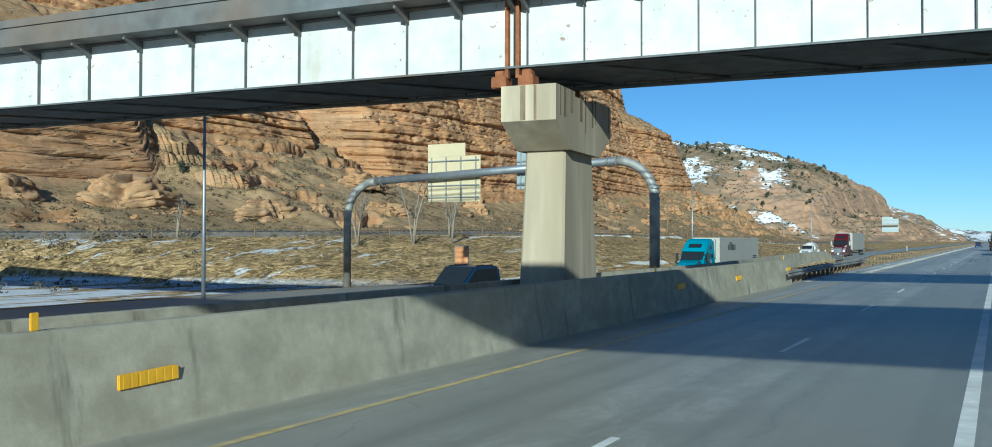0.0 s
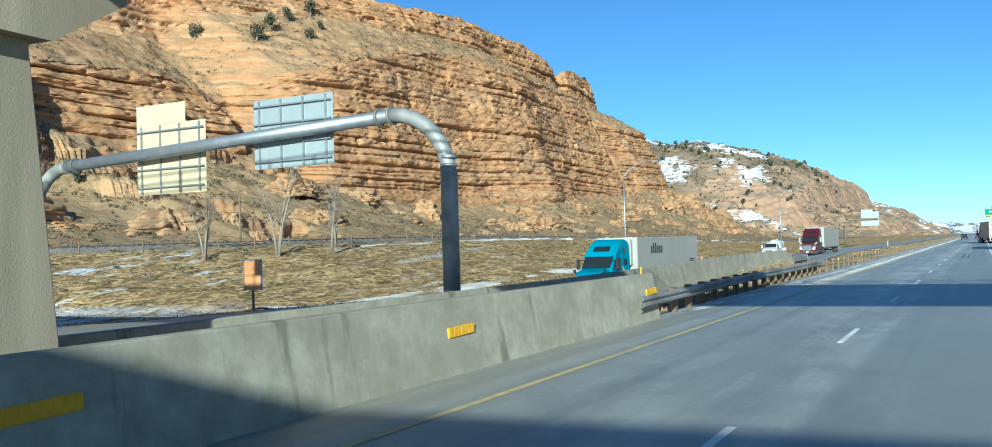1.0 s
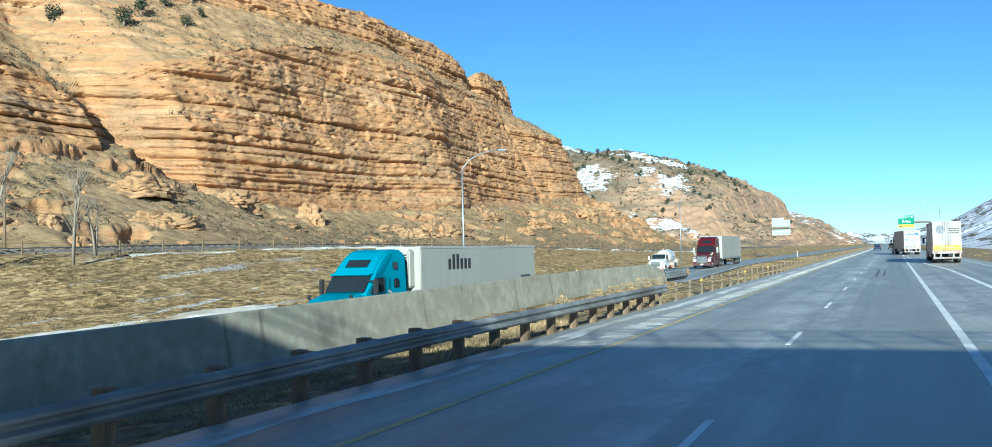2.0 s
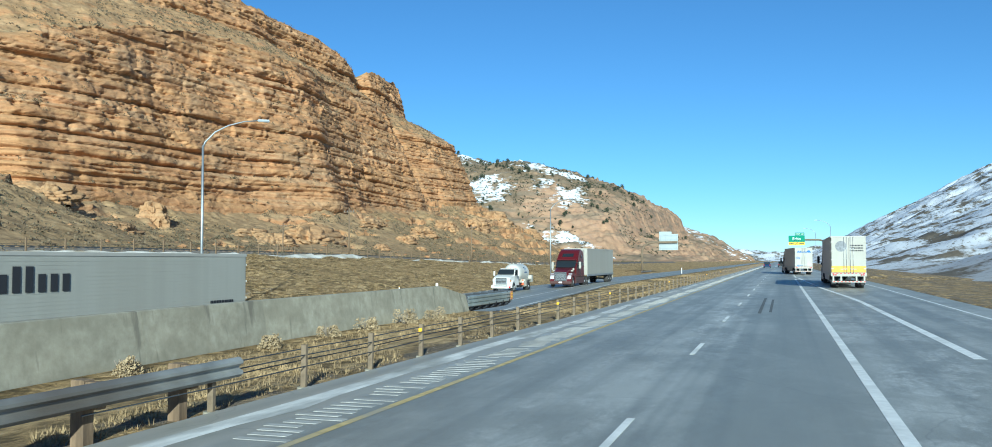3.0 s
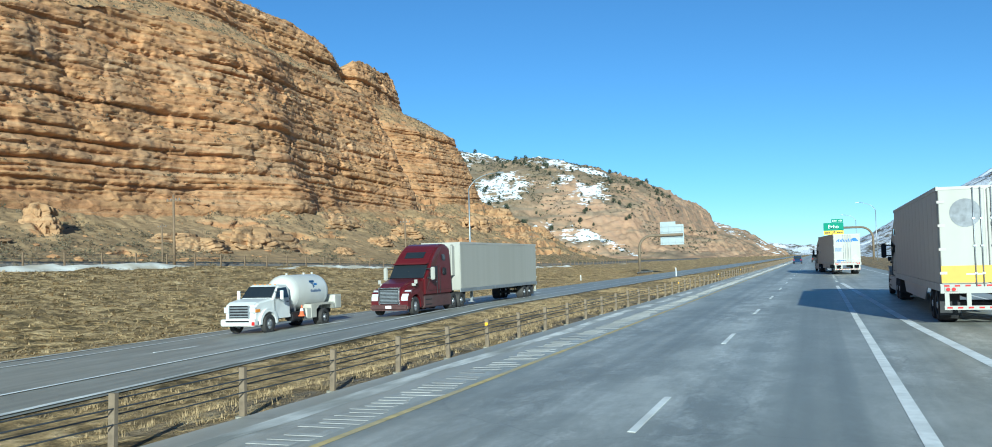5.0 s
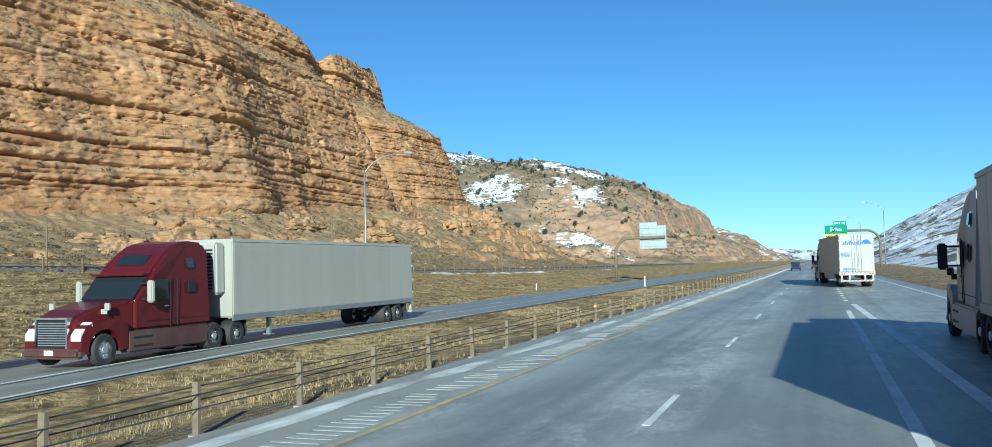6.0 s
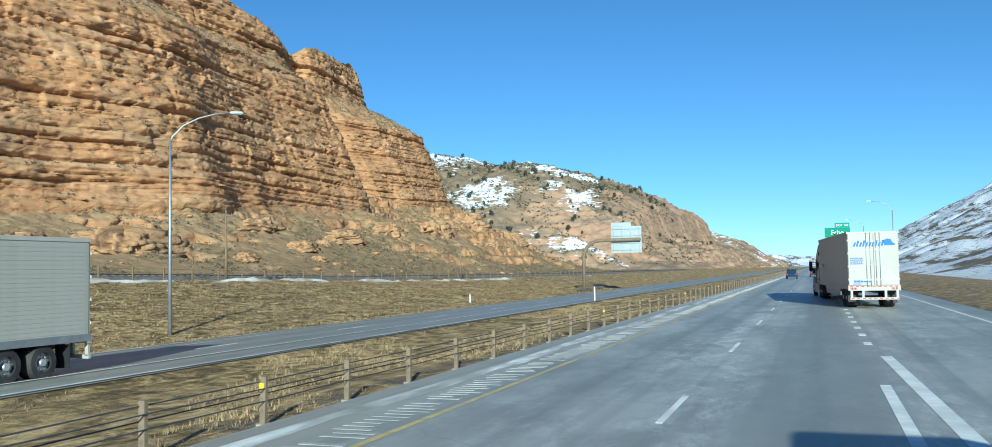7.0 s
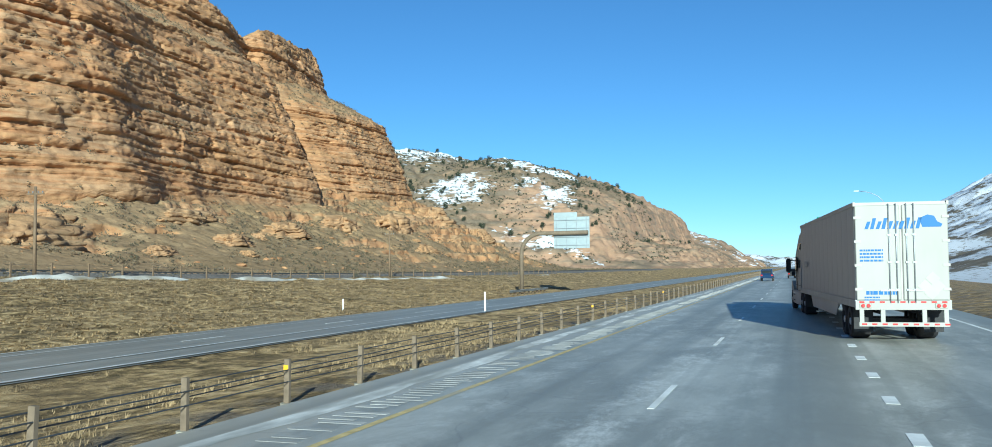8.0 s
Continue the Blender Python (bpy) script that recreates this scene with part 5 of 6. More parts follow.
    part("underride_bar", boxes((-1.22, 1.22, -0.1, 0.0, 0.46, 0.58), (-0.62, -0.5, -0.08, 0.0, 0.55, 0.95), (0.5, 0.62, -0.08, 0.0, 0.55, 0.95), (-1.2, -1.08, -0.08, 0.0, 0.55, 0.95), (1.08, 1.2, -0.08, 0.0, 0.55, 0.95)), M["truck_white"], t)
    part("chassis", boxes((-0.6, -0.48, 0.3, 5.0, 0.8, 1.0), (0.48, 0.6, 0.3, 5.0, 0.8, 1.0), (-1.0, 1.0, 1.6, 1.8, 0.45, 0.6), (-1.0, 1.0, 2.85, 3.05, 0.45, 0.6)), M["black"], t)


def semi(x, y, z, rz, paint, skin, style, label):
    t = thing("semi_truck", (x, y, z), label, "truck", "trucks on the highway", rz)
    trailer(t, skin, "reefer" if style in ("red", "teal") else "van")
    tractor(t, paint, 17.35, style)
    return t


# the trailer with the blue mark, ahead in the merging lane
t = semi(3.35, 219.4, 0.0, 5.0, M["truck_white"], M["truck_grey"], "silver", "white box trailer with blue lettering behind a white tractor")
slanted(t, "blue_mark", ("y", -0.022), -1.0, 0.55, 3.3, 3.62, 10, 0.08, M["logo_blue"], -1)
bm = bmesh.new()
prism(bm, [(0.58, 3.34), (1.08, 3.34), (1.12, 3.42), (0.98, 3.5), (0.9, 3.66), (0.72, 3.7), (0.5, 3.6)], -0.028, -0.022, "y")
part("blue_emblem", bm, M["logo_blue"], t)
bars(t, "print", ("y", -0.022), -1.15, -0.5, 2.35, 2.75, 4, M["logo_blue"], -1)
bars(t, "number_bars", ("y", -0.022), -1.0, -0.12, 1.38, 1.5, 1, M["logo_blue"], -1, 0.1)
bars(t, "notice", ("y", -0.022), -1.05, -0.62, 1.2, 1.36, 2, M["logo_blue"], -1)
bars(t, "side_print", ("x", -1.33), 13.0, 14.2, 2.2, 2.45, 1, M["steel"], -1, 0.1)
bm = bmesh.new()
for cx, cz in ((0.82, 1.85), (0.6, 1.62), (0.95, 1.62), (0.78, 1.42)):
    prism(bm, [(cx, cz - 0.2), (cx + 0.2, cz), (cx, cz + 0.2), (cx - 0.2, cz)], -0.028 - 0.001 * cz, -0.022, "y")
part("placard_holder", bm, M["truck_grey"], t)
# the older trailer with a gold foot
t = semi(5.2, 150.0, 0.0, 0, M["truck_white"], M["truck_grey"], "plain", "white box trailer with a round badge and gold band")
bm = bmesh.new()
tube(bm, [(-0.55, -0.022, 3.3), (-0.55, -0.03, 3.3)], 0.42, 24)
part("badge", bm, M["badge_grey"], t)
part("gold_band", boxes((-1.26, 1.26, -0.028, -0.022, 1.25, 1.75)), M["logo_gold"], t)
bars(t, "print", ("y", -0.022), 0.1, 1.1, 2.9, 3.5, 3, M["logo_dark"], -1)
# oncoming
zz = float(opp_z(-21.8, 178))
semi(-21.6, 188.8, zz, 180, M["truck_red"], M["truck_white"], "red", "dark red sleeper tractor with a white ribbed refrigerated trailer")
t = semi(-23.0, 107.5, -1.6, 180, M["truck_teal"], M["truck_white"], "teal", "teal blue sleeper tractor with a smooth white trailer")
slanted(t, "dark_mark", ("x", -1.312), 10.2, 13.2, 2.85, 3.65, 6, 0.0, M["logo_dark"], -1)
bars(t, "print", ("x", -1.312), 1.0, 2.6, 1.9, 2.3, 2, M["logo_dark"], -1)
bm = bmesh.new()
prism(bm, [(18.5, 1.5), (18.75, 1.62), (19.1, 1.75), (19.3, 2.0), (19.15, 2.05), (18.8, 1.85)], -1.224, -1.2, "x")
part("side_emblem", bm, M["truck_grey"], t)


def propane_truck(x, y, z, rz):
    t = thing("tank_truck", (x, y, z), "white bobtail gas tank truck with a rear hose box", "truck", "trucks on the highway", rz)
    wf, wr, r = 7.55, 2.0, 0.51
    arch = arc(wf, r, 0.64, 5, 175, 10)
    bm = bmesh.new()
    prism(bm, [(5.35, 0.72), (5.35, 2.32), (5.5, 2.47), (6.3, 2.5), (6.52, 2.42), (7.12, 1.8), (7.6, 1.76), (8.3, 1.66), (8.58, 1.52), (8.64, 0.72), (arch[0][0] + 0.02, 0.72)] + arch + [(arch[-1][0] - 0.02, 0.72)], -1.0, 1.0, "x")
    bmesh.ops.bevel(bm, geom=[e for e in bm.edges if abs(e.verts[0].co.x - e.verts[1].co.x) < 0.01 and max(e.verts[0].co.z, e.verts[1].co.z) > 1.3], offset=0.1, segments=3, affect="EDGES", clamp_overlap=True)
    squeeze(bm, [(6.9, 1.0), (7.3, 0.95), (8.64, 0.9)], 1.8, 2.5, 0.84)
    part("cab", bm, M["van_white"], t)
    bm = bmesh.new()
    prism(bm, [(6.56, 2.37), (7.1, 1.82), (7.14, 1.85), (6.6, 2.4)], -0.9, 0.9, "x")
    squeeze(bm, [(6.0, 1.0)], 1.8, 2.5, 0.88)
    part("windshield", bm, M["glass"], t)
    for s in (1, -1):
        bm = bmesh.new()
        prism(bm, [(5.62, 1.78), (6.86, 1.78), (6.5, 2.3), (5.66, 2.34)], s * 0.95, s * 1.008, "x")
        squeeze(bm, [(6.9, 1.0)], 1.8, 2.5, 0.84)
        part("side_window", bm, M["glass"], t)
        part("door_seam", boxes((*sides(s, 0.99, 1.004), 5.5, 5.515, 0.9, 1.75), (*sides(s, 0.985, 1.003), 6.93, 6.945, 0.95, 1.75)), M["black"], t)
        part("door_handle", boxes((*sides(s, 1.0, 1.02), 5.62, 5.82, 1.55, 1.6)), M["black"], t)
        m_ = part("mirror", rounded(0.03, (*sides(s, 1.24, 1.42), 6.72, 6.84, 1.72, 2.2), seg=1), M["van_white"], t)
        for z_ in (1.8, 2.1):
            part("mirror_arm", boxes((*sides(s, 0.9, 1.26), 6.76, 6.8, z_, z_ + 0.04)), M["black"], m_)
        bm = bmesh.new()
        o = arc(wf, r, 0.62, 0, 180, 12)
        prism(bm, o + arc(wf, r, 0.8, 180, 0, 12), s * 0.85, s * 1.08, "x")
        squeeze(bm, [(7.3, 1.0), (8.4, 0.96)])
        part("fender", bm, M["van_white"], t)
        part("headlight", rounded(0.03, (*sides(s, 0.6, 0.93), 8.5, 8.68, 1.12, 1.42), seg=1), M["clear_lens"], t)
        part("turn_light", rounded(0.02, (*sides(s, 0.88, 0.955), 8.2, 8.6, 1.14, 1.3), seg=1), M["amber"], t)
        wheel(t, s * 0.95, wf, (0.51, 0.28))
        wheel(t, s * 0.86, wr, (0.51, 0.56))
        bm = bmesh.new()
        prism(bm, [(wr - 0.95, 0.95), (wr - 0.62, 1.22), (wr + 0.62, 1.22), (wr + 1.0, 0.98), (wr + 1.0, 0.55), (wr + 1.55, 0.55), (wr + 1.55, 1.3), (wr - 0.95, 1.32)], s * 0.5, s * 1.16, "x")
        part("rear_fender", bm, M["cream_white"], t)
        part("step", boxes((*sides(s, 0.7, 1.05), 5.5, 6.85, 0.42, 0.5)), M["steel"], t)
        part("fuel_tank", rounded(0.1, (*sides(s, 0.5, 1.0), 4.0, 5.3, 0.45, 0.95), seg=2), M["black"], t)
    part("grille", rounded(0.02, (-0.56, 0.56, 8.55, 8.7, 0.86, 1.5), seg=1), M["black"], t)
    part("grille_bar", boxes(*[(-0.54, 0.54, 8.7, 8.715, 0.92 + 0.145 * k, 0.98 + 0.145 * k) for k in range(4)], (-0.6, -0.55, 8.56, 8.72, 0.85, 1.5), (0.55, 0.6, 8.56, 8.72, 0.85, 1.5)), M["steel"], t)
    part("bumper", rounded(0.05, (-1.03, 1.03, 8.5, 8.85, 0.46, 0.8)), M["van_white"], t)
    part("bumper_slot", boxes((-0.7, 0.7, 8.85, 8.856, 0.66, 0.75)), M["black"], t)
    part("plate_bar", boxes((-0.2, 0.12, 8.856, 8.866, 0.49, 0.63)), M["letter"], t)
    for k in range(5):
        part("marker_light", boxes((-0.62 + 0.31 * k - 0.04, -0.62 + 0.31 * k + 0.04, 6.25, 6.33, 2.49, 2.53)), M["amber"], t)
    part("frame", boxes((-0.45, -0.28, 0.2, 8.4, 0.68, 0.95), (0.28, 0.45, 0.2, 8.4, 0.68, 0.95)), M["black"], t)
    bm = bmesh.new()
    prof = [(0.88, 0.02), (0.9, 0.35), (0.97, 0.62), (1.12, 0.83), (1.36, 0.96), (1.6, 0.99), (4.5, 0.99), (4.75, 0.95), (5.0, 0.82), (5.16, 0.6), (5.24, 0.3), (5.26, 0.02)]
    tube(bm, [(0, p[0], 1.98) for p in prof], [p[1] for p in prof], 36)
    part("tank", bm, M["tank_white"], t)
    for a in (1.58, 4.48):
        bm = bmesh.new()
        tube(bm, [(0, a, 1.98), (0, a + 0.03, 1.98)], 0.994, 36)
        part("weld_band", bm, M["tank_white"], t)
    for a in (1.5, 2.4, 4.2):
        bm = bmesh.new()
        tube(bm, [(0, a, 2.9), (0, a, 3.07)], 0.07, 8)
        part("tank_fitting", bm, M["cream_white"], t)
    for a in (1.3, 4.2):
        part("saddle", boxes((-0.55, 0.55, a, a + 0.2, 0.95, 1.32)), M["truck_grey"], t)
    part("hose_box", rounded(0.03, (-1.08, 1.08, 0.0, 0.75, 0.92, 1.72), seg=1), M["cream_white"], t)
    part("hose_box_panel", boxes((-1.086, -1.08, 0.12, 0.62, 1.0, 1.62)), M["truck_grey"], t)
    for a in (0.72, -1.14):
        part("tool_box", rounded(0.03, (a, a + 0.42, 3.55, 4.0, 0.5, 1.1), seg=1), M["cream_white"], t)
    bm = bmesh.new()
    tube(bm, [(-1.15, 4.55, 0.7), (-1.15, 4.55, 0.74), (-1.15, 4.55, 0.76), (-1.15, 4.55, 1.3)], [0.2, 0.2, 0.14, 0.03], 12)
    cone = part("traffic_cone", bm, M["cone"], t, "orange traffic cone in a side holder")
    bm = bmesh.new()
    tube(bm, [(-1.15, 4.55, 0.98), (-1.15, 4.55, 1.12)], [0.106, 0.079], 12, False)
    part("cone_band", bm, M["letter"], cone)
    part("placard", boxes((-1.03, -0.85, 8.85, 8.856, 0.5, 0.68)), M["red_lens"], t)

    def on_tank(z, off=0.006):
        return -math.sqrt(max(0.0, (0.99 + off) ** 2 - (z - 1.98) ** 2))

    def decal(name, outline, material):
        """A flat mark that follows the round of the tank."""
        bm_ = bmesh.new()
        vs = [bm_.verts.new((on_tank(zz_), yy_, zz_)) for yy_, zz_ in outline]
        ws = [bm_.verts.new((on_tank(zz_, -0.004), yy_, zz_)) for yy_, zz_ in outline]
        bm_.faces.new(vs)
        for q in range(len(vs)):
            bm_.faces.new((vs[q], ws[q], ws[(q + 1) % len(vs)], vs[(q + 1) % len(vs)]))
        bmesh.ops.recalc_face_normals(bm_, faces=bm_.faces[:])
        part(name, bm_, material, t)

    decal("blue_emblem", [(3.12, 2.62), (2.62, 2.62), (2.66, 2.5), (3.2, 2.5)], M["logo_navy"])
    decal("blue_emblem", [(3.1, 2.49), (2.86, 2.49), (2.82, 2.26), (2.96, 2.2)], M["logo_navy"])
    decal("blue_emblem", [(2.82, 2.45), (2.46, 2.45), (2.5, 2.35), (2.8, 2.35)], M["logo_blue"])
    letters = random.Random(4)
    yy_ = 3.3
    while yy_ > 2.2:
        w_ = letters.uniform(0.04, 0.085)
        decal("dark_mark", [(yy_, 2.13 - letters.choice((0.0, 0.06))), (yy_ - w_, 2.13 - letters.choice((0.0, 0.06))), (yy_ - w_, 1.97), (yy_, 1.97)], M["logo_navy"])
        yy_ -= w_ + 0.035
    return t


zz = float(opp_z(-25.6, 160))
propane_truck(-25.5, 165.2, zz - 0.03, 180).scale = (0.93, 0.93, 0.93)


def car(x, y, z, rz, paint, label, tall=1.75):
    t = thing("car", (x, y, z), label, "car", "cars on the highway", rz)
    bm = bmesh.new()
    prism(bm, [(-2.35, 0.4), (-2.38, 0.95), (-2.2, 1.05), (1.0, 1.08), (2.15, 0.95), (2.35, 0.75), (2.35, 0.4)], -0.92, 0.92, "x")
    bmesh.ops.bevel(bm, geom=bm.edges[:], offset=0.07, segments=2, affect="EDGES", clamp_overlap=True)
    part("body", bm, paint, t)
    bm = bmesh.new()
    prism(bm, [(-2.2, 1.03), (-2.0, tall - 0.1), (-1.7, tall), (0.1, tall), (1.15, 1.06)], -0.8, 0.8, "x")
    bmesh.ops.bevel(bm, geom=bm.edges[:], offset=0.06, segments=2, affect="EDGES", clamp_overlap=True)
    part("cabin", bm, paint, t)
    for s in (1, -1):
        bm = bmesh.new()
        prism(bm, [(-1.9, 1.12), (0.85, 1.12), (0.05, tall - 0.12), (-1.75, tall - 0.12)], s * 0.79, s * 0.806, "x")
        part("side_window", bm, M["glass"], t)
        part("tail_light", rounded(0.02, (min(s * 0.6, s * 0.88), max(s * 0.6, s * 0.88), -2.4, -2.3, 0.75, 0.95), seg=1), M["red_lens"], t)
        part("headlight", rounded(0.02, (min(s * 0.55, s * 0.88), max(s * 0.55, s * 0.88), 2.2, 2.37, 0.62, 0.8), seg=1), M["clear_lens"], t)
        for yy in (1.45, -1.4):
            wheel(t, s * 0.82, yy, (0.37, 0.24))
    part("rear_window", boxes((-0.68, 0.68, -2.17, -2.06, 1.15, tall - 0.16)), M["glass"], t)
    bm = bmesh.new()
    prism(bm, [(0.14, tall - 0.05), (1.12, 1.1), (1.16, 1.13), (0.18, tall - 0.02)], -0.72, 0.72, "x")
    part("windshield", bm, M["glass"], t)
    for a in (-0.7, 0.66):
        part("roof_rail", boxes((a, a + 0.04, -1.6, -0.1, tall, tall + 0.06)), M["black"], t)
    return t


car(-18.6, 37.5, -0.76, 180, M["truck_blue"], "dark blue sport utility car on the oncoming carriageway", 1.85)
car(-3.7, 335, 0, 0, M["truck_blue"], "dark car far ahead in the passing lane")
car(0.0, 362, 0, 0, M["black"], "black car far ahead on the highway")


# ---- signs and gantries ----
def sign_back(t, x0, x1, z0, z1, y, skin, name, tab=None):
    """A road sign seen from behind: sheet, upright stiffeners and crossbars."""
    items = [(x0, x1, y - 0.02, y, z0, z1)]
    if tab:
        items.append((tab[0], tab[1], y - 0.02, y, z1 + 0.01, tab[2]))
    s = part(name, boxes(*items), skin, t)
    top = tab[2] if tab else z1
    for k in range(4):
        x = x0 + (x1 - x0) * (0.08 + 0.28 * k)
        part("stiffener", boxes((x - 0.03, x + 0.03, y - 0.1, y - 0.02, z0 + 0.05, z1 - 0.05)), M["steel"], s)
    for f in (0.1, 0.36, 0.64, 0.9):
        z = z0 + (z1 - z0) * f
        part("crossbar", boxes((x0 + 0.05, x1 - 0.05, y - 0.14, y - 0.1, z - 0.03, z + 0.03)), M["steel"], s)
    return s


def pipe_gantry(t, xa, xb, za, zb, ztop, r, bend):
    """A round pipe portal: two posts bent over into one arm; xb None: a single post with a free arm."""
    pts = [(xa, 0, za), (xa, 0, ztop - bend)]
    sgn = 1 if xb > xa else -1
    pts += [(xa + sgn * bend * (1 - math.cos(radians(a))), 0, ztop - bend + bend * math.sin(radians(a))) for a in range(12, 91, 13)]
    return pts, sgn


gantry = thing("sign_gantry", (0, 54.0, 0), "arched steel pipe sign gantry over the oncoming lanes", "gantry")
pa, _ = pipe_gantry(None, -15.45, -37.8, -1.5, -1.2, 6.95, 0.27, 2.3)
pb, _ = pipe_gantry(None, -37.8, -15.45, -1.2, -1.5, 6.25, 0.27, 2.5)
bm = bmesh.new()
tube(bm, pa, [0.30] * 2 + [0.27] * (len(pa) - 2), 16)
part("post", bm, M["rail_steel"], gantry)
bm = bmesh.new()
tube(bm, pb, 0.27, 16)
part("post", bm, M["rail_steel"], gantry)
bm = bmesh.new()
tube(bm, [pa[-1], pb[-1]], 0.25, 16)
part("arm", bm, M["steel"], gantry, "lighter galvanised arm")
for f in (0.0, 0.03, 0.97, 1.0):
    bm = bmesh.new()
    a, b = Vector(pa[-1]), Vector(pb[-1])
    c = a.lerp(b, f)
    tube(bm, [c, c + (b - a).normalized() * 0.08], 0.34, 16)
    part("flange", bm, M["rail_steel"], gantry)
for zz in (4.7, 5.0, 5.3):
    bm = bmesh.new()
    tube(bm, [(-15.45, 0, zz - 0.06), (-15.45, 0, zz + 0.06)], 0.305, 16)
    part("band", bm, M["steel"], gantry)
sign_back(gantry, -31.4, -27.35, 4.75, 7.75, 0.45, M["cream"], "sign_panel", (-31.4, -28.5, 8.6))
sign_back(gantry, -24.7, -20.75, 5.45, 8.2, 0.45, M["sign_grey"], "sign_panel")

g2 = thing("sign_gantry", (0, 305.0, 0), "rusty cantilever pipe gantry with the back of a large sign", "gantry")
pa, _ = pipe_gantry(None, -33.6, -24.5, -1.2, 0, 6.7, 0.25, 2.6)
bm = bmesh.new()
tube(bm, pa + [(-24.7, 0, 6.75)], 0.27, 14)
part("post", bm, M["post"], g2)
sign_back(g2, -29.3, -24.6, 4.75, 8.8, 0.45, M["sign_grey"], "sign_panel", (-29.3, -26.2, 9.4))
g2r = thing("guardrail", (-32.5, 305, -1.2), "short steel guardrail round the gantry's foot", "guardrail")
bm = bmesh.new()
yy = np.arange(-9, 9.1, 1.5)
w_beam(bm, yy, [0.0] * len(yy), 0.6)
part("rail", bm, M["rail_steel"], g2r)
for k in range(9):
    share("post", post_me, g2r, (-0.05, -8 + 2 * k, 0.0))


def lettering(text, size, x, y, z, parent, name="lettering", material=None):
    cu = bpy.data.curves.new(name, "FONT")
    cu.body, cu.size, cu.align_x, cu.extrude = text, size, "CENTER", 0.01
    ob = bpy.data.objects.new(name, cu)
    me = bpy.data.meshes.new_from_object(ob)
    bpy.data.objects.remove(ob)
    me.materials.append(material or M["letter"])
    o = new(name, me)
    o.parent = parent
    o.matrix_basis = pose(x, y, z, 90, 0, 0)
    return o


g3 = thing("exit_sign_gantry", (0, 345.0, 0), "green and yellow exit sign on a bent pipe gantry", "road sign")
pa, _ = pipe_gantry(None, 12.6, 2.0, -0.6, 0, 7.9, 0.25, 2.6)
bm = bmesh.new()
tube(bm, pa + [(2.6, 0, 7.95)], 0.25, 14)
part("post", bm, M["post"], g3)
s = part("sign_panel", rounded(0.04, (2.05, 6.4, -0.45, -0.4, 7.32, 9.1), seg=1), M["green"], g3, "green sign panel")
lettering("Echo", 1.15, 4.2, -0.46, 7.85, s)
s = part("exit_only_panel", rounded(0.04, (2.05, 6.4, -0.45, -0.4, 6.4, 7.3), seg=1), M["sign_yellow"], g3, "yellow exit only panel")
bars(s, "print", ("y", -0.45), 2.25, 3.5, 6.65, 7.05, 1, M["logo_dark"], -1, 0.1)
bars(s, "print", ("y", -0.45), 4.95, 6.2, 6.65, 7.05, 1, M["logo_dark"], -1, 0.1)
bm = bmesh.new()
prism(bm, [(3.75, 6.5), (3.95, 6.5), (4.35, 6.9), (4.5, 6.75), (4.55, 7.2), (4.1, 7.15), (4.25, 7.0)], -0.456, -0.45, "y")
part("arrow", bm, M["logo_dark"], s)
s = part("exit_tab", rounded(0.03, (3.8, 6.3, -0.45, -0.4, 9.14, 9.95), seg=1), M["green"], g3, "green exit number tab")
lettering("EXIT 169", 0.55, 5.05, -0.46, 9.35, s)
g4 = thing("road_sign", (9.5, 610, 0), "small green road sign on two posts", "road sign")
part("sign_panel", boxes((-3, 3, -0.05, 0, 4.5, 7.5)), M["green"], g4)
part("post", boxes((-2.2, -2.0, 0, 0.15, -0.6, 7.2)), M["steel"], g4)
part("post", boxes((2.0, 2.2, 0, 0.15, -0.6, 7.2)), M["steel"], g4)

# boxed orange board and marker posts
ob_ = thing("marker_board", (-35.7, 66.0, -1.3), "faded orange rectangular board on a thin post", "road sign")
part("board", rounded(0.02, (-0.6, 0.6, -0.04, 0.04, 1.35, 3.0), seg=1), M["orange"], ob_)
part("frame", boxes((-0.66, -0.6, -0.06, 0.06, 1.3, 3.05), (0.6, 0.66, -0.06, 0.06, 1.3, 3.05), (-0.66, 0.66, -0.06, 0.06, 3.0, 3.06)), M["steel"], ob_)
part("post", boxes((-0.05, 0.05, -0.05, 0.05, -0.3, 1.35)), M["post"], ob_)


def delineator(x, y, z, material, label):
    d = thing("delineator", (x, y, z), label, "marker post", "roadside marker posts")
    part("post", rounded(0.01, (-0.05, 0.05, -0.02, 0.02, -0.1, 1.25), seg=1), material, d)
    part("reflector", boxes((-0.04, 0.04, -0.03, -0.02, 1.0, 1.18)), M["letter"], d)


delineator(-17.2, 242, -0.4, M["letter"], "white plastic marker post beside the oncoming lanes")
delineator(-33.0, 150, -1.4, M["reflector"], "yellow marker post at the foot of the bank")
delineator(-33.4, 255, -1.3, M["letter"], "white plastic marker post at the foot of the bank")


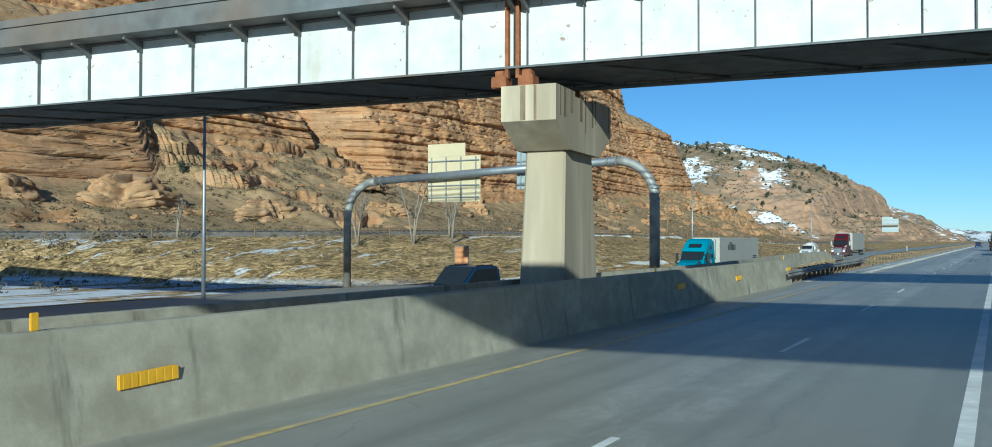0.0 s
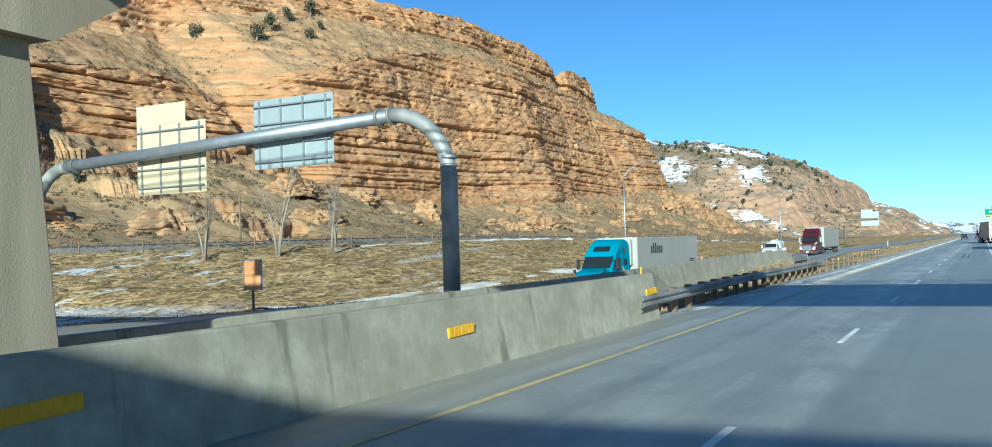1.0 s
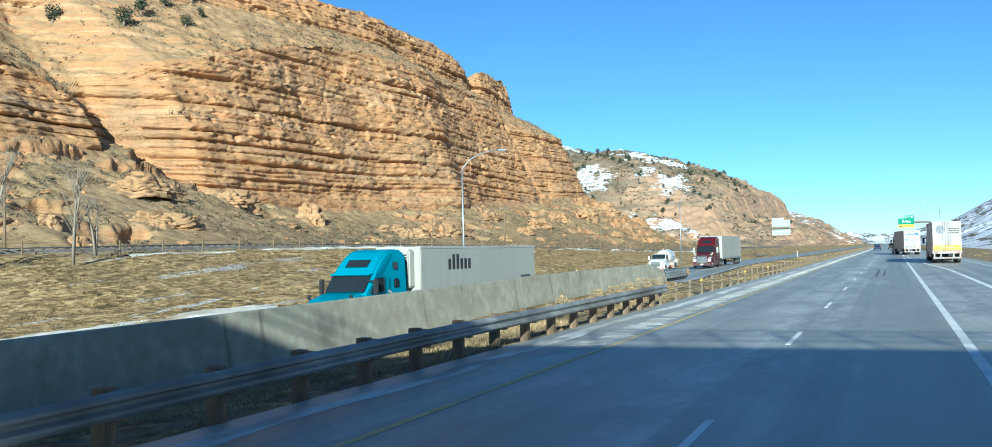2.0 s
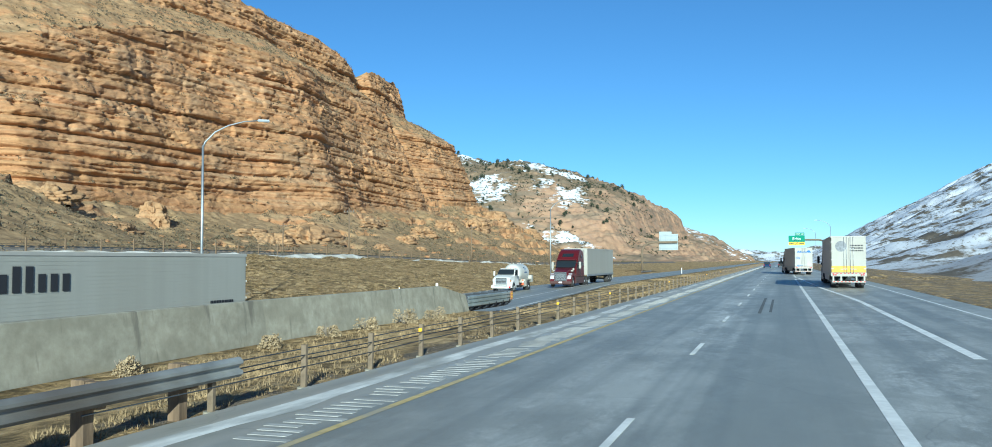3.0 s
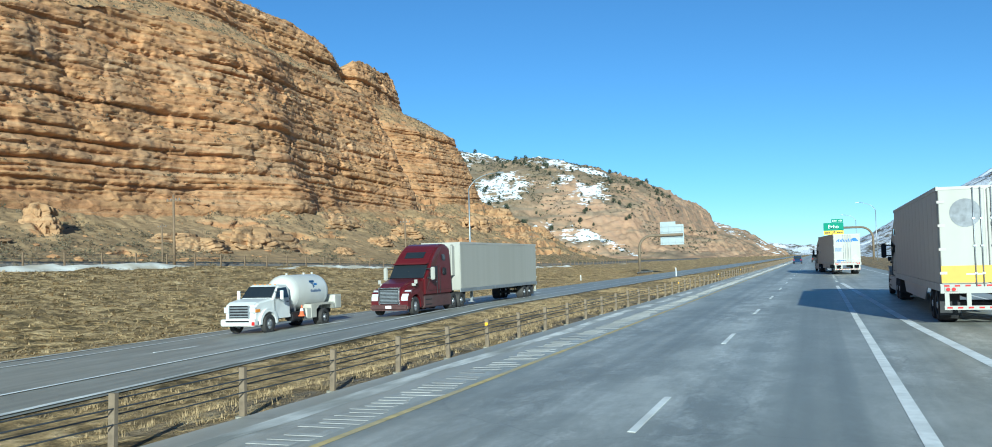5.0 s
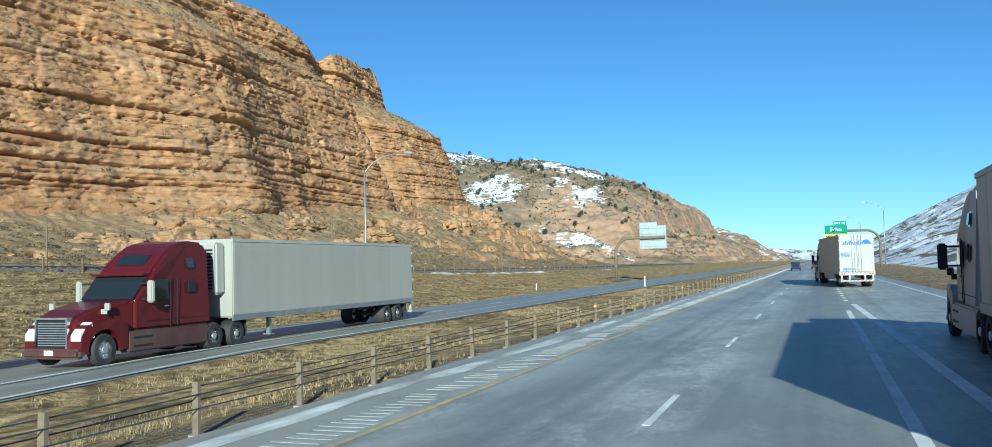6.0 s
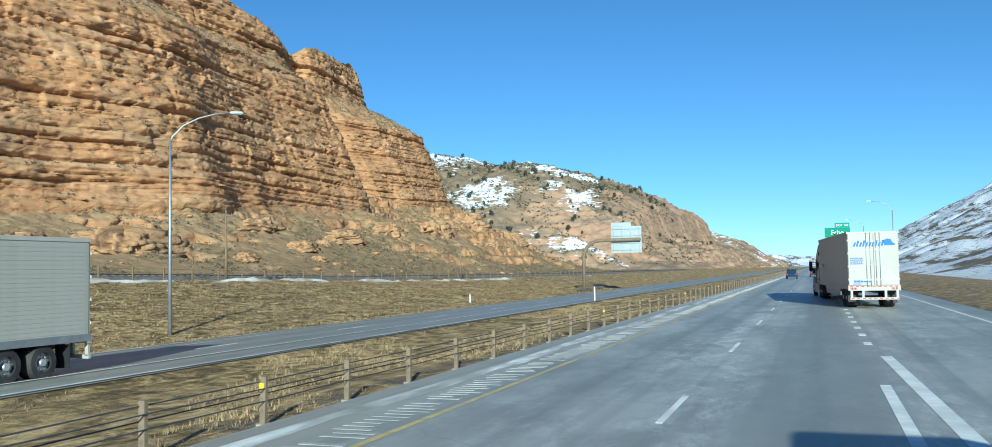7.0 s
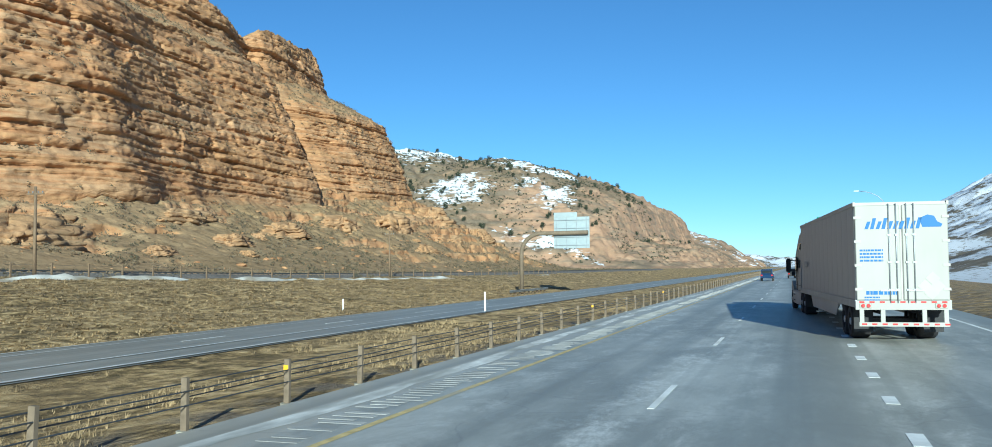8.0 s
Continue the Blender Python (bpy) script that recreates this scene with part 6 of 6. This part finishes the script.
# ---- lamps, poles, fence, railway ----
def street_lamp(x, y, z, h, turn, side="tall galvanised street lamp with a curved arm"):
    t = thing("street_lamp", (x, y, z), side, "street lamp", "street lamps", turn)
    bm = bmesh.new()
    tube(bm, [(0, 0, 0), (0, 0, h * 0.5), (0, 0, h)], [0.11, 0.09, 0.065], 10)
    part("pole", bm, M["steel"], t)
    bm = bmesh.new()
    tube(bm, [(0, 0, h - 0.15), (0.12, 0, h + 0.2), (0.7, 0, h + 0.85), (1.5, 0, h + 1.3), (2.4, 0, h + 1.58), (3.3, 0, h + 1.7)], [0.06, 0.055, 0.05, 0.045, 0.042, 0.04], 8)
    part("arm", bm, M["steel"], t)
    bm = rounded(0.05, (3.2, 3.95, -0.14, 0.14, h + 1.62, h + 1.78))
    part("lamp_head", bm, M["steel"], t)
    part("base", rounded(0.04, (-0.25, 0.25, -0.25, 0.25, -0.5, 0.12), seg=1), M["concrete"], t)


for x, y, z, h in ((-33.2, 36.5, -1.4, 10.2), (-33.2, 120.6, -1.4, 10.6), (-33.4, 208.6, -1.25, 11.2)):
    street_lamp(x, y, z, h, 40)
for x, y in ((11.0, 395), (12.5, 330)):
    street_lamp(x, y, -0.4, 11.5, 180, "street lamp by the exit lane")


def utility_pole(x, y, z, h):
    t = thing("utility_pole", (x, y, z), "weathered wooden line pole by the railway", "utility pole", "line poles")
    bm = bmesh.new()
    tube(bm, [(0, 0, -0.5), (0, 0, h)], [0.17, 0.11], 10)
    part("pole", bm, M["wood"], t)
    part("crossarm", boxes((-0.9, 0.9, -0.06, 0.06, h - 0.7, h - 0.55)), M["wood"], t)
    for k in (-0.75, -0.3, 0.3, 0.75):
        part("insulator", boxes((k - 0.04, k + 0.04, -0.04, 0.04, h - 0.55, h - 0.4)), M["steel"], t)


for x, y, h in ((-61, 252, 7.8), (-62, 198, 7.5), (-64, 330, 7.8), (-98, 240, 8), (-88, 120, 8)):
    utility_pole(x, y, float(bench_z(y)) + 0.1, h)

track = thing("railway_track", (0, 0, 0), "railway track on dark ballast along the bench", "railway", kind="structure")
track_x = lambda y: lerp_list(y, [(-200, -115), (50, -113), (80, -96), (110, -80), (220, -70), (900, -68)])
tz = lambda y: float(bench_z(y)) + 0.85
bm = bmesh.new()
ys_t = np.arange(-180, 700, 20.0)
prev = None
for y in ys_t:
    x = float(track_x(y))
    ring = [bm.verts.new((x + dx, y, dz)) for dx, dz in ((3.4, tz(y) - 1.3), (1.9, tz(y) - 0.12), (-1.9, tz(y) - 0.12), (-3.4, tz(y) - 1.3))]
    if prev:
        for k in range(3):
            bm.faces.new((prev[k], ring[k], ring[k + 1], prev[k + 1]))
    prev = ring
bmesh.ops.recalc_face_normals(bm, faces=bm.faces[:])
part("ballast", bm, M["ballast"], track)
for s in (0.72, -0.72):
    bm = bmesh.new()
    prev = None
    for y in ys_t:
        x = float(track_x(y)) + s
        ring = [bm.verts.new((x + dx, y, tz(y) + dz)) for dx, dz in ((0.05, -0.1), (0.05, 0.1), (-0.05, 0.1), (-0.05, -0.1))]
        if prev:
            for k in range(4):
                bm.faces.new((prev[k], ring[k], ring[(k + 1) % 4], prev[(k + 1) % 4]))
        prev = ring
    part("rail", bm, M["dark_steel"], track)
bm = bmesh.new()
for y in np.arange(0, 420, 1.2):
    x = float(track_x(y))
    box(bm, x - 1.25, x + 1.25, y, y + 0.25, tz(y) - 0.14, tz(y) - 0.04)
tagged(part("sleeper", bm, M["wood"], track), kind="stuff")

fence = thing("wire_fence", (0, 0, 0), "thin wire fence on wooden stakes along the bench", "fence")
fp = mesh_of("stake", boxes((-0.06, 0.06, -0.06, 0.06, -0.4, 1.25)), M["wood"])
bench_x = lambda y: float(bench_edge(y)) - 1.2
ys_f = np.arange(20, 420, 4.2)
for y in ys_f:
    share("stake", fp, fence, (float(bench_x(y)), float(y), float(bench_z(y)) + 0.05))
for z in (0.45, 0.8, 1.15):
    bm = bmesh.new()
    tube(bm, [(float(bench_x(y)), float(y), float(bench_z(y)) + z) for y in ys_f], 0.012, 4)
    part("wire", bm, M["dark_steel"], fence)
# a strip of old snow and pale gravel along the edge of the bench
def land_z(x, y):
    xs, zs = land_section(float(y))
    return float(np.interp(x, xs, zs))


def snow_bank(X, Y):
    """A low broken ridge of old snow on the lip of the bench."""
    u = X - bench_edge(Y)
    base = np.vectorize(land_z)(X, Y)
    gaps = fbm(Y / 9.0 + 2, X * 0 + 3, 4)
    return base - 0.12 + np.exp(-((u - 0.1) / 0.42) ** 2) * (0.34 - 0.22 * np.clip((Y - 150) / 60, 0, 1) + 0.75 * gaps + 0.2 * fbm(Y / 1.3, X / 0.8, 2))


def snow_drift(X, Y):
    """Thawing drifts in the hollow at the foot of the bank."""
    base = np.vectorize(land_z)(X, Y)
    u = (X - bank_foot(Y) - 0.8) / 1.6
    return base - 0.22 + np.exp(-u ** 2) * 0.3 + 0.5 * fbm(Y / 4.0 + 7, X / 1.6, 4) * np.exp(-(u / 1.4) ** 2)


sb = strip("snow_strip", lambda y: float(bench_edge(y)) - 1.2, lambda y: float(bench_edge(y)) + 1.0, np.arange(112, 420, 1.0), snow_bank, M["snow_gravel"])
sd = strip("snow_drift", lambda y: float(bank_foot(y)) - 2.6, lambda y: float(bank_foot(y)) + 4.4, np.arange(79, 124, 0.5), snow_drift, M["snow_gravel"])
tagged(sd, "thawing snow drifts at the foot of the grassy bank", "snow", kind="structure")
tagged(sb, "strip of old snow and pale gravel on the bench", "snow", kind="structure")


# ---- rocks, brush and trees ----
depsgraph = bpy.context.evaluated_depsgraph_get()
depsgraph.update()
from mathutils.bvhtree import BVHTree


def tree_of(name):
    return BVHTree.FromObject(bpy.data.objects[name], depsgraph)


LAND = {n: tree_of(n) for n in ("ground", "mountain", "far_hill", "right_hill")}


def drop(x, y, names):
    best = None
    for n in names:
        hit = LAND[n].ray_cast(Vector((x, y, 600)), Vector((0, 0, -1)))
        if hit[0] is not None and (best is None or hit[0].z > best[0].z):
            best = hit
    return best


def outcrop_mesh(seed, lx, ly, h):
    """A ledge of sandstone in stepped, broken courses."""
    rs = np.random.RandomState(seed)
    n, courses = 84, 6
    aa = np.linspace(0, 2 * np.pi, n)
    aa[-1] = 0.0
    rows, z = [], -0.45 * h
    cuts = np.linspace(0, 1, courses + 1) + np.append(rs.uniform(-0.05, 0.05, courses), 0)
    for j in range(courses):
        grow = 1.0 - 0.5 * (j / courses) ** 1.3 + rs.uniform(-0.05, 0.05)
        blocks = np.floor(aa * rs.uniform(2.2, 4.5) + rs.uniform(0, 9))
        wob = grow * (1 + 0.42 * vnoise(blocks * 5.3 + seed, np.full(n, j * 3.1 + seed)) + 0.75 * fbm(np.cos(aa) * 1.7 + seed, np.sin(aa) * 1.7 + 0.12 * j, 6, 0.6))
        for f, push in ((0.02, 0.97), (0.2, 1.0), (0.6, 0.99), (0.93, 0.93)):
            hz = h * (cuts[j] + (cuts[j + 1] - cuts[j]) * f)
            w = wob * push * (1 + 0.08 * fbm(np.cos(aa) * 9 + hz, np.sin(aa) * 9, 3))
            rows.append(np.stack([lx * w * np.cos(aa), ly * w * np.sin(aa), np.full(n, z + hz) + 0.3 * h * fbm(np.cos(aa) * 2 + seed, np.sin(aa) * 2, 4)], -1))
    for f in (0.5, 0.02):
        rows.append(rows[-1] * np.array([f, f, 1.0]) + np.array([0, 0, 0.03 * h]))
    return np.stack(rows)


OUTCROPS = [
    (-137, 322, 6, 17, 6.5), (-135, 298, 4, 9, 4.0), (-152, 268, 4.5, 4.5, 7.5), (-134, 150, 5, 12, 5.0),
    (-147, 126, 6, 12, 6.5), (-132, 190, 4, 8, 3.5), (-152, 98, 7, 14, 8.0), (-151, 205, 5, 10, 4.5),
    (-143, 430, 5, 13, 4.5), (-150, 478, 6, 14, 6.0), (-132, 385, 3, 7, 3.0), (-126, 350, 2.5, 5, 2.2),
    (-150, 520, 6, 15, 8.0), (-140, 556, 5, 14, 6.0), (-160, 585, 7, 15, 9.0), (-146, 610, 5, 12, 6.0), (-128, 500, 3, 9, 3.5), (-150, 650, 6, 14, 6.0),
    (-150, 345, 4, 10, 4.0), (-149, 390, 4, 12, 4.0), (-143, 300, 4, 9, 3.5), (-154, 235, 5, 8, 5.0), (-140, 240, 3, 7, 3.0),
]
ro = random.Random(77)
for _ in range(18):
    OUTCROPS.append((ro.uniform(-158, -116), ro.uniform(110, 640), ro.uniform(1.0, 2.8), ro.uniform(2, 7), ro.uniform(0.9, 2.6)))
for k, (x, y, lx, ly, h) in enumerate(OUTCROPS):
    hit = drop(x, y, ("mountain", "ground"))
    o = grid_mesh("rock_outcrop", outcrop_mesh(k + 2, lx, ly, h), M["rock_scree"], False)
    o.data.flip_normals()
    o.location = hit[0]
    tagged(o, "orange sandstone outcrop with layered ledges on the scree", "rock", "rock outcrops")


def bush_faces(bm, p, r, h, count, size, rs):
    """A brush of many small leaf clumps with gaps."""
    for _ in range(count):
        a, e = rs.uniform(0, 6.283), rs.uniform(0.05, 1.0)
        rad = r * (1 - 0.5 * e * e) * math.sqrt(rs.uniform(0.15, 1))
        c = p + Vector((math.cos(a) * rad, math.sin(a) * rad, h * e))
        u = Vector((rs.uniform(-1, 1), rs.uniform(-1, 1), rs.uniform(-1, 1))).normalized() * size * rs.uniform(0.6, 1.4)
        v = u.cross(Vector((rs.uniform(-1, 1), rs.uniform(-1, 1), rs.uniform(-1, 1)))).normalized() * size * rs.uniform(0.5, 1.0)
        bm.faces.new([bm.verts.new(c - u), bm.verts.new(c + v), bm.verts.new(c + u), bm.verts.new(c - v)])


def raw_mesh(name, verts, faces, material, label, category, kind="stuff"):
    me = bpy.data.meshes.new(name)
    me.from_pydata(verts, [], faces)
    me.materials.append(material)
    return tagged(new(name, me), label, category, kind=kind)


rs = random.Random(21)
# dry grass blades on the median and the bank
verts, faces = [], []


def blades(x, y, z, r, h, n, w):
    for _ in range(n):
        a = rs.uniform(0, 6.283)
        c, s = math.cos(a), math.sin(a)
        b, d = r * rs.uniform(0, 0.5), r * rs.uniform(0.4, 1.1)
        i = len(verts)
        verts.extend([(x + c * b + s * w, y + s * b - c * w, z - 0.03), (x + c * b - s * w, y + s * b + c * w, z - 0.03), (x + c * d, y + s * d, z + h * rs.uniform(0.5, 1.1))])
        faces.append((i, i + 1, i + 2))


for _ in range(20000):
    y = 55 + 190 * rs.random() ** 1.2
    lo = float(opp_edge(y)) + (1.6 if y < 122 else 0.4)
    x = rs.uniform(lo, -8.2)
    if noise.noise(Vector((x * 0.25, y * 0.12, 3))) < -0.1:
        continue
    hit = drop(x, y, ("ground",))
    if hit:
        blades(x, y, hit[0].z, rs.uniform(0.1, 0.26), rs.uniform(0.05, 0.15), 7, 0.011)
for _ in range(24000):
    y = rs.uniform(60, 330)
    x = rs.uniform(float(bench_edge(y)), float(far_edge(y)) - 0.8)
    hit = drop(x, y, ("ground",))
    if hit:
        blades(x, y, hit[0].z, rs.uniform(0.3, 0.75), rs.uniform(0.04, 0.16), 6, 0.05)
raw_mesh("dry_grass", verts, faces, M["straw"], "tufts of dry yellow grass on the median and bank", "grass")

# brush on the scree and the bench
verts, faces = [], []


def clump(x, y, z, r, n, size):
    for _ in range(n):
        a, e = rs.uniform(0, 6.283), rs.random()
        rad = r * math.sqrt(rs.random()) * (1 - 0.45 * e * e)
        c = Vector((x + math.cos(a) * rad, y + math.sin(a) * rad, z + r * 0.9 * e))
        u = Vector((rs.uniform(-1, 1), rs.uniform(-1, 1), rs.uniform(-0.6, 1))).normalized() * size * rs.uniform(0.6, 1.4)
        v = u.cross(Vector((rs.uniform(-1, 1), rs.uniform(-1, 1), rs.uniform(-1, 1)))).normalized() * size * 0.7
        i = len(verts)
        verts.extend([tuple(c - u), tuple(c + v), tuple(c + u), tuple(c - v)])
        faces.append((i, i + 1, i + 2, i + 3))


made = 0
for _ in range(30000):
    y = rs.uniform(20, 700)
    x = rs.uniform(-215, -88)
    hit = drop(x, y, ("mountain", "ground"))
    if not hit or abs(hit[1].z) < 0.5:
        continue
    if noise.noise(Vector((x * 0.04, y * 0.04, 0))) < -0.15:
        continue
    clump(x, y, hit[0].z - 0.1, 0.35 + 1.2 * rs.random() ** 2, 12, 0.22)
    made += 1
    if made > 11000:
        break
raw_mesh("scree_brush", verts, faces, M["brush"], "grey-brown winter brush on the scree slope", "shrub")
verts, faces = [], []
for _ in range(5200):
    x, y = rs.uniform(-540, -110), rs.uniform(930, 1330)
    hit = drop(x, y, ("far_hill",))
    if not hit or hit[0].z < 6 or noise.noise(Vector((x * 0.02, y * 0.02, 2))) < -0.12:
        continue
    clump(x, y, hit[0].z - 0.2, 0.7 + 2.0 * rs.random() ** 2, 12, 0.6)
raw_mesh("far_brush", verts, faces, M["juniper"], "dark brush scattered over the far hill", "shrub")
# loose stones
verts, faces = [], []
OCT = [(1, 0, 0), (0, 1, 0), (-1, 0, 0), (0, -1, 0), (0, 0, 1), (0.7, 0.7, 0.6), (-0.7, 0.6, 0.7), (-0.6, -0.7, 0.6), (0.7, -0.7, 0.5)]
TRI = [(0, 1, 5), (1, 2, 6), (2, 3, 7), (3, 0, 8), (5, 4, 8), (6, 4, 5), (7, 4, 6), (8, 4, 7), (0, 5, 8), (1, 6, 5), (2, 7, 6), (3, 8, 7)]
made = 0
for _ in range(14000):
    y = rs.uniform(30, 640)
    x = rs.uniform(-185, -100)
    hit = drop(x, y, ("mountain",))
    if not hit or abs(hit[1].z) < 0.45:
        continue
    r = 0.2 + 1.0 * rs.random() ** 5
    i = len(verts)
    a = rs.uniform(0, 6.28)
    c, s_ = math.cos(a), math.sin(a)
    k1, k2, k3 = rs.uniform(0.7, 1.4), rs.uniform(0.7, 1.4), rs.uniform(0.5, 1.0)
    for px, py, pz in OCT:
        px, py, pz = px * k1 * rs.uniform(0.8, 1.2), py * k2 * rs.uniform(0.8, 1.2), pz * k3 * rs.uniform(0.8, 1.2)
        verts.append((x + r * (c * px - s_ * py), y + r * (s_ * px + c * py), hit[0].z - 0.15 * r + r * pz))
    faces.extend(tuple(i + q for q in t3) for t3 in TRI)
    made += 1
    if made > 1000:
        break
raw_mesh("scree_stones", verts, faces, M["rock"], "loose orange sandstone blocks on the scree", "stones")
verts, faces = [], []
for _ in range(500):
    y = rs.uniform(30, 420)
    x = rs.uniform(-100, -62)
    if abs(x - float(track_x(y))) < 3.2:
        continue
    hit = drop(x, y, ("ground",))
    clump(x, y, hit[0].z, rs.uniform(0.3, 0.9), 26, 0.12)
raw_mesh("bench_brush", verts, faces, M["brush"], "low winter brush beside the railway", "shrub")


def sagebrush(x, y, r):
    z = drop(x, y, ("ground",))[0].z
    t = thing("sagebrush", (x, y, z), "pale dry sagebrush at the foot of the barrier", "shrub", "sagebrush clumps")
    bm = bmesh.new()
    for _ in range(5):
        a = rs.uniform(0, 6.283)
        bush_faces(bm, Vector((math.cos(a), math.sin(a), 0)) * r * 0.55, r * rs.uniform(0.4, 0.75), r * rs.uniform(0.7, 1.25), 190, 0.034, rs)
    part("foliage", bm, M["sage"], t)
    bm = bmesh.new()
    for _ in range(26):
        a = rs.uniform(0, 6.283)
        d = Vector((math.cos(a), math.sin(a), 0)) * r * rs.uniform(0.3, 0.9)
        tube(bm, [(0, 0, -0.05), tuple(d * 0.5 + Vector((0, 0, r * 0.5))), tuple(d + Vector((0, 0, r * rs.uniform(0.7, 1.2))))], [0.018, 0.012, 0.005], 4)
    part("stem", bm, M["twig"], t)


for x, y, r in ((-14.5, 104.2, 0.42), (-14.4, 107.6, 0.52), (-14.4, 110.9, 0.5), (-14.4, 101.0, 0.4), (-14.2, 97.0, 0.35), (-13.9, 90.5, 0.35)):
    sagebrush(x, y, r)


def bare_tree(x, y, h, seed):
    z = drop(x, y, ("ground", "mountain"))[0].z
    t = thing("bare_tree", (x, y, z), "leafless grey tree with thin upright branches", "tree", "bare trees")
    rt = random.Random(seed)
    trunk, limbs, twigs = bmesh.new(), bmesh.new(), bmesh.new()
    stems = []
    for k in range(3):
        a = rt.uniform(0, 6.283)
        lean = Vector((math.cos(a), math.sin(a), 0)) * h * rt.uniform(0.08, 0.3)
        pts = [Vector((0, 0, -0.2)) + lean * 0.02 * k, lean * 0.25 + Vector((0, 0, h * 0.35)), lean * 0.7 + Vector((0, 0, h * 0.7)), lean + Vector((0, 0, h * rt.uniform(0.85, 1.0)))]
        tube(trunk, pts, [0.14, 0.1, 0.06, 0.02], 7)
        stems.append(pts)
    for pts in stems:
        for _ in range(14):
            f = rt.uniform(0.25, 0.95) * 3
            i = min(int(f), 2)
            p = pts[i].lerp(pts[i + 1], f - i)
            a = rt.uniform(0, 6.283)
            d = Vector((math.cos(a) * 0.6, math.sin(a) * 0.6, 1)).normalized() * h * rt.uniform(0.12, 0.3)
            tube(limbs, [p, p + d * 0.5, p + d], [0.035, 0.022, 0.008], 5)
            for _ in range(5):
                q = p + d * rt.uniform(0.3, 1)
                e = (d.normalized() + Vector((rt.uniform(-1, 1), rt.uniform(-1, 1), rt.uniform(-0.3, 0.8)))).normalized() * h * rt.uniform(0.05, 0.12)
                tube(twigs, [q, q + e], [0.012, 0.004], 3, False)
    part("trunk", trunk, M["twig"], t)
    tagged(part("branch", limbs, M["twig"], t), kind="stuff")
    tagged(part("twig", twigs, M["twig"], t), kind="stuff")


for k, (x, y, h) in enumerate(((-62, 98, 9.5), (-60, 104, 8.0), (-66, 92, 6.0), (-64, 110, 5.0), (-88, 84, 5))):
    bare_tree(x, y, h, k + 3)


# junipers
def juniper_mesh(seed, h):
    rj = random.Random(seed)
    crown = bmesh.new()
    lobes = [(Vector((rj.uniform(-0.3, 0.3) * h * 0.5, rj.uniform(-0.3, 0.3) * h * 0.5, h * rj.uniform(0.3, 0.8))), h * rj.uniform(0.16, 0.3)) for _ in range(9)]
    for c, r in lobes:
        for _ in range(46):
            d = Vector((rj.gauss(0, 1), rj.gauss(0, 1), rj.gauss(0, 1))).normalized()
            p = c + d * r * rj.uniform(0.6, 1.1)
            u = Vector((rj.uniform(-1, 1), rj.uniform(-1, 1), rj.uniform(-1, 1))).normalized() * h * 0.05
            v = u.cross(d).normalized() * h * 0.04
            crown.faces.new([crown.verts.new(p - u), crown.verts.new(p + v), crown.verts.new(p + u), crown.verts.new(p - v)])
    trunk = bmesh.new()
    tube(trunk, [(0, 0, -0.5), (0.04 * h, 0, h * 0.3), (0, 0.03 * h, h * 0.6)], [0.06 * h, 0.045 * h, 0.015 * h], 6)
    return mesh_of("trunk", trunk, M["twig"]), mesh_of("crown", crown, M["juniper"])


JUNIPERS = [juniper_mesh(40 + k, 5.0) for k in range(5)]


def juniper(x, y, z, size, k):
    t = thing("juniper", (x, y, z), "small dark green juniper on the hillside", "tree", "hillside junipers", rs.uniform(0, 360))
    t.scale = (size * rs.uniform(0.9, 1.3), size, size * rs.uniform(0.8, 1.1))
    share("trunk", JUNIPERS[k % 5][0], t)
    share("crown", JUNIPERS[k % 5][1], t)


count = 0
for k in range(3000):
    x, y = rs.uniform(-520, -120), rs.uniform(950, 1420)
    hit = drop(x, y, ("far_hill",))
    if not hit or hit[0].z < 25 or abs(hit[1].z) < 0.45:
        continue
    dens = noise.noise(Vector((x * 0.012, y * 0.012, 7))) + (0.05 if hit[0].z > 95 else 0.08)
    if dens < 0.02:
        continue
    juniper(x, y, hit[0].z, rs.uniform(0.6, 1.6), k)
    count += 1
    if count >= 220:
        break
for x, y, s in ((-215, 292, 1.3), (-212, 276, 1.0), (-208, 262, 1.2), (-203, 250, 1.3), (-198, 270, 0.9), (-220, 240, 1.1), (-205, 285, 0.8), (-160, 150, 0.7)):
    hit = drop(x, y, ("mountain",))
    juniper(x, y, hit[0].z, s, int(y))
